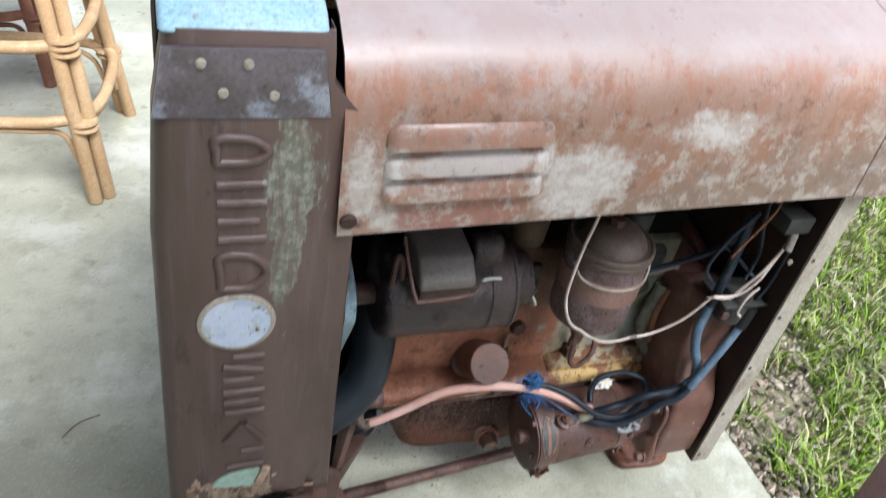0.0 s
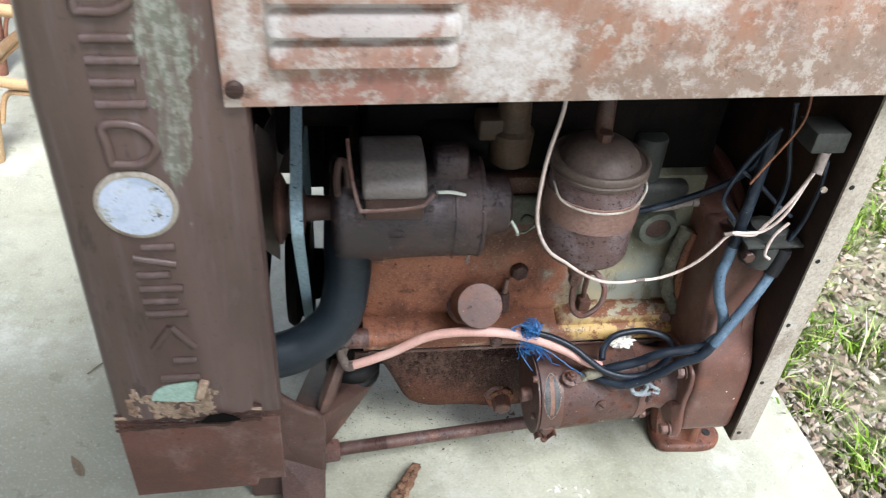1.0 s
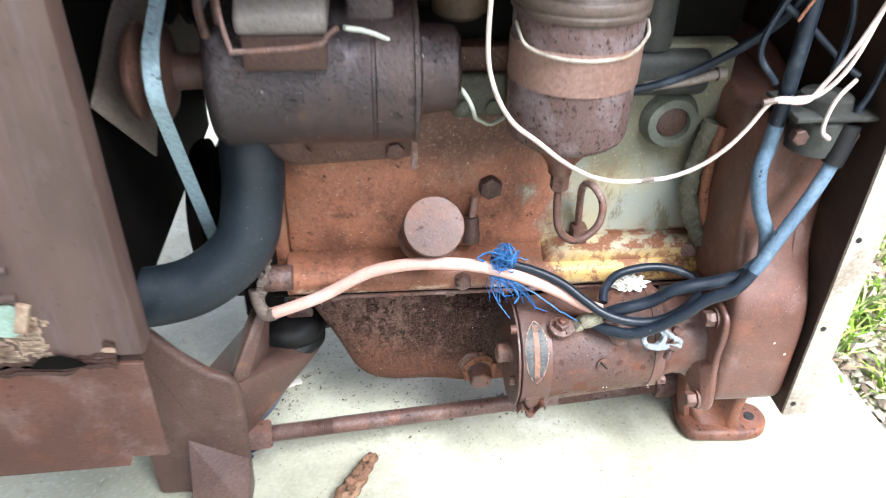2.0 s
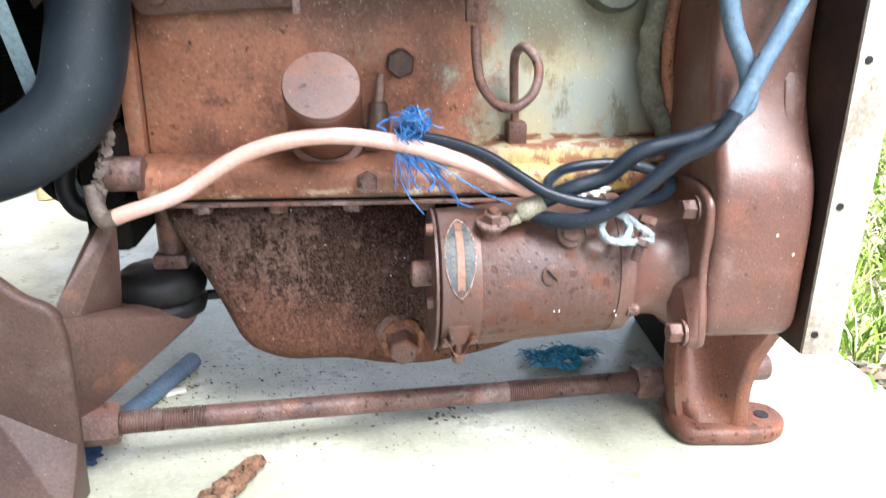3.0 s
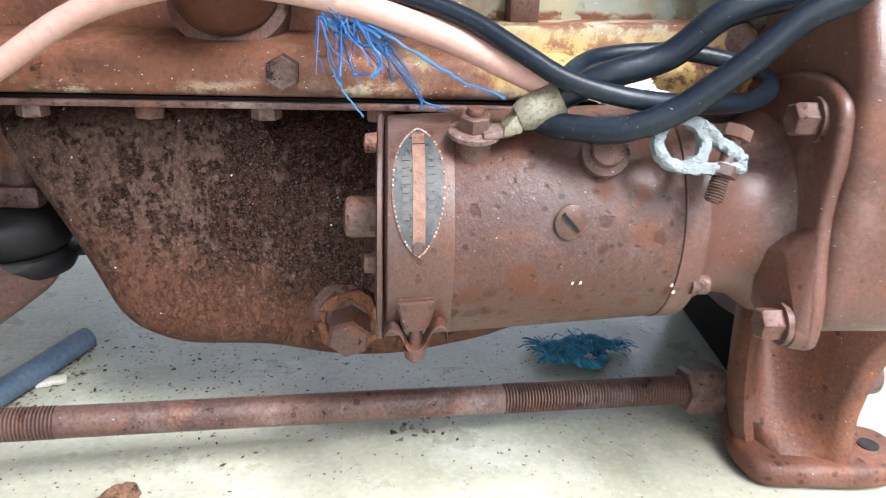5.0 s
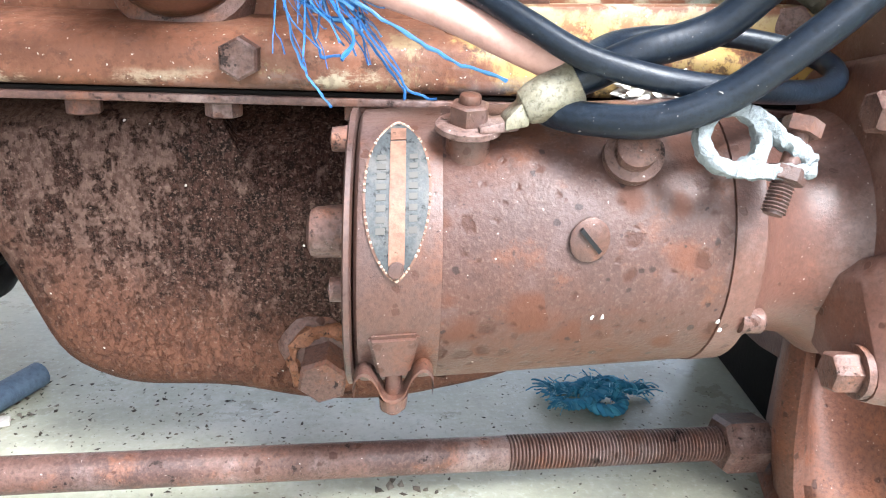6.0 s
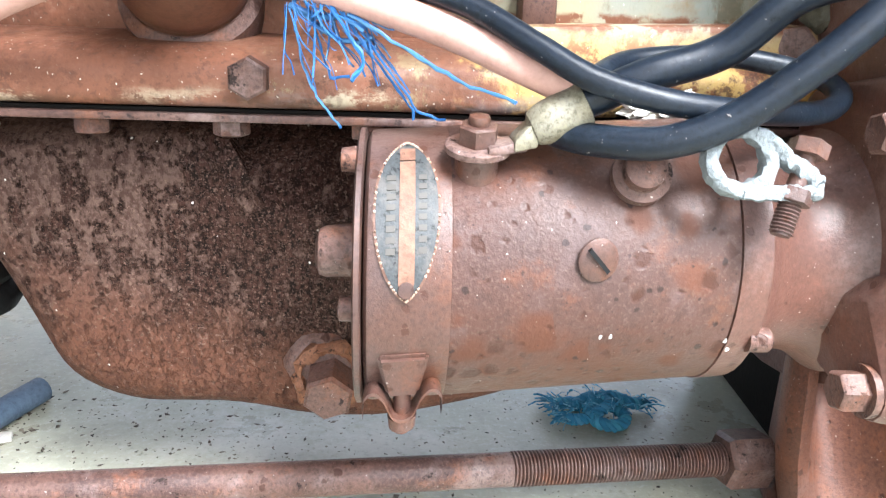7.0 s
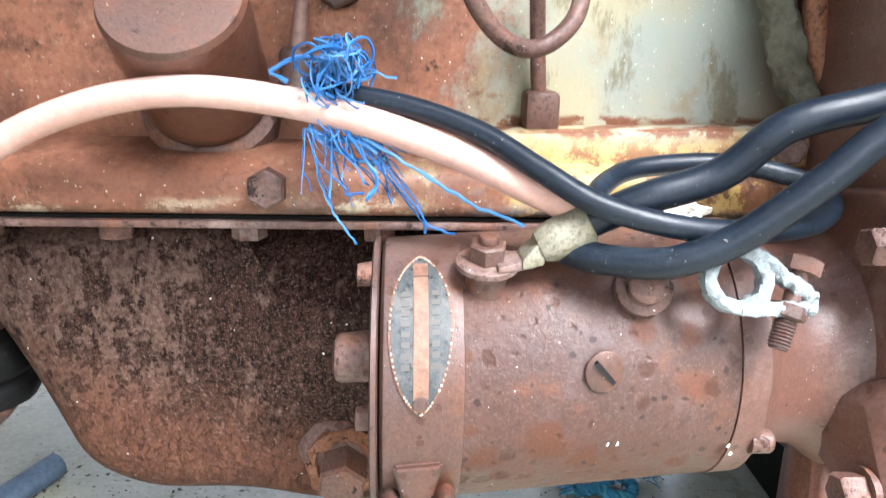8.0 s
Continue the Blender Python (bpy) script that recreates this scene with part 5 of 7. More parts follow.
tube(b, [(0.196, 0.74, 0.655), (0.199, 0.715, 0.625), (0.207, 0.698, 0.592), (0.215, 0.6965, 0.588), (0.272, 0.6965, 0.592), (0.284, 0.698, 0.600), (0.291, 0.705, 0.603)], 0.0022, 8)
part("bail_wire", b, RUST, gn)
b = B()
tube(b, [(0.184, 0.728, 0.590), (0.183, 0.722, 0.615), (0.187, 0.728, 0.634), (0.194, 0.732, 0.625), (0.196, 0.728, 0.600)], 0.004, 8)
part("lift_loop", b, RUST_DARK, gn)
b = B()
box(b, 0.354, 0.360, 0.800, 0.8035, 0.424, 0.475, 0.001)
part("hanging_strap", b, RUST, gn)
# pulley
b = B()
lathe(b, GX, (1, 0, 0), [(0.108, 0.012), (0.110, 0.040), (0.114, 0.043), (0.117, 0.043), (0.123, 0.030), (0.127, 0.030), (0.133, 0.043), (0.136, 0.043), (0.140, 0.038), (0.146, 0.016), (0.179, 0.015)], 36)
part("pulley", b, RUST_DARK, gn)

# ---- oil filter ----
of = thing("oil_filter", (0.498, 0.757, 0.43), "brown canister oil filter with tan band and domed lid", "oil filter")
FX = (0.498, 0.757, 0)
b = B()
lathe(b, FX, (0, 0, 1), [(0.476, 0.022), (0.478, 0.050), (0.482, 0.0545), (0.488, 0.0565), (0.540, 0.0575), (0.600, 0.0575)], 48)
can = part("canister", b, FILTER, of)
b = B()
lathe(b, FX, (0, 0, 1), [(0.5378, 0.0575), (0.538, 0.0590), (0.5745, 0.0590), (0.575, 0.0578)], 48)
part("band", b, FILTER_BAND, can, "plain tan painted band")
b = B()
lathe(b, FX, (0, 0, 1), [(0.598, 0.0578), (0.600, 0.0600), (0.604, 0.0606), (0.606, 0.0594), (0.608, 0.0606), (0.614, 0.0604), (0.6165, 0.0585), (0.6160, 0.0560), (0.6135, 0.0540), (0.6130, 0.0490), (0.6165, 0.0470), (0.6230, 0.0440), (0.6310, 0.0360), (0.6360, 0.0220), (0.6375, 0.0)], 48)
LID = weathered("lid_dusty_brown", (0.085, 0.062, 0.050), (0.062, 0.044, 0.035), (0.024, 0.016, 0.013), (0.155, 0.128, 0.108), big=16, mid=80, rough=0.5)
part("lid", b, LID, of, "dusty domed lid")
b = B()
hexhead(b, (0.498, 0.757, 0.636), (0, 0, 1), 0.010, 0.012)
rod(b, (0.502, 0.775, 0.634), (0.504, 0.79, 0.70), 0.011, edge=0.002)
part("lid_bolt", b, RUST_DARK, of)
b = B()
lathe(b, FX, (0, 0, -1), [(-0.4775, 0.034), (-0.470, 0.032), (-0.450, 0.016), (-0.440, 0.012), (-0.436, 0.012)], 28)
part("drain_cone", b, CAP_SIDE, of)
b = B()
tube(b, [(0.440, 0.742, 0.590), (0.446, 0.72, 0.577), (0.470, 0.703, 0.572), (0.500, 0.698, 0.571), (0.53, 0.705, 0.573), (0.552, 0.728, 0.582), (0.556, 0.745, 0.590)], 0.0016, 8)
part("band_wire", b, STRIP, of)
# drain pipe and its loop
b = B()
hexhead(b, (0.499, 0.757, 0.436), (0, 0, -1), 0.0095, 0.020)
part("pipe_nut", b, RUST, of)
b = B()
tube(b, [(0.499, 0.757, 0.418), (0.500, 0.757, 0.395), (0.505, 0.757, 0.372), (0.520, 0.762, 0.355), (0.537, 0.77, 0.352), (0.553, 0.776, 0.365), (0.557, 0.785, 0.385), (0.549, 0.80, 0.398), (0.543, 0.815, 0.39), (0.545, 0.825, 0.36), (0.548, 0.83, 0.33)], 0.0042, 12)
part("drain_pipe", b, RUST, of)
b = B()
box(b, 0.540, 0.558, 0.818, 0.838, 0.308, 0.330, 0.003)
part("elbow_fitting", b, RUST_DARK, of)

for ob in of.children_recursive:
    if ob.parent == of and ob.name.split(".")[0] not in ("drain_pipe", "elbow_fitting"):
        ob.location.z += 0.0045

# ---- raised bars in place of the lettering, and the round badge ----
HALF = 0.0255


def bars(z0, z1, kind):
    """One raised mark in place of a letter, between two heights on the shell."""
    b = B()
    h = z1 - z0
    t = 0.0085
    def bar(x0, x1, za, zb):
        tube(b, [(x0, YS, za), ((x0 + x1) / 2, YS, (za + zb) / 2), (x1, YS, zb)], 0.0048, 10, 4)

    def ring(za, zb):
        w = HALF - 0.005
        tube(b, [(-w, YS, za), (-w, YS, (za + zb) / 2), (-w, YS, zb), (w * 0.3, YS, zb), (w, YS, za + (zb - za) * 0.66), (w, YS, za + (zb - za) * 0.34), (w * 0.3, YS, za), (-w, YS, za)], 0.0048, 10, 5)

    lo, hi, w = z0 + t / 2, z1 - t / 2, HALF - 0.004
    if kind == "loop":
        ring(lo, hi)
    elif kind == "loop_bar":
        ring(lo + h * 0.42, hi)
        bar(-w, w, lo, lo)
    elif kind == "tent":
        bar(-w, 0, lo, hi)
        bar(w, 0, lo, hi)
    elif kind == "stagger":
        bar(-w * 0.5, w, hi, hi)
        bar(-w, w * 0.9, hi - h * 0.30, lo + h * 0.30)
        bar(-w, w * 0.5, lo, lo)
    elif kind == "foot":
        bar(-w, w, lo, lo)
        bar(-w * 0.2, w, hi, hi)
    else:
        for f, x1 in ((0.0, w), (0.5, w * 0.7), (1.0, w)):
            bar(-w, x1, lo + f * (hi - lo), lo + f * (hi - lo))
    return b


for z0, z1, kind in ((0.808, 0.862, "loop_bar"), (0.748, 0.797, "bars"), (0.688, 0.736, "loop"), (0.556, 0.600, "stagger"), (0.503, 0.546, "bars"), (0.452, 0.492, "tent"), (0.404, 0.440, "foot")):
    part("raised_mark", bars(z0, z1, kind), SHELL, shell)
BADGE = weathered("badge_worn_white", (0.46, 0.52, 0.64), (0.36, 0.42, 0.54), (0.035, 0.035, 0.035), (0.62, 0.66, 0.74), big=30, mid=70, rough=0.35, spot_at=(0.60, 0.625), grain=0.2, extra=(0.30, 0.31, 0.26), extra_at=(0.56, 0.60), extra_scale=42)
b = B()
lathe(b, (-0.0065, YS - 0.0005, 0.647), (0, -1, 0), [(0, 0.0385), (0.002, 0.038), (0.0036, 0.0355), (0.0036, 0.0335), (0.0025, 0.033)], 48)
badge = part("badge", b, STRIP, shell, "round worn white badge with pale metal rim")
b = B()
lathe(b, (-0.0065, YS - 0.001, 0.647), (0, -1, 0), [(0, 0.0335), (0.0025, 0.0335), (0.0028, 0)], 44)
part("badge_face", b, BADGE, badge)


def flake_patch(name, x0, x1, z0, z1, material, parent, seed, y, keep=0.45, step=0.004, lift=0.0006):
    """Flakes of old paint in an uneven patch on an upright sheet."""
    rng = random.Random(seed)
    b = B()
    x = x0
    while x < x1:
        z = z0
        while z < z1:
            u, v = (x - x0) / (x1 - x0) * 2 - 1, (z - z0) / (z1 - z0) * 2 - 1
            n = noise.noise(Vector((x * 70, seed, z * 32))) + 0.5 * noise.noise(Vector((x * 200, seed, z * 120)))
            if n * 0.9 + 0.35 - 0.55 * u * u - 0.35 * v ** 4 > 1 - keep - 0.35:
                q = [b.verts.new((x + rng.uniform(-0.2, 1.2) * step * 0.5 + dx * step, y - lift, z + rng.uniform(-0.2, 1.2) * step * 0.5 + dz * step)) for dx, dz in ((-0.1, -0.1), (1.1, -0.1), (1.1, 1.1), (-0.1, 1.1))]
                q += [b.verts.new(v.co + Vector((0, lift * 1.5, 0))) for v in q]
                b.faces.new(q[:4])
                for k in range(4):
                    b.faces.new((q[k], q[(k + 1) % 4], q[4 + (k + 1) % 4], q[4 + k]))
            z += step
        x += step
    return part(name, b, material, parent)


GREEN_CHIP = weathered("pale_green_paint_chip", (0.30, 0.43, 0.36), (0.25, 0.36, 0.29), (0.3, 0.25, 0.15), big=30, rough=0.5)
TAN_FLAKE = weathered("tan_flaking_paint", (0.38, 0.28, 0.20), (0.26, 0.17, 0.12), (0.10, 0.06, 0.04), big=50, rough=0.8)
flake_patch("paint_patch", -0.068, 0.040, 0.337, 0.392, TAN_FLAKE, shell, 5, YS, 0.62, 0.003)
b = B()
prism(b, rounded([(-0.040, 0.372), (0.010, 0.366), (0.022, 0.384), (0.016, 0.402), (-0.020, 0.396), (-0.034, 0.386)], 0.006), "xz", YS - 0.0022, YS + 0.001, 0.0008, 1)
part("green_chip", b, GREEN_CHIP, shell, "pale green paint chip")
b = B()
prism(b, [(0.010, 0.374), (0.020, 0.372), (0.030, 0.400), (0.020, 0.404)], "xz", YS - 0.006, YS + 0.001, 0.002, 2)
part("rust_lump", b, TAN_FLAKE, shell)
# torn layers at the seam
rng = random.Random(4)
for k in range(5):
    b = B()
    top, bot = [], []
    for i in range(23):
        x = -0.087 + i * 0.0078
        zc = 0.325 + 0.0045 * k + 0.002 * rng.uniform(-1, 1) + (0.006 if x > 0.05 else 0)
        top.append((x, zc + rng.uniform(0.0015, 0.004)))
        bot.append((x, zc - rng.uniform(0.001, 0.003)))
    prism(b, top + bot[::-1], "xz", YS - 0.004 + 0.0016 * k, YS - 0.0025 + 0.0016 * k)
    part("torn_edge", b, TAN_FLAKE if k == 3 else RUST_DARK, enc)
b = B()
prism(b, rounded([(0.012, 0.333), (0.022, 0.344), (0.040, 0.347), (0.052, 0.341), (0.060, 0.334), (0.040, 0.331), (0.024, 0.332)], 0.002), "xz", YS - 0.0052, YS - 0.0040)
part("torn_hole", b, SHADED_GRIME, shell, "dark torn hole in the rusted seam")

# ---- front end: fan, belt, hose ----
b = B()
lathe(b, (0, 0.915, 0.60), (1, 0, 0), [(0.105, 0.012), (0.108, 0.055), (0.114, 0.058), (0.124, 0.045), (0.134, 0.058), (0.138, 0.055), (0.142, 0.02), (0.21, 0.02)], 36)
part("fan_pulley", b, SHADED_GRIME, eng)
for k in range(4):
    b = B()
    a = radians(35 + 90 * k)
    t = bmesh.new()
    for r, w, tw in ((0.03, 0.022, 0.010), (0.09, 0.034, 0.012), (0.19, 0.045, 0.014)):
        for sgn in (-1, 1):
            for th in (0.0, 0.002):
                t.verts.new((0.092 + sgn * tw + th, 0.915 + r * math.cos(a) - sgn * w * math.sin(a), 0.60 + r * math.sin(a) + sgn * w * math.cos(a)))
    bmesh.ops.convex_hull(t, input=t.verts[:])
    put(b, t)
    part("fan_blade", b, DUSTY, eng)
b = B()
lathe(b, (0, 0.925, 0.315), (1, 0, 0), [(0.100, 0.02), (0.104, 0.075), (0.110, 0.080), (0.118, 0.080), (0.124, 0.066), (0.128, 0.066), (0.134, 0.080), (0.140, 0.078), (0.144, 0.04), (0.205, 0.035)], 44)
part("crank_pulley", b, SHADED_GRIME, eng)
BELT = weathered("faded_blue_grey_belt", (0.25, 0.345, 0.39), (0.20, 0.29, 0.335), (0.035, 0.042, 0.05), (0.36, 0.46, 0.50), big=12, mid=75, rough=0.6, spot_at=(0.595, 0.63), bump=0.3)


def belt_loop(circles, x0, x1, thick):
    """A belt round pulleys given as (y, z, radius)."""
    pts = []
    for y, z, r in circles:
        for k in range(72):
            a = 6.283185 * k / 72
            pts.append((y + r * math.cos(a), z + r * math.sin(a)))
    pts = sorted(set(pts))

    def half(p):
        out = []
        for q in p:
            while len(out) > 1 and (out[-1][0] - out[-2][0]) * (q[1] - out[-2][1]) - (out[-1][1] - out[-2][1]) * (q[0] - out[-2][0]) <= 0:
                out.pop()
            out.append(q)
        return out

    hull = half(pts)[:-1] + half(pts[::-1])[:-1]
    cy, cz = sum(p[0] for p in hull) / len(hull), sum(p[1] for p in hull) / len(hull)
    b = B()
    rows = []
    for y, z in hull:
        d = Vector((y - cy, z - cz)).normalized() * thick
        rows.append([b.verts.new(v) for v in ((x0, y, z), (x1, y, z), (x1 - 0.003, y - d.x, z - d.y), (x0 + 0.003, y - d.x, z - d.y))])
    for k in range(len(rows)):
        r0, r1 = rows[k], rows[(k + 1) % len(rows)]
        for j in range(4):
            b.faces.new((r0[j], r0[(j + 1) % 4], r1[(j + 1) % 4], r1[j]))
    return b


part("fan_belt", belt_loop([(0.768, 0.545, 0.043), (0.925, 0.315, 0.079), (0.915, 0.60, 0.057)], 0.1290, 0.1430, 0.007), BELT, eng, "faded pale blue fan belt")
b = B()
tube(b, [(0.196, 0.85, 0.49), (0.194, 0.812, 0.455), (0.193, 0.795, 0.41), (0.178, 0.780, 0.352), (0.135, 0.765, 0.318), (0.085, 0.755, 0.308), (0.03, 0.755, 0.310), (-0.02, 0.76, 0.315)], 0.0315, 28, 8)
part("radiator_hose", b, HOSE, eng, "thick blue black rubber radiator hose")
b = B()
box(b, 0.160, 0.238, 0.915, 0.98, 0.215, 0.30, 0.006)
part("front_plate", b, SHADED_GRIME, eng)
b = B()
box(b, 0.160, 0.202, 0.812, 0.98, 0.215, 0.33, 0.010)
box(b, 0.165, 0.200, 0.83, 1.0, 0.33, 0.56, 0.01)
part("timing_cover", b, SHADED_GRIME, eng)
b = B()
rod(b, (0.19, 0.800, 0.292), (0.222, 0.800, 0.292), 0.015, edge=0.003)
part("cover_stub", b, RUST, eng)
b = B()
tube(b, [(0.199, 0.800, 0.375), (0.197, 0.797, 0.345), (0.195, 0.794, 0.318), (0.188, 0.790, 0.290), (0.184, 0.787, 0.272)], 0.0055, 10, 10)
for v in b.verts:
    v.co += Vector((noise.noise(v.co * 260), noise.noise(v.co * 260 + Vector((4, 0, 0))), noise.noise(v.co * 260 + Vector((0, 4, 0))))) * 0.005
part("gasket_scrap", b, DUSTY, eng, "ragged grey gasket strip")
b = B()
tube(b, [(0.142, 0.85, 0.30), (0.137, 0.845, 0.268), (0.146, 0.845, 0.248), (0.162, 0.85, 0.245), (0.176, 0.87, 0.262), (0.185, 0.88, 0.29)], 0.009, 12)
part("drooping_belt", b, RUBBER, eng)

# block joints and right hand fittings
GREY = weathered("grimy_grey_paint", (0.036, 0.038, 0.034), (0.026, 0.026, 0.023), (0.012, 0.011, 0.010), (0.080, 0.080, 0.072), big=20, rough=0.6)
CREAM = weathered("gasket_grey_rubbery", (0.095, 0.092, 0.066), (0.065, 0.058, 0.040), (0.025, 0.02, 0.015), (0.20, 0.195, 0.15), big=40, rough=0.85)
b = B()
tube(b, [(0.676, 0.822, 0.46), (0.668, 0.820, 0.42), (0.665, 0.818, 0.39), (0.669, 0.816, 0.36), (0.679, 0.812, 0.335), (0.692, 0.806, 0.316)], 0.0095, 12, 8)
for v in b.verts:
    v.co += Vector((noise.noise(v.co * 150), noise.noise(v.co * 150 + Vector((4, 0, 0))), 0)) * 0.004
part("joint_gasket", b, CREAM, eng)
b = B()
tube(b, [(0.684, 0.812, 0.46), (0.680, 0.812, 0.42), (0.680, 0.812, 0.39), (0.685, 0.81, 0.355), (0.697, 0.806, 0.325), (0.70, 0.80, 0.30)], 0.006, 10)
part("joint_rim", b, RUST_ORANGE, eng)
b = B()
hexhead(b, (0.690, 0.845, 0.392), (-0.5, -0.8, 0), 0.009, 0.016)
part("joint_bolt", b, RUST_DARK, eng)
b = B()
hexhead(b, (0.678, 0.812, 0.305), (-0.4, -0.9, 0), 0.010, 0.010)
part("joint_bolt", b, RUST, eng)
b = B()
hexhead(b, (0.768, 0.738, 0.315), (0.25, -0.95, 0.05), 0.0105, 0.016, 0.0, 0.5)
part("housing_bolt", b, RUST_DARK, eng)
b = B()
box(b, 0.55, 0.665, 0.82, 0.90, 0.488, 0.535, 0.012, 3)
rod(b, (0.60, 0.845, 0.535), (0.60, 0.845, 0.60), 0.022, edge=0.004)
part("pump_housing", b, GREY, eng, "grey green pump housing")
CARB = weathered("carburettor_brass_grime", (0.050, 0.031, 0.017), (0.034, 0.021, 0.013), (0.015, 0.010, 0.007), (0.095, 0.064, 0.036), rough=0.65)
b = B()
lathe(b, (0.400, 0.815, 0.575), (0, 0, 1), [(0, 0.010), (0.002, 0.018), (0.008, 0.026), (0.05, 0.028), (0.055, 0.022), (0.09, 0.020), (0.12, 0.026)], 26)
box(b, 0.355, 0.40, 0.80, 0.84, 0.615, 0.645, 0.006)
part("carburettor", b, CARB, eng, "grimy brown carburettor bowl")
b = B()
rod(b, (0.30, 0.86, 0.60), (0.38, 0.83, 0.60), 0.022, edge=0.004)
part("inlet_pipe", b, SHADED_GRIME, eng)
b = B()
tube(b, [(0.585, 0.80, 0.510), (0.625, 0.795, 0.517), (0.655, 0.795, 0.524)], 0.005, 10)
lathe(b, (0.655, 0.795, 0.524), (1, 0, 0.1), [(0, 0.007), (0.008, 0.007)], 12)
part("control_rod", b, DUSTY, eng)

# ---- solenoid and switch on the rear panel ----
so = thing("starter_solenoid", (0.735, 0.73, 0.475), "grimy grey solenoid switch with terminals beside the rear panel", "solenoid")
b = B()
lathe(b, (0.733, 0.73, 0.474), (0, 0, 1), [(0, 0.022), (0.002, 0.0255), (0.034, 0.0265), (0.037, 0.024)], 34)
part("solenoid_body", b, GREY, so)
b = B()
box(b, 0.693, 0.770, 0.700, 0.765, 0.514, 0.519, 0.0015)
lathe(b, (0.733, 0.73, 0.519), (0, 0, 1), [(0, 0.024), (0.010, 0.023), (0.012, 0.018)], 30)
part("mounting_plate", b, GREY, so)
for x in (0.703, 0.752):
    b = B()
    hexhead(b, (x, 0.712, 0.497), (0, -1, 0.1), 0.0078, 0.010)
    part("terminal_nut", b, RUST_DARK, so)
sw = thing("junction_switch", (0.745, 0.71, 0.65), "small grey switch with twisted wires on the rear panel", "switch")
b = B()
box(b, 0.722, 0.765, 0.695, 0.74, 0.655, 0.682, 0.003)
part("switch_body", b, GREY, sw)
b = B()
rod(b, (0.742, 0.698, 0.655), (0.736, 0.69, 0.632), 0.006)
part("switch_terminal", b, DUSTY, sw)
# Small pale disc for a bright glint by the switch, put in as colour.
b = B()
lathe(b, (0.757, 0.695, 0.607), (0, -1, 0), [(0, 0.004), (0.003, 0.004), (0.004, 0)], 12)
part("lamp_lens", b, STRIP, sw)

# ---- cables and wires ----
PINK = weathered("faded_pink_cable", (0.50, 0.290, 0.240), (0.54, 0.345, 0.295), (0.16, 0.075, 0.05), (0.60, 0.45, 0.40), big=14, mid=110, rough=0.55, spot_at=(0.655, 0.72), grain=0.2, bump=0.2)
BLACK = weathered("black_cable_sheath", (0.006, 0.010, 0.017), (0.010, 0.016, 0.026), (0.004, 0.005, 0.006), (0.042, 0.055, 0.072), big=20, rough=0.36, bump=0.3, fine=420, stretch=(0.35, 1, 1), dust_at=(0.52, 0.68), grain=0.7, speck=0.35)
BLUE = weathered("faded_blue_cable_sheath", (0.070, 0.112, 0.160), (0.098, 0.150, 0.205), (0.012, 0.016, 0.022), (0.18, 0.24, 0.30), big=16, mid=70, rough=0.45, spot_at=(0.585, 0.63), bump=0.25)
COPPER_LUG = weathered("verdigris_lug", (0.20, 0.18, 0.125), (0.25, 0.235, 0.18), (0.07, 0.055, 0.035), (0.36, 0.37, 0.31), big=60, fine=500, grain=0.8, rough=0.55, metal=0.3)
pk = thing("pink_cable", (0.37, 0.76, 0.25), "faded pink thick battery cable arching in front of the block", "cable")
b = B()
tube(b, [(0.192, 0.781, 0.256), (0.208, 0.778, 0.263), (0.254, 0.781, 0.279), (0.310, 0.777, 0.313), (0.372, 0.764, 0.330), (0.434, 0.757, 0.326), (0.492, 0.743, 0.311), (0.530, 0.729, 0.296), (0.552, 0.726, 0.287)], 0.0068, 18, 8)
part("cable", b, PINK, pk)
b = B()
tube(b, [(0.180, 0.79, 0.285), (0.183, 0.785, 0.268), (0.190, 0.779, 0.257), (0.200, 0.777, 0.260)], 0.0072, 14)
part("cable_end", b, DUSTY, pk, "frayed grey taped end")

lc = thing("lug_cable", (0.62, 0.70, 0.27), "black battery cable with corroded copper lug and blue sheath", "cable")
b = B()
tube(b, [(0.546, 0.7208, 0.2822), (0.556, 0.7195, 0.287), (0.574, 0.716, 0.296), (0.601, 0.714, 0.306), (0.622, 0.707, 0.326), (0.650, 0.703, 0.335), (0.668, 0.700, 0.341), (0.684, 0.698, 0.348), (0.694, 0.6985, 0.357)], 0.0068, 16)
part("black_length", b, BLACK, lc)
b = B()
tube(b, [(0.688, 0.698, 0.3515), (0.696, 0.699, 0.3595), (0.702, 0.70, 0.367), (0.703, 0.71, 0.39), (0.690, 0.715, 0.42), (0.683, 0.72, 0.455), (0.688, 0.725, 0.478), (0.689, 0.725, 0.502)], 0.0074, 16)
part("blue_length", b, BLUE, lc, "faded blue sheathed length")
# Upper length of the same blue cable, black for the shade under the hood.
b = B()
tube(b, [(0.689, 0.725, 0.500), (0.690, 0.725, 0.528), (0.692, 0.727, 0.58), (0.70, 0.74, 0.66)], 0.0072, 14)
part("black_upper_length", b, BLACK, lc)
b = B()
lathe(b, (0.5315, 0.7220, 0.2730), (0.0215, -0.001, 0.0115), [(0, 0.0040), (0.0015, 0.0068), (0.005, 0.0082), (0.010, 0.0088), (0.0235, 0.0090), (0.0240, 0.0074)], 22)
hull(b, [(x, y, z) for x, dy, z0, z1 in ((0.5250, 0.0085, 0.2655, 0.2700), (0.5345, 0.0070, 0.2672, 0.2800)) for y in (0.7235 - dy, 0.7235 + dy) for z in (z0, z1)], 0.0012)
lug = part("lug", b, COPPER_LUG, lc, "corroded greenish copper lug")
b = B()
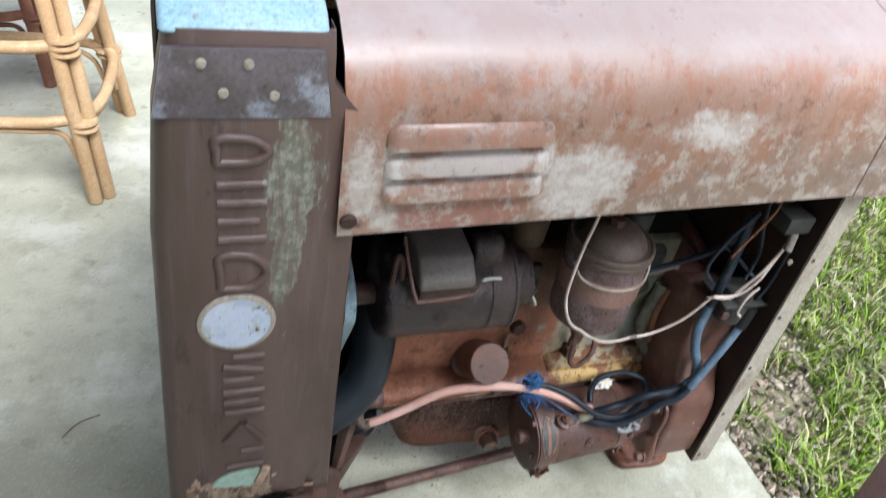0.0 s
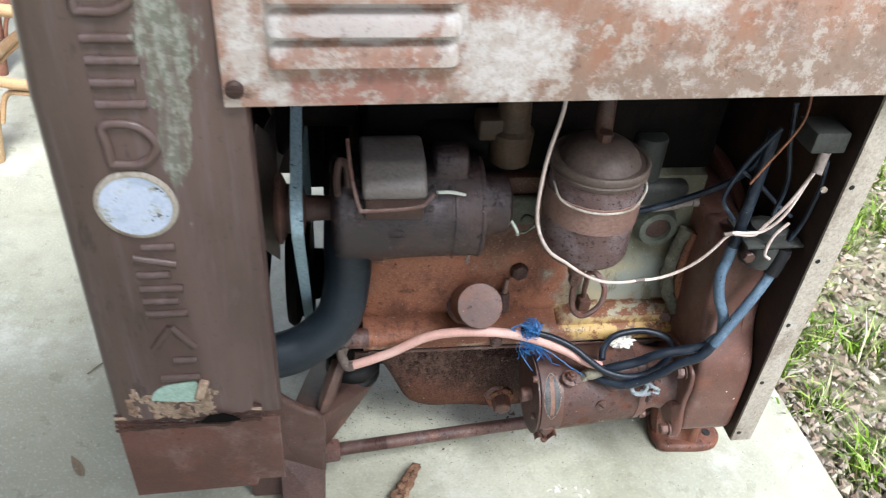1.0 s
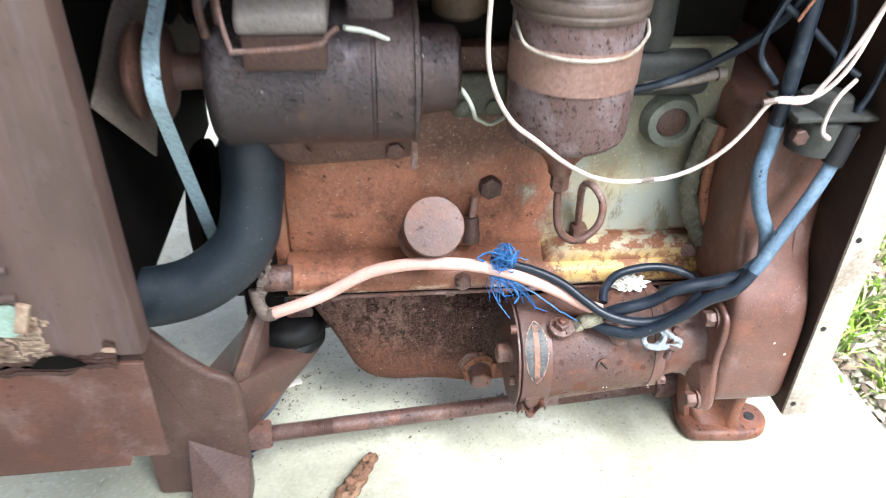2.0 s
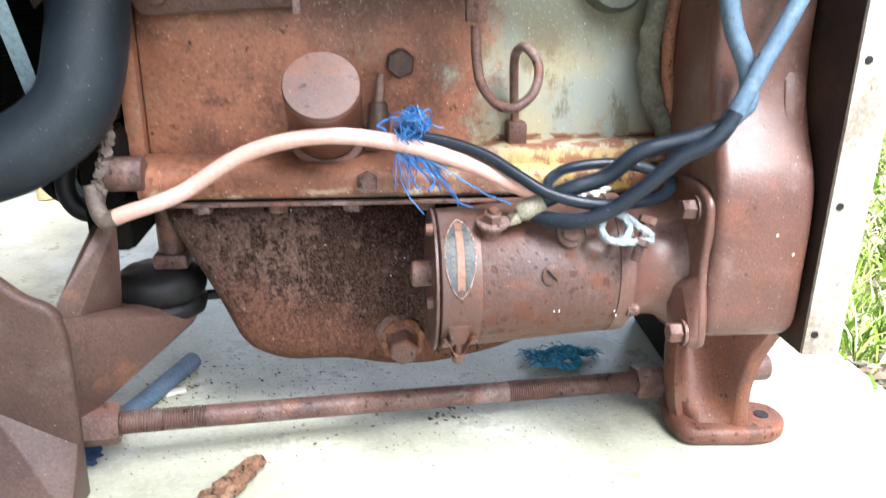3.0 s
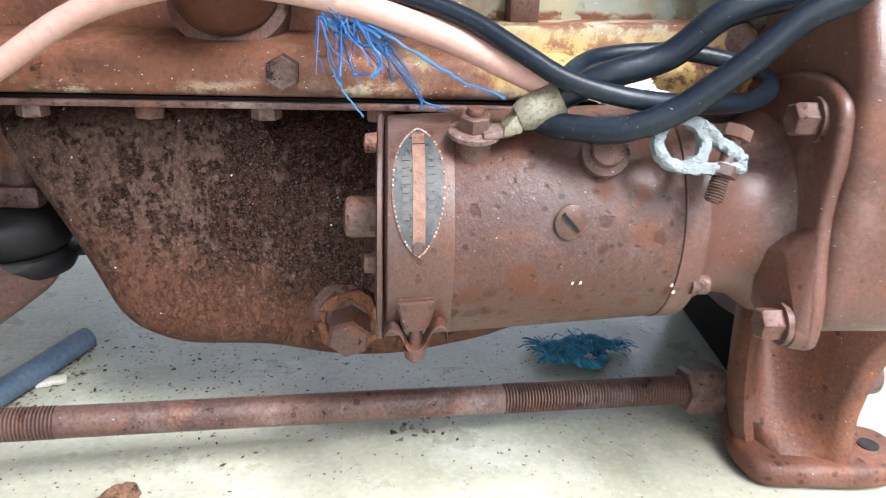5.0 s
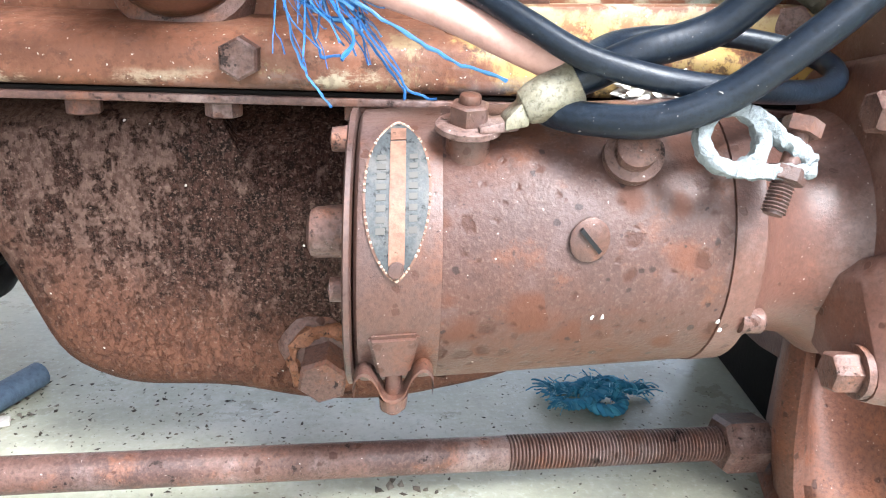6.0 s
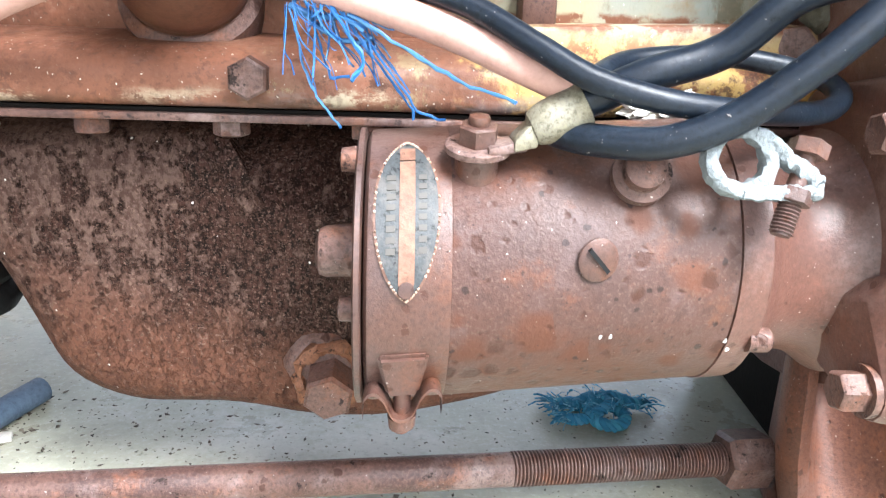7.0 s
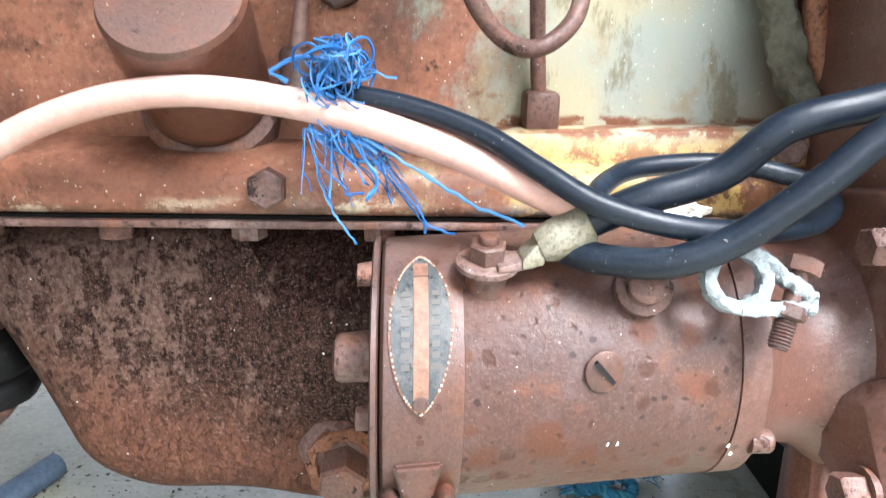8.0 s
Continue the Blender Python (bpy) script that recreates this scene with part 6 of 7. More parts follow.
lathe(b, (0.5120, 0.7262, 0.2635), (0, -0.22, 1), [(0, 0.0118), (0.0008, 0.0132), (0.0030, 0.0132), (0.0038, 0.0118)], 32)
hull(b, [(x, y, z) for x, dy, z0, z1 in ((0.5150, 0.0120, 0.2638, 0.2672), (0.5310, 0.0074, 0.2652, 0.2700)) for y in (0.7255 - dy, 0.7255 + dy) for z in (z0, z1)], 0.0012)
part("lug_ring", b, RUST, lug)
b = B()
hexhead(b, (0.5120, 0.7254, 0.2670), (0, -0.22, 1), 0.0080, 0.0080, 0.0, 0.3)
rod(b, (0.5120, 0.7240, 0.2740), (0.5120, 0.7232, 0.2785), 0.0044, edge=0.0014, n=14)
part("terminal_nut", b, STARTER, lug)

bc = thing("coiled_black_cable", (0.58, 0.72, 0.27), "black cable coiled in a loop over the starter motor", "cable")
b = B()
tube(b, [(0.436, 0.762, 0.332), (0.449, 0.758, 0.331), (0.478, 0.750, 0.327), (0.508, 0.737, 0.318), (0.532, 0.721, 0.305), (0.553, 0.710, 0.294), (0.583, 0.704, 0.287), (0.616, 0.710, 0.284), (0.654, 0.734, 0.282), (0.672, 0.754, 0.287), (0.667, 0.772, 0.294), (0.632, 0.782, 0.300), (0.588, 0.776, 0.298), (0.566, 0.758, 0.292), (0.560, 0.742, 0.284)], 0.0049, 16)
part("cable", b, BLACK, bc)

gc = thing("ground_cable", (0.65, 0.69, 0.27), "black cable with faded blue upper sheath running to the solenoid", "cable")
b = B()
tube(b, [(0.540, 0.730, 0.274), (0.546, 0.721, 0.2722), (0.559, 0.711, 0.2715), (0.579, 0.701, 0.2735), (0.602, 0.696, 0.284), (0.628, 0.691, 0.306), (0.648, 0.689, 0.325), (0.668, 0.6855, 0.3365), (0.680, 0.686, 0.3485), (0.692, 0.688, 0.370)], 0.0064, 16)
part("cable", b, BLACK, gc)
b = B()
tube(b, [(0.687, 0.687, 0.3605), (0.692, 0.688, 0.370), (0.706, 0.692, 0.397), (0.731, 0.70, 0.443), (0.745, 0.705, 0.478)], 0.0068, 16)
part("blue_length", b, BLUE, gc)
b = B()
tube(b, [(0.742, 0.704, 0.470), (0.747, 0.706, 0.488), (0.750, 0.708, 0.508)], 0.0095, 14)
part("boot", b, RUBBER, gc)

cl = thing("battery_clamp", (0.61, 0.685, 0.245), "white corroded battery terminal clamp with rusty bolt", "battery clamp")
WHITE_CORR = weathered("white_lead_corrosion", (0.20, 0.225, 0.235), (0.15, 0.172, 0.18), (0.08, 0.085, 0.082), (0.33, 0.365, 0.385), big=40, mid=130, rough=0.85, bump=1.0, depth=0.002)
b = B()
CC, CU, CV = Vector((0.6065, 0.7000, 0.2675)), Vector((0.986, 0.02, -0.16)).normalized(), Vector((0.14, 0.30, 0.94)).normalized()


def on_clamp(u, v, w=0.0):
    return CC + CU * u + CV * v + CU.cross(CV) * w


def bar_loop(bm, pts, half, deep, closed):
    """A flat bar with rounded edges bent along places in the clamp's plane."""
    sec = [(math.cos(6.283185 * (k + 0.5) / 12), math.sin(6.283185 * (k + 0.5) / 12)) for k in range(12)]
    rows, n = [], len(pts)
    for k in range(n):
        a, c = (pts[k - 1], pts[(k + 1) % n]) if closed else (pts[max(k - 1, 0)], pts[min(k + 1, n - 1)])
        t = Vector((c[0] - a[0], c[1] - a[1])).normalized()
        rows.append([bm.verts.new(on_clamp(pts[k][0] - t.y * half * max(-0.8, min(0.8, q * 1.2)) / 0.8, pts[k][1] + t.x * half * max(-0.8, min(0.8, q * 1.2)) / 0.8, deep * r)) for q, r in sec])
    for k in range(n if closed else n - 1):
        r0, r1 = rows[k], rows[(k + 1) % n]
        for j in range(12):
            bm.faces.new((r0[j], r0[(j + 1) % 12], r1[(j + 1) % 12], r1[j]))
    if not closed:
        bm.faces.new(rows[0])
        bm.faces.new(rows[-1])


bar_loop(b, [(0.0116 * math.cos(6.283185 * k / 40), 0.0110 * math.sin(6.283185 * k / 40)) for k in range(40)], 0.0027, 0.0036, True)
for way in ([(0.004, 0.0108), (0.010, 0.0092), (0.016, 0.0050), (0.022, 0.0020), (0.0275, -0.0005), (0.0315, -0.0032)], [(0.002, -0.0112), (0.010, -0.0102), (0.017, -0.0092), (0.024, -0.0082), (0.0315, -0.0070)]):
    line = smooth_line([(u, v, 0) for u, v in way], 6)
    bar_loop(b, [(q.x, q.y) for q in line], 0.0027, 0.0040, False)
hull(b, [on_clamp(u, v, w) for u, v in ((0.0285, -0.0010), (0.0335, -0.0022), (0.0335, -0.0085), (0.0275, -0.0100)) for w in (-0.0034, 0.0036)], 0.0014)
for v in b.verts:
    v.co += Vector((noise.noise(v.co * 420), noise.noise(v.co * 420 + Vector((9, 0, 0))), noise.noise(v.co * 420 + Vector((0, 9, 0))))) * 0.0013
part("clamp_body", b, WHITE_CORR, cl)
b = B()
TOP, DOWN = on_clamp(0.0270, 0.0095, -0.001), (-CV + CU * -0.18).normalized()
rod(b, TOP, TOP + DOWN * 0.0345, 0.0036, n=16)
pr = []
for k in range(9):
    pr += [(0.0215 + k * 0.0014, 0.0037), (0.0222 + k * 0.0014, 0.0046)]
lathe(b, TOP, DOWN, pr, 16)
hexhead(b, TOP + DOWN * 0.003, -DOWN, 0.0074, 0.0062)
hexhead(b, TOP + DOWN * 0.0165, DOWN, 0.0072, 0.0055, 0.0, 0.6)
part("clamp_bolt", b, STARTER, cl)
b = B()
lathe(b, (0.577, 0.722, 0.2555), (-0.1, -0.85, 0.45), [(0, 0.0118), (0.006, 0.0118), (0.007, 0.0082), (0.014, 0.0080), (0.0152, 0.006), (0.0155, 0)], 22)
part("top_stud", b, RUST, sm)

ww = thing("pink_white_wire", (0.58, 0.71, 0.44), "thin pinkish white insulated wire hanging in a loop", "wire")
b = B()
tube(b, [(0.424, 0.715, 0.735), (0.423, 0.70, 0.713), (0.412, 0.693, 0.66), (0.409, 0.692, 0.620), (0.410, 0.692, 0.58), (0.419, 0.692, 0.549), (0.435, 0.695, 0.523), (0.458, 0.70, 0.503), (0.486, 0.708, 0.478), (0.514, 0.715, 0.459), (0.545, 0.725, 0.446), (0.577, 0.733, 0.4415), (0.602, 0.731, 0.446), (0.627, 0.728, 0.459), (0.645, 0.722, 0.48), (0.658, 0.718, 0.502), (0.671, 0.713, 0.530), (0.690, 0.709, 0.534), (0.709, 0.705, 0.540), (0.725, 0.70, 0.568), (0.737, 0.70, 0.616), (0.744, 0.70, 0.655)], 0.0021, 10, 6)
WIRE = weathered("pale_wire_insulation", (0.48, 0.385, 0.34), (0.54, 0.46, 0.41), (0.25, 0.17, 0.13), big=20, rough=0.55, bump=0.1)
part("wire", b, WIRE, ww)
for p in ((0.577, 0.733, 0.4415), (0.671, 0.713, 0.530)):
    b = B()
    rod(b, Vector(p) + Vector((-0.008, 0, -0.001)), Vector(p) + Vector((0.008, 0, 0.002)), 0.0029, n=10)
    part("splice", b, DUSTY, ww)
b = B()
tube(b, [(0.676, 0.712, 0.531), (0.70, 0.708, 0.532), (0.712, 0.708, 0.548), (0.727, 0.702, 0.585), (0.741, 0.70, 0.63), (0.75, 0.70, 0.655)], 0.0022, 8)
part("second_strand", b, WIRE, ww)
b = B()
tube(b, [(0.735, 0.70, 0.555), (0.722, 0.70, 0.535), (0.719, 0.70, 0.508), (0.728, 0.70, 0.498)], 0.002, 8)
part("strand_end", b, WIRE, ww)

dw = thing("dark_wires", (0.68, 0.74, 0.55), "tangled dark and red thin wires under the hood", "wire")
# One blue wire is drawn black here, for the shade under the hood.
for pts, r, m in (([(0.565, 0.80, 0.505), (0.60, 0.795, 0.515), (0.635, 0.785, 0.535), (0.672, 0.76, 0.575), (0.69, 0.74, 0.615), (0.70, 0.74, 0.66)], 0.0045, BLACK), ([(0.678, 0.72, 0.60), (0.69, 0.72, 0.625), (0.716, 0.72, 0.681), (0.72, 0.73, 0.72)], 0.0016, RUST_ORANGE), ([(0.67, 0.74, 0.61), (0.70, 0.735, 0.59), (0.735, 0.725, 0.56), (0.75, 0.72, 0.55)], 0.0028, BLACK), ([(0.70, 0.73, 0.67), (0.675, 0.735, 0.62), (0.66, 0.735, 0.57), (0.68, 0.73, 0.54)], 0.003, BLACK), ([(0.755, 0.705, 0.64), (0.765, 0.71, 0.60), (0.762, 0.71, 0.55), (0.752, 0.71, 0.515)], 0.003, BLACK), ([(0.71, 0.735, 0.70), (0.718, 0.73, 0.65), (0.73, 0.725, 0.60), (0.728, 0.725, 0.55)], 0.0030, BLACK)):
    b = B()
    tube(b, pts, r, 8, 6)
    part("wire", b, m, dw)
gw = thing("generator_lead", (0.38, 0.74, 0.46), "kinked pale wire lead from the generator", "wire")
b = B()
tube(b, [(0.296, 0.712, 0.601), (0.315, 0.722, 0.594), (0.340, 0.735, 0.579), (0.362, 0.746, 0.563), (0.380, 0.756, 0.545), (0.390, 0.762, 0.533), (0.398, 0.757, 0.5275), (0.404, 0.754, 0.519), (0.409, 0.755, 0.508), (0.414, 0.775, 0.492), (0.424, 0.80, 0.477), (0.436, 0.815, 0.466), (0.452, 0.828, 0.467)], 0.0021, 10, 6)
LEAD = weathered("pale_green_white_lead", (0.34, 0.37, 0.31), (0.42, 0.43, 0.38), (0.15, 0.14, 0.11), rough=0.6)
part("lead", b, LEAD, gw)

# ---- blue twine, crumpled paper ----
TWINE = island_mat("blue_twine", [(0.014, 0.066, 0.20), (0.026, 0.125, 0.34), (0.018, 0.085, 0.25), (0.10, 0.26, 0.46)], 0.45)
tw = thing("blue_twine", (0.46, 0.745, 0.27), "frayed bright blue plastic twine knotted round the cables", "twine")
K = Vector((0.447, 0.756, 0.338))
rng = random.Random(11)
b = B()
for k in range(46):
    c = K + Vector((rng.uniform(-0.006, 0.010), rng.uniform(-0.008, 0.003), rng.uniform(-0.006, 0.010)))
    ax = Vector((rng.uniform(-1, 1), rng.uniform(-0.6, 0.6), rng.uniform(-1, 1))).normalized()
    d, u, w = frame_of(ax)
    r = rng.uniform(0.005, 0.011)
    tube(b, [c + u * r * math.cos(q) + w * r * math.sin(q) + d * 0.001 * q for q in (0, 1.1, 2.2, 3.3, 4.4, 5.5, 6.4)], rng.uniform(0.0003, 0.0007), 4, 4)
tagged(part("knot", b, TWINE, tw), kind="stuff")
for pts, r in (([(0.447, 0.755, 0.344), (0.433, 0.757, 0.346), (0.421, 0.757, 0.340), (0.428, 0.756, 0.336)], 0.0022),
               ([(0.452, 0.754, 0.338), (0.464, 0.754, 0.340), (0.474, 0.752, 0.338)], 0.0012),
               ([(0.438, 0.755, 0.318), (0.438, 0.757, 0.305), (0.441, 0.762, 0.289), (0.448, 0.752, 0.278), (0.457, 0.74, 0.269)], 0.0014),
               ([(0.442, 0.755, 0.318), (0.448, 0.757, 0.30), (0.452, 0.757, 0.288), (0.460, 0.755, 0.289)], 0.0013),
               ([(0.452, 0.75, 0.318), (0.460, 0.748, 0.305), (0.466, 0.745, 0.296), (0.462, 0.742, 0.288)], 0.0021),
               ([(0.456, 0.75, 0.315), (0.470, 0.750, 0.297), (0.484, 0.75, 0.279), (0.487, 0.75, 0.272)], 0.0013),
               ([(0.458, 0.75, 0.316), (0.478, 0.748, 0.290), (0.490, 0.747, 0.275), (0.500, 0.745, 0.273)], 0.0013),
               ([(0.460, 0.748, 0.314), (0.485, 0.74, 0.300), (0.505, 0.727, 0.290), (0.524, 0.712, 0.285)], 0.0016),
               ([(0.436, 0.755, 0.316), (0.446, 0.755, 0.312), (0.458, 0.75, 0.312), (0.466, 0.748, 0.308)], 0.003),
               ([(0.440, 0.756, 0.314), (0.45, 0.757, 0.306), (0.462, 0.753, 0.302), (0.470, 0.75, 0.305)], 0.0026),
               ([(0.434, 0.756, 0.316), (0.433, 0.758, 0.30), (0.436, 0.76, 0.288)], 0.0008),
               ([(0.446, 0.756, 0.312), (0.445, 0.758, 0.297), (0.444, 0.757, 0.285)], 0.0009)):
    b = B()
    tube(b, pts, r * 0.46, 6, 6)
    for v in b.verts:
        v.co += Vector((noise.noise(v.co * 220), noise.noise(v.co * 220 + Vector((5, 0, 0))), noise.noise(v.co * 220 + Vector((0, 5, 0))))) * 0.0012
    part("strand", b, TWINE, tw)
rng = random.Random(31)
b = B()
for k in range(44):
    p0 = Vector((0.447 + rng.uniform(-0.012, 0.020), 0.753 + rng.uniform(-0.004, 0.004), 0.318 + rng.uniform(-0.004, 0.004)))
    ln, dx = rng.uniform(0.008, 0.040), rng.uniform(-0.006, 0.026)
    tube(b, [p0, p0 + Vector((dx * 0.3, -0.002, -ln * 0.4)), p0 + Vector((dx * 0.8, rng.uniform(-0.006, 0.004), -ln * 0.7)), p0 + Vector((dx, rng.uniform(-0.008, 0.003), -ln * rng.uniform(0.7, 1.0)))], rng.uniform(0.0002, 0.0005), 4, 4)
tagged(part("fray", b, TWINE, tw), kind="stuff")


def crumpled(name, at, size, material, seed, label, category):
    b = B()
    bmesh.ops.create_icosphere(b, subdivisions=4, radius=1.0)
    for v in b.verts:
        n = v.co.normalized()
        k = 0.65 + 0.8 * abs(noise.noise(n * 2.3 + Vector((seed, 0, 0)))) + 0.35 * noise.noise(n * 6 + Vector((0, seed, 0)))
        v.co = Vector(at) + Vector((n.x * size[0], n.y * size[1], n.z * size[2])) * k
    return tagged(part(name, b, material), label, category)


PAPER = weathered("dirty_white_paper", (0.66, 0.64, 0.58), (0.54, 0.52, 0.46), (0.3, 0.28, 0.23), big=40, rough=0.9)
crumpled("crumpled_paper", (0.606, 0.785, 0.274), (0.022, 0.014, 0.011), PAPER, 3.0, "crumpled dirty white paper scrap behind the cables", "paper scrap")

# ---- white flecks on the castings ----
for x, y, z, r, owner in ((0.562, 0.7015, 0.195, 0.0007, sm), (0.566, 0.7015, 0.1952, 0.0007, sm), (0.614, 0.7035, 0.193, 0.0007, sm), (0.6155, 0.7042, 0.189, 0.0007, sm), (0.753, 0.6875, 0.245, 0.0010, eng), (0.737, 0.6875, 0.262, 0.0009, eng), (0.740, 0.7375, 0.357, 0.0010, eng), (0.715, 0.7375, 0.372, 0.0010, eng), (0.706, 0.7375, 0.335, 0.0009, eng)):
    b = B()
    lathe(b, (x, y, z), (0, -1, 0.1), [(0, r), (0.0006, r * 0.8), (0.0009, 0)], 8, 1.0)
    for v in b.verts:
        d = v.co - Vector((x, y, z))
        v.co += Vector((d.z * 0.6 + noise.noise(v.co * 900) * r * 0.7, 0, d.z * 0.5 + noise.noise(v.co * 900 + Vector((7, 0, 0))) * r * 0.7))
    part("paint_fleck", b, PAPER, owner)

# ---- things lying on the slab ----
BARK = weathered("split_dry_bark", (0.20, 0.105, 0.060), (0.30, 0.18, 0.105), (0.035, 0.02, 0.014), (0.42, 0.29, 0.19), big=40, mid=150, fine=500, spot_at=(0.52, 0.60), grain=0.9, rough=0.9, bump=1.0, depth=0.003)
st = thing("bark_stick", (0.27, 0.73, 0.0), "split piece of dry brown bark lying on the slab", "stick")
for off, r in ((-0.0045, 0.0070), (0.0045, 0.0058)):
    b = B()
    a, e = Vector((0.300, 0.780, 0.011)), Vector((0.232, 0.655, 0.011))
    nrm = Vector((0.88, -0.47, 0)) * off
    tube(b, [a + nrm * 0.4, a.lerp(e, 0.3) + nrm, a.lerp(e, 0.7) + nrm * 1.1, e + nrm * 0.5], r, 22, 18, radii=lambda f: r * (0.55 + 0.6 * max(0.0, math.sin(3.1416 * min(1, f * 0.9 + 0.1))) ** 0.7))
    for v in b.verts:
        v.co += Vector((noise.noise(v.co * 110), noise.noise(v.co * 110 + Vector((7, 0, 0))), noise.noise(v.co * 110 + Vector((0, 7, 0))))) * 0.0042 + Vector((noise.noise(v.co * 420), 0, noise.noise(v.co * 420 + Vector((0, 7, 0))))) * 0.0012
        v.co.z = max(v.co.z, 0.0006)
    part("split_half", b, BARK, st)
b = B()
tube(b, [(0.196, 0.990, 0.0115), (0.183, 0.955, 0.0115), (0.167, 0.912, 0.0115), (0.150, 0.872, 0.0115), (0.12, 0.830, 0.0115)], 0.0105, 16)
OFFCUT = weathered("dusty_blue_hose", (0.085, 0.125, 0.175), (0.06, 0.092, 0.135), (0.03, 0.04, 0.055), (0.16, 0.20, 0.24), big=20, rough=0.55)
tagged(part("hose_offcut", b, OFFCUT), "blue black rubber hose offcut lying under the engine", "hose")
NAVY = weathered("navy_cloth_scrap", (0.012, 0.030, 0.075), (0.02, 0.045, 0.10), (0.006, 0.012, 0.03), (0.05, 0.08, 0.14), big=60, mid=200, rough=0.9)
b = B()
bmesh.ops.create_icosphere(b, subdivisions=4, radius=1.0)
for v in b.verts:
    k = 0.7 + 0.7 * noise.noise(v.co * 2.1) + 0.3 * noise.noise(v.co * 6)
    v.co = Vector((0.118 + v.co.x * 0.030 * k, 0.800 + v.co.y * 0.022 * k, max(0.0008, 0.008 + v.co.z * 0.010 * k)))
tagged(part("cloth_scrap", b, NAVY), "crumpled navy blue cloth scrap behind the front support", "cloth scrap")
CHIP = weathered("bleached_wood_chip", (0.6, 0.57, 0.5), (0.5, 0.46, 0.4), (0.3, 0.26, 0.2), rough=0.9)
b = B()
prism(b, [(0.178, 0.922), (0.200, 0.930), (0.197, 0.938), (0.181, 0.936)], "xy", 0.0006, 0.005, 0.001)
tagged(part("pale_chip", b, CHIP), "small pale wood chip beside the hose offcut", "wood chip")
RAG = island_mat("teal_blue_rope", [(0.015, 0.11, 0.19), (0.03, 0.18, 0.28), (0.02, 0.14, 0.24), (0.06, 0.26, 0.36), (0.03, 0.16, 0.26), (0.30, 0.52, 0.60)], 0.7)
b = B()
rng = random.Random(21)


def laid_rope(bm, pts, r, turns):
    """A three-strand rope along a line."""
    line = smooth_line(pts, 14)
    for k in range(3):
        strand = []
        for i, q in enumerate(line):
            d = (line[min(i + 1, len(line) - 1)] - line[max(i - 1, 0)]).normalized()
            side = Vector((-d.y, d.x, 0)).normalized()
            up = d.cross(side)
            a = 6.283185 * (k / 3 + turns * i / len(line))
            strand.append(q + (side * math.cos(a) + up * math.sin(a)) * r * 0.55)
        tube(bm, strand, r * 0.62, 8, 1)


RC = Vector((0.650, 0.968, 0.0))
laid_rope(b, [RC + Vector(p) for p in ((-0.034, 0.012, 0.006), (-0.020, 0.016, 0.005), (-0.004, 0.012, 0.006), (0.012, 0.004, 0.007), (0.017, -0.010, 0.006), (0.008, -0.020, 0.005), (-0.006, -0.018, 0.006), (-0.012, -0.006, 0.009), (-0.004, 0.005, 0.012), (0.010, 0.010, 0.014), (0.024, 0.008, 0.010), (0.036, 0.012, 0.006))], 0.0046, 11)
laid_rope(b, [RC + Vector(p) for p in ((-0.030, -0.010, 0.005), (-0.018, -0.012, 0.006), (-0.004, -0.008, 0.011), (0.006, -0.001, 0.014), (0.004, 0.008, 0.014), (-0.010, 0.010, 0.013), (-0.022, 0.004, 0.009))], 0.0042, 7)
for end, way in (((-0.034, 0.012), (-1, 0.3)), ((0.036, 0.012), (1, 0.4)), ((-0.030, -0.010), (-1, -0.5)), ((-0.022, 0.004), (-1, 0.5))):
    for k in range(26):
        p0 = RC + Vector((end[0] + rng.gauss(0, 0.003), end[1] + rng.gauss(0, 0.003), 0.006))
        ln, dv = rng.uniform(0.006, 0.018), Vector((way[0] + rng.gauss(0, 0.6), way[1] + rng.gauss(0, 0.7), rng.gauss(0, 0.25))).normalized()
        tube(b, [p0, p0 + dv * ln * 0.5 + Vector((0, rng.gauss(0, 0.002), 0.002)), p0 + dv * ln], rng.uniform(0.0004, 0.0009), 4, 3)
for k in range(90):
    c = RC + Vector((rng.gauss(0, 0.015), rng.gauss(0, 0.010), 0.009 + abs(rng.gauss(0, 0.005))))
    dv = Vector((rng.gauss(0, 1), rng.gauss(0, 1), rng.gauss(0, 0.5))).normalized() * rng.uniform(0.003, 0.007)
    tube(b, [c - dv, c + Vector((0, 0, 0.0015)), c + dv], rng.uniform(0.0003, 0.0007), 4, 3)
for v in b.verts:
    v.co += Vector((noise.noise(v.co * 500), noise.noise(v.co * 500 + Vector((3, 0, 0))), noise.noise(v.co * 500 + Vector((0, 3, 0))))) * 0.0010
    v.co.z = max(v.co.z, 0.0006)
tagged(part("rope_tangle", b, RAG), "teal blue frayed rope tangle lying on the slab", "rope")


def scatter(name, n, place, size, material, seed, label, category, flat=0.35):
    rng = random.Random(seed)
    vs, fs = [], []
    for _ in range(n):
        x, y, z = place(rng)
        s = size * rng.uniform(0.4, 1.6)
        a = rng.uniform(0, 6.28)
        k = len(vs)
        for j in range(4):
            q = a + 1.5708 * j + rng.uniform(-0.5, 0.5)
            rr = s * rng.uniform(0.5, 1.2) * (1.0 if j % 2 else 0.55)
            vs.append((x + rr * math.cos(q), y + rr * math.sin(q), z + s * flat * rng.uniform(0, 0.5)))
        vs.append((x, y, z + s * flat))
        fs += [(k, k + 1, k + 4), (k + 1, k + 2, k + 4), (k + 2, k + 3, k + 4), (k + 3, k, k + 4)]
    me = bpy.data.meshes.new(name)
    me.from_pydata(vs, [], fs)
    me.materials.append(material)
    return tagged(new(name, me), label, category, kind="stuff")


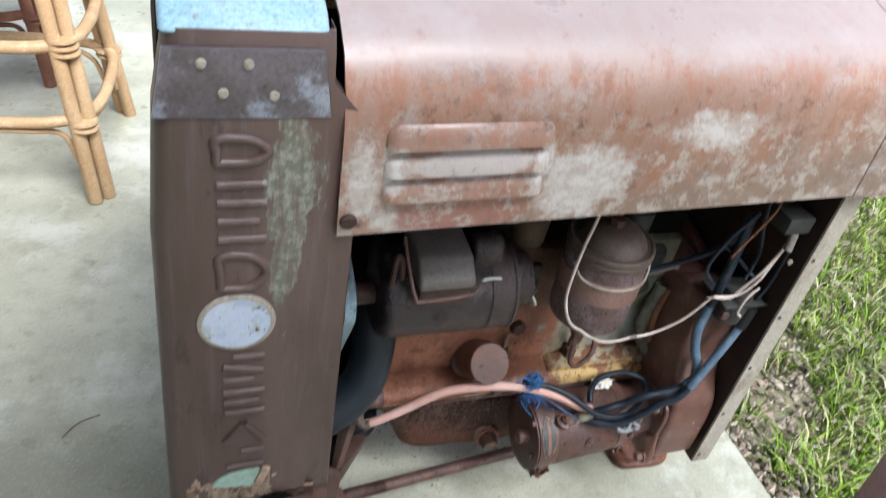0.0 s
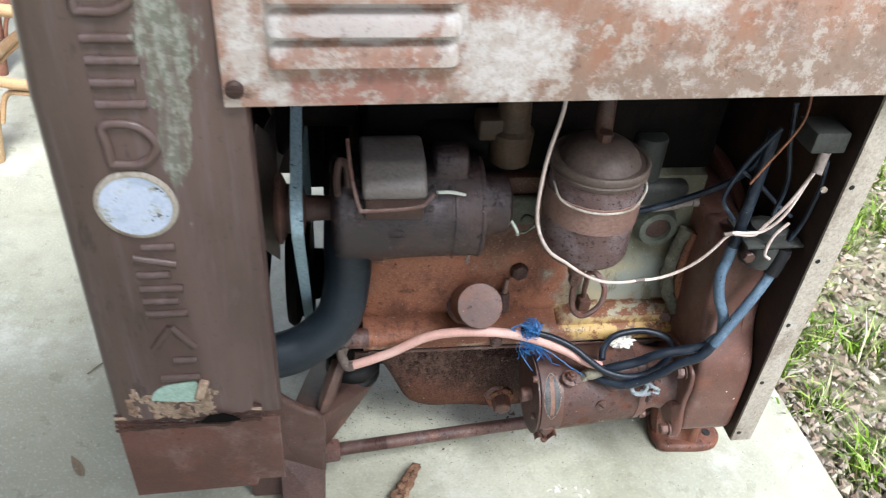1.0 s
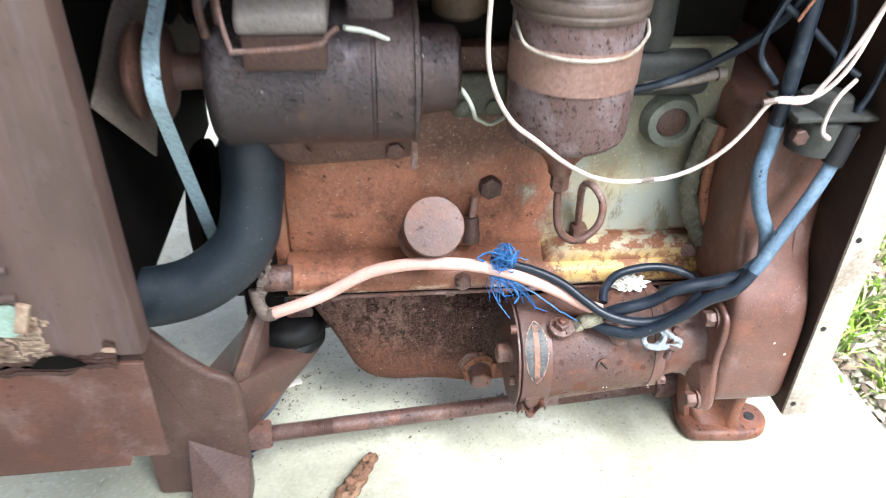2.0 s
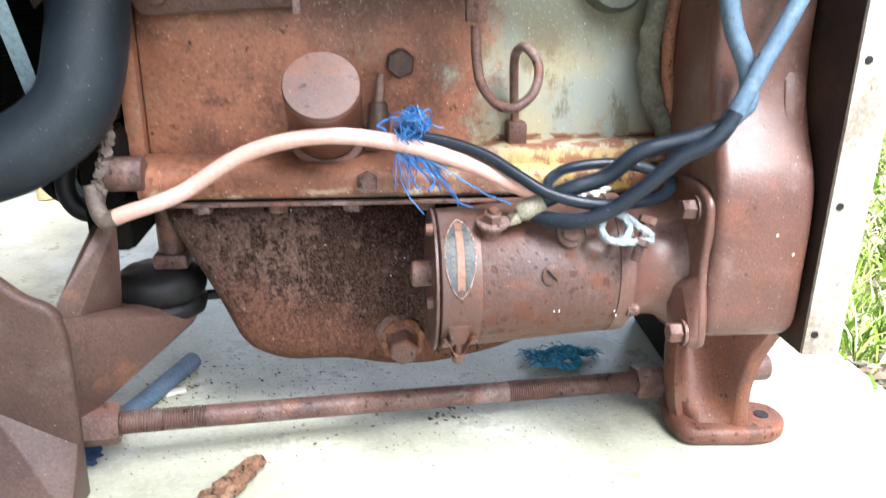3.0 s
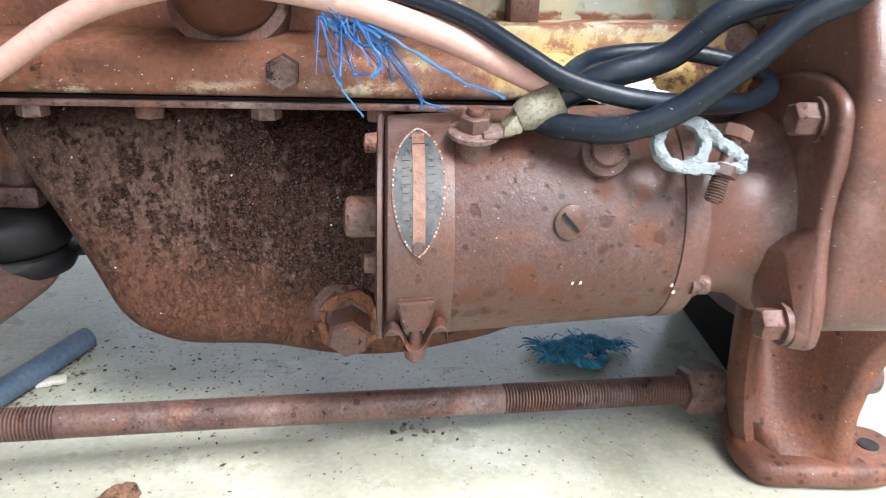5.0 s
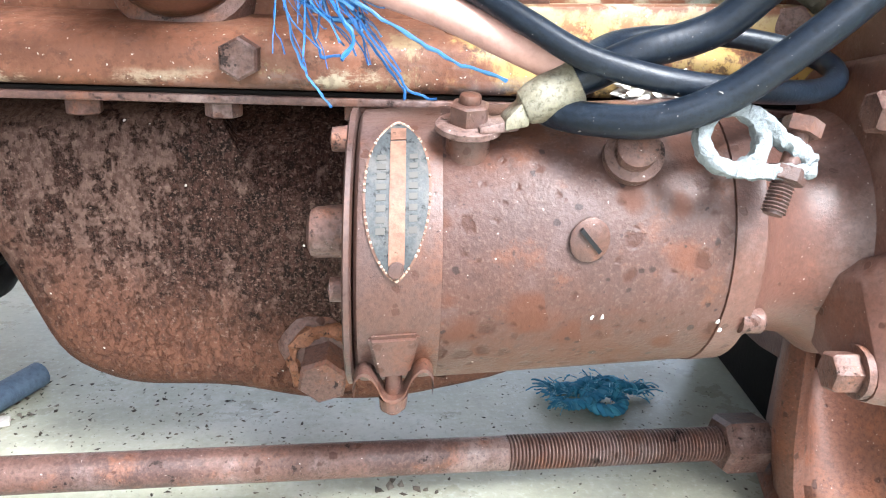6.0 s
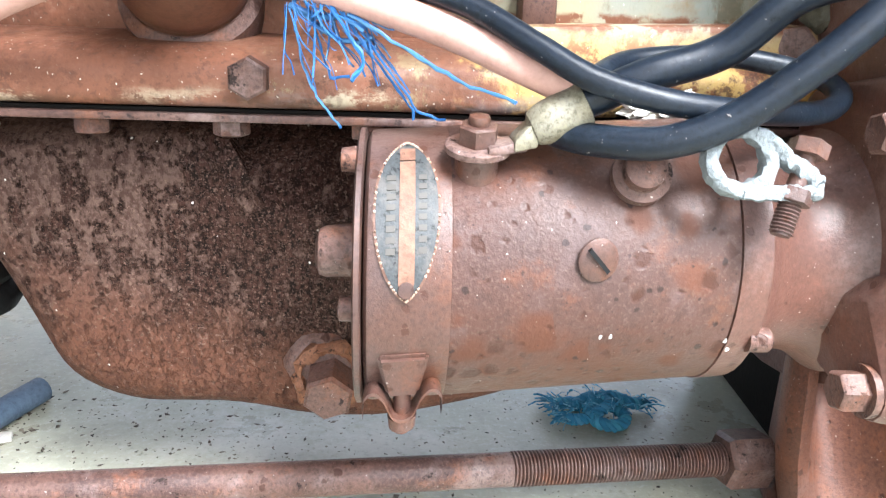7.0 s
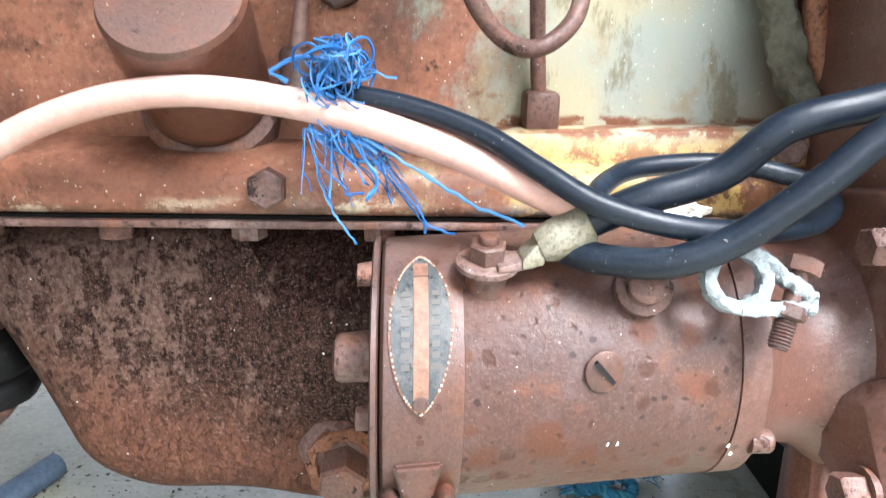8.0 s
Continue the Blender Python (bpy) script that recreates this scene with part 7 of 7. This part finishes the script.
def near_engine(rng):
    if rng.random() < 0.6:
        return rng.uniform(0.15, 0.75), rng.gauss(0.93, 0.09), 0.0006
    return rng.uniform(-0.3, 1.0), rng.uniform(0.55, 1.2), 0.0006


scatter("pan_crumbs", 150, lambda r: (0.33 + r.gauss(0, 0.05), 0.93 + r.gauss(0, 0.05), 0.0008), 0.0021, GRIT, 15, "dark rust crumbs fallen under the oil pan", "rust crumbs")
scatter("slab_grit", 1700, near_engine, 0.0013, GRIT, 5, "dark grit and crumbs scattered on the slab", "grit")
scatter("rust_crumbs", 220, lambda r: (lambda q: (q + r.gauss(0, 0.012), 0.80 + (q - 0.11) * 1.9 + r.gauss(0, 0.02), 0.0006))(r.uniform(0.10, 0.21)), 0.0027, GRIT, 6, "rust crumbs and leaf bits under the front support", "debris")
scatter("leaf_crumbs", 26, lambda r: (r.gauss(0.5, 0.012), r.gauss(0.865, 0.012), 0.0006), 0.004, GRIT, 7, "small heap of leaf crumbs near the tie rod", "debris")
scatter("paint_drips", 14, lambda r: (0.515 + r.uniform(0, 0.07), 0.722 + r.gauss(0, 0.006), 0.0006), 0.004, PAPER, 8, "white paint drips on the slab", "paint drips", 0.05)
LEAF = weathered("dead_leaf_brown", (0.13, 0.10, 0.065), (0.20, 0.15, 0.10), (0.06, 0.045, 0.03), big=60, rough=0.8)


def dead_leaf(at, length, turn):
    b = B()
    rows = []
    for k in range(9):
        f = k / 8
        w = length * 0.16 * max(0.0, math.sin(3.1416 * f ** 0.8)) + 0.0005
        z = 0.003 + 0.010 * f * f
        rows.append([b.verts.new((length * (f - 0.5), s * w, z + 0.35 * abs(s) * w)) for s in (-1, 0, 1)])
    for r0, r1 in zip(rows, rows[1:]):
        for j in range(2):
            b.faces.new((r0[j], r0[j + 1], r1[j + 1], r1[j]))
    ex = bmesh.ops.extrude_face_region(b, geom=b.faces[:])
    for v in ex["geom"]:
        if isinstance(v, bmesh.types.BMVert):
            v.co.z -= 0.0008
    bmesh.ops.transform(b, matrix=Matrix.Translation(at) @ Matrix.Rotation(turn, 4, "Z"), verts=b.verts)
    return tagged(part("dead_leaf", b, LEAF), "small dry brown leaf lying on the slab", "leaf", "dry leaves on the slab")


dead_leaf((-0.25, 0.825, 0.0), 0.042, 2.2)
b = B()
tube(b, [(-0.285, 1.035, 0.003), (-0.26, 1.06, 0.006), (-0.225, 1.075, 0.004)], 0.0013, 8)
tagged(part("dry_twig", b, LEAF), "thin dry twig lying on the slab", "twig")

# ---- rattan stools ----
CANE = weathered("honey_rattan_cane", (0.40, 0.25, 0.125), (0.48, 0.33, 0.18), (0.22, 0.12, 0.06), (0.58, 0.44, 0.28), big=10, mid=60, rough=0.45, bump=0.25, stretch=(1, 1, 0.25), spot_at=(0.64, 0.72))
CANE_DARK = weathered("dark_red_cane", (0.20, 0.085, 0.055), (0.26, 0.12, 0.075), (0.09, 0.04, 0.03), big=10, rough=0.45)


def rattan_stool(centre, turn, cane, label):
    """A square stool: paired cane legs that splay, a lower stretcher round them, an upper ring and bent braces."""
    cx, cy = centre
    s = thing("rattan_stool", (cx, cy, 0.0), label, "stool", "rattan stools on the patio")
    T = Matrix.Translation((cx, cy, 0)) @ Matrix.Rotation(turn, 4, "Z")

    def w(x, y, z):
        return T @ Vector((x, y, z))

    foot, top, H = 0.225, 0.150, 0.62
    for ax, ay in ((-1, -1), (1, -1), (1, 1), (-1, 1)):
        for k in (-1, 1):
            b = B()
            ox, oy = 0.013 * k * ay, -0.013 * k * ax
            rod(b, w(ax * foot + ox, ay * foot + oy, 0.0), w(ax * top + ox, ay * top + oy, H), 0.0175, 0.016, 16, 0.002)
            part("leg_cane", b, cane, s)
        at = lambda z: foot + (top - foot) * z / H
        for z in (0.19, 0.205, 0.37, 0.385, 0.40):
            b = B()
            q = at(z)
            lathe(b, w(ax * q, ay * q, z), (0, 0, 1), [(0, 0.033), (0.004, 0.035), (0.010, 0.033)], 18)
            part("binding", b, cane, s)
    at = lambda z: foot + (top - foot) * z / H
    for z, r in ((0.215, 0.014), (0.39, 0.015)):
        q = at(z)
        for k in range(4):
            a = radians(90 * k)
            c, sn = math.cos(a), math.sin(a)
            f = lambda x, y, zz: w(x * c - y * sn, x * sn + y * c, zz)
            b = B()
            bulge = 0.03
            tube(b, [f(-q, -q, z), f(-q * 0.5, -q - bulge, z), f(q * 0.5, -q - bulge, z), f(q, -q, z)], r, 12)
            part("stretcher", b, cane, s)
            b = B()
            qa = at(0.10)
            tube(b, [f(-qa + 0.03, -qa, 0.10), f(-q + 0.045, -q - 0.01, z - 0.04), f(-q * 0.4, -q - bulge, z - 0.022), f(q * 0.4, -q - bulge, z - 0.022), f(q - 0.045, -q - 0.01, z - 0.04), f(qa - 0.03, -qa, 0.10)], 0.007, 10)
            if z < 0.3:
                part("bent_brace", b, cane, s)
            else:
                b.free()
    b = B()
    lathe(b, w(0, 0, H), (0, 0, 1), [(0, 0.0), (0, 0.205), (0.012, 0.222), (0.03, 0.222), (0.045, 0.20), (0.055, 0.0)], 40)
    part("seat", b, cane, s)
    return s


rattan_stool((-0.452, 2.026), -0.10, CANE, "honey coloured rattan stool with paired cane legs")
rattan_stool((-0.66, 2.60), 0.12, CANE_DARK, "dark reddish rattan stool with paired cane legs")

# ---- rusty trestle beside the slab edge ----
tr = thing("rusty_trestle", (0.9, 0.5, 0.0), "rusty angle iron trestle leg standing on the slab edge", "trestle")


def angle_iron(p, q, w, material, name):
    p, q = Vector(p), Vector(q)
    d, u, v = frame_of(q - p)
    b = B()
    sec = [(0, 0), (w, 0), (w, 0.004), (0.004, 0.004), (0.004, w), (0, w)]
    r0 = [b.verts.new(p + u * a + v * c) for a, c in sec]
    r1 = [b.verts.new(q + u * a + v * c) for a, c in sec]
    for k in range(6):
        b.faces.new((r0[k], r0[(k + 1) % 6], r1[(k + 1) % 6], r1[k]))
    b.faces.new(r0)
    b.faces.new(r1)
    return part(name, b, material, tr)


angle_iron((0.455, 0.27, 0.0), (1.110, 0.61, 0.71), 0.032, RUST_DARK, "leg")
angle_iron((1.110, 0.61, 0.71), (1.75, 0.92, -0.035), 0.032, RUST_DARK, "leg")
angle_iron((0.800, 0.425, 0.325), (0.95, 0.34, 0.10), 0.022, DUSTY, "brace")

# ---- far parked vehicle ----
RED = weathered("glossy_red_paint", (0.50, 0.02, 0.04), (0.46, 0.02, 0.035), (0.3, 0.02, 0.03), rough=0.3, bump=0.05)
WHITE = weathered("white_wheel_paint", (0.75, 0.75, 0.73), (0.68, 0.68, 0.66), (0.4, 0.4, 0.38), rough=0.5, bump=0.1)
cart = thing("red_garden_tractor", (2.75, 3.1, -0.035), "red garden tractor with white wheels parked on grass", "garden tractor")


def cart_wheel(x, y, r, w):
    b = B()
    lathe(b, (x, y - w / 2, r - 0.035), (0, 1, 0), [(0, r * 0.62), (0.005, r * 0.9), (w * 0.2, r), (w * 0.8, r), (w - 0.005, r * 0.9), (w, r * 0.62)], 40)
    tyre = part("tyre", b, RUBBER, cart)
    b = B()
    lathe(b, (x, y - w / 2 - 0.004, r - 0.035), (0, 1, 0), [(0, 0), (0, r * 0.22), (0.012, r * 0.25), (0.012, r * 0.5), (0.0, r * 0.62), (0.02, r * 0.64)], 40)
    rim_ = part("rim", b, WHITE, tyre)
    for k in range(5):
        a = 6.283 * k / 5 + 0.3
        b = B()
        lathe(b, (x + r * 0.4 * math.cos(a), y - w / 2 + 0.006, r - 0.035 + r * 0.4 * math.sin(a)), (0, -1, 0), [(0, r * 0.075), (0.003, r * 0.075)], 14)
        part("rim_hole", b, RUBBER, rim_)


cart_wheel(2.30, 2.75, 0.20, 0.14)
cart_wheel(3.35, 2.75, 0.20, 0.14)
b = B()
prism(b, rounded([(2.15, 0.36), (2.15, 0.62), (2.30, 0.70), (2.75, 0.70), (2.85, 0.55), (3.2, 0.52), (3.7, 0.50), (3.75, 0.36)], 0.05), "xz", 2.78, 3.35, 0.02, 3)
part("body", b, RED, cart)
b = B()
box(b, 2.1, 3.6, 2.85, 3.3, 0.16, 0.36, 0.02)
part("chassis", b, RUBBER, cart)

# ---- grass and litter along the slab ----


def blades(n, seed, x0, x1, y0, y1, hmin, hmax):
    rng = np.random.default_rng(seed)
    x = EDGE + 0.004 + (rng.random(n) ** 1.5) * (x1 - x0)
    y = y0 + rng.random(n) * (y1 - y0)
    keep = np.array([noise.noise(Vector((a * 3.2, b_ * 3.2, 0.3))) + 0.5 * noise.noise(Vector((a * 9, b_ * 9, 4))) > -0.24 + 0.42 * math.exp(-((a - EDGE) / 0.17)) + 0.7 * (max(0, a - EDGE - 1.9) + max(0, 0.05 - b_) + max(0, b_ - 3.7)) for a, b_ in zip(x, y)])
    x, y = x[keep], y[keep]
    n = len(x)
    hgt = hmin + (hmax - hmin) * rng.random(n) ** 1.6
    a = rng.random(n) * 6.283
    w = 0.0016 + 0.0018 * rng.random(n)
    lean = hgt * (0.25 + 0.9 * rng.random(n))
    la = rng.random(n) * 6.283
    vs = np.zeros((n, 5, 3))
    dx, dy = np.cos(a) * w, np.sin(a) * w
    lx, ly = np.cos(la) * lean, np.sin(la) * lean
    z0 = -0.036
    vs[:, 0] = np.c_[x - dx, y - dy, np.full(n, z0)]
    vs[:, 1] = np.c_[x + dx, y + dy, np.full(n, z0)]
    vs[:, 2] = np.c_[x - dx * 0.8 + lx * 0.35, y - dy * 0.8 + ly * 0.35, z0 + hgt * 0.62]
    vs[:, 3] = np.c_[x + dx * 0.8 + lx * 0.35, y + dy * 0.8 + ly * 0.35, z0 + hgt * 0.62]
    vs[:, 4] = np.c_[x + lx, y + ly, z0 + hgt * (1 - 0.25 * rng.random(n))]
    base = np.arange(n)[:, None] * 5
    quads, tris = base + np.array([[0, 1, 3, 2]]), base + np.array([[2, 3, 4]])
    me = bpy.data.meshes.new("grass")
    me.from_pydata(vs.reshape(-1, 3).tolist(), [], quads.tolist() + tris.tolist())
    me.materials.append(GRASS)
    return tagged(new("grass", me), "patchy green lawn grass with bleached blades", "grass", kind="stuff")


blades(95000, 2, EDGE, 3.6, -0.3, 4.6, 0.03, 0.10)
scatter("leaf_litter", 26000, lambda r: (EDGE + 0.01 + r.random() ** 1.6 * 2.2, r.uniform(-0.3, 3.8), -0.034 + r.uniform(0, 0.03)), 0.0125, LITTER, 9, "dry leaves and straw among the grass", "leaf litter", 0.5)
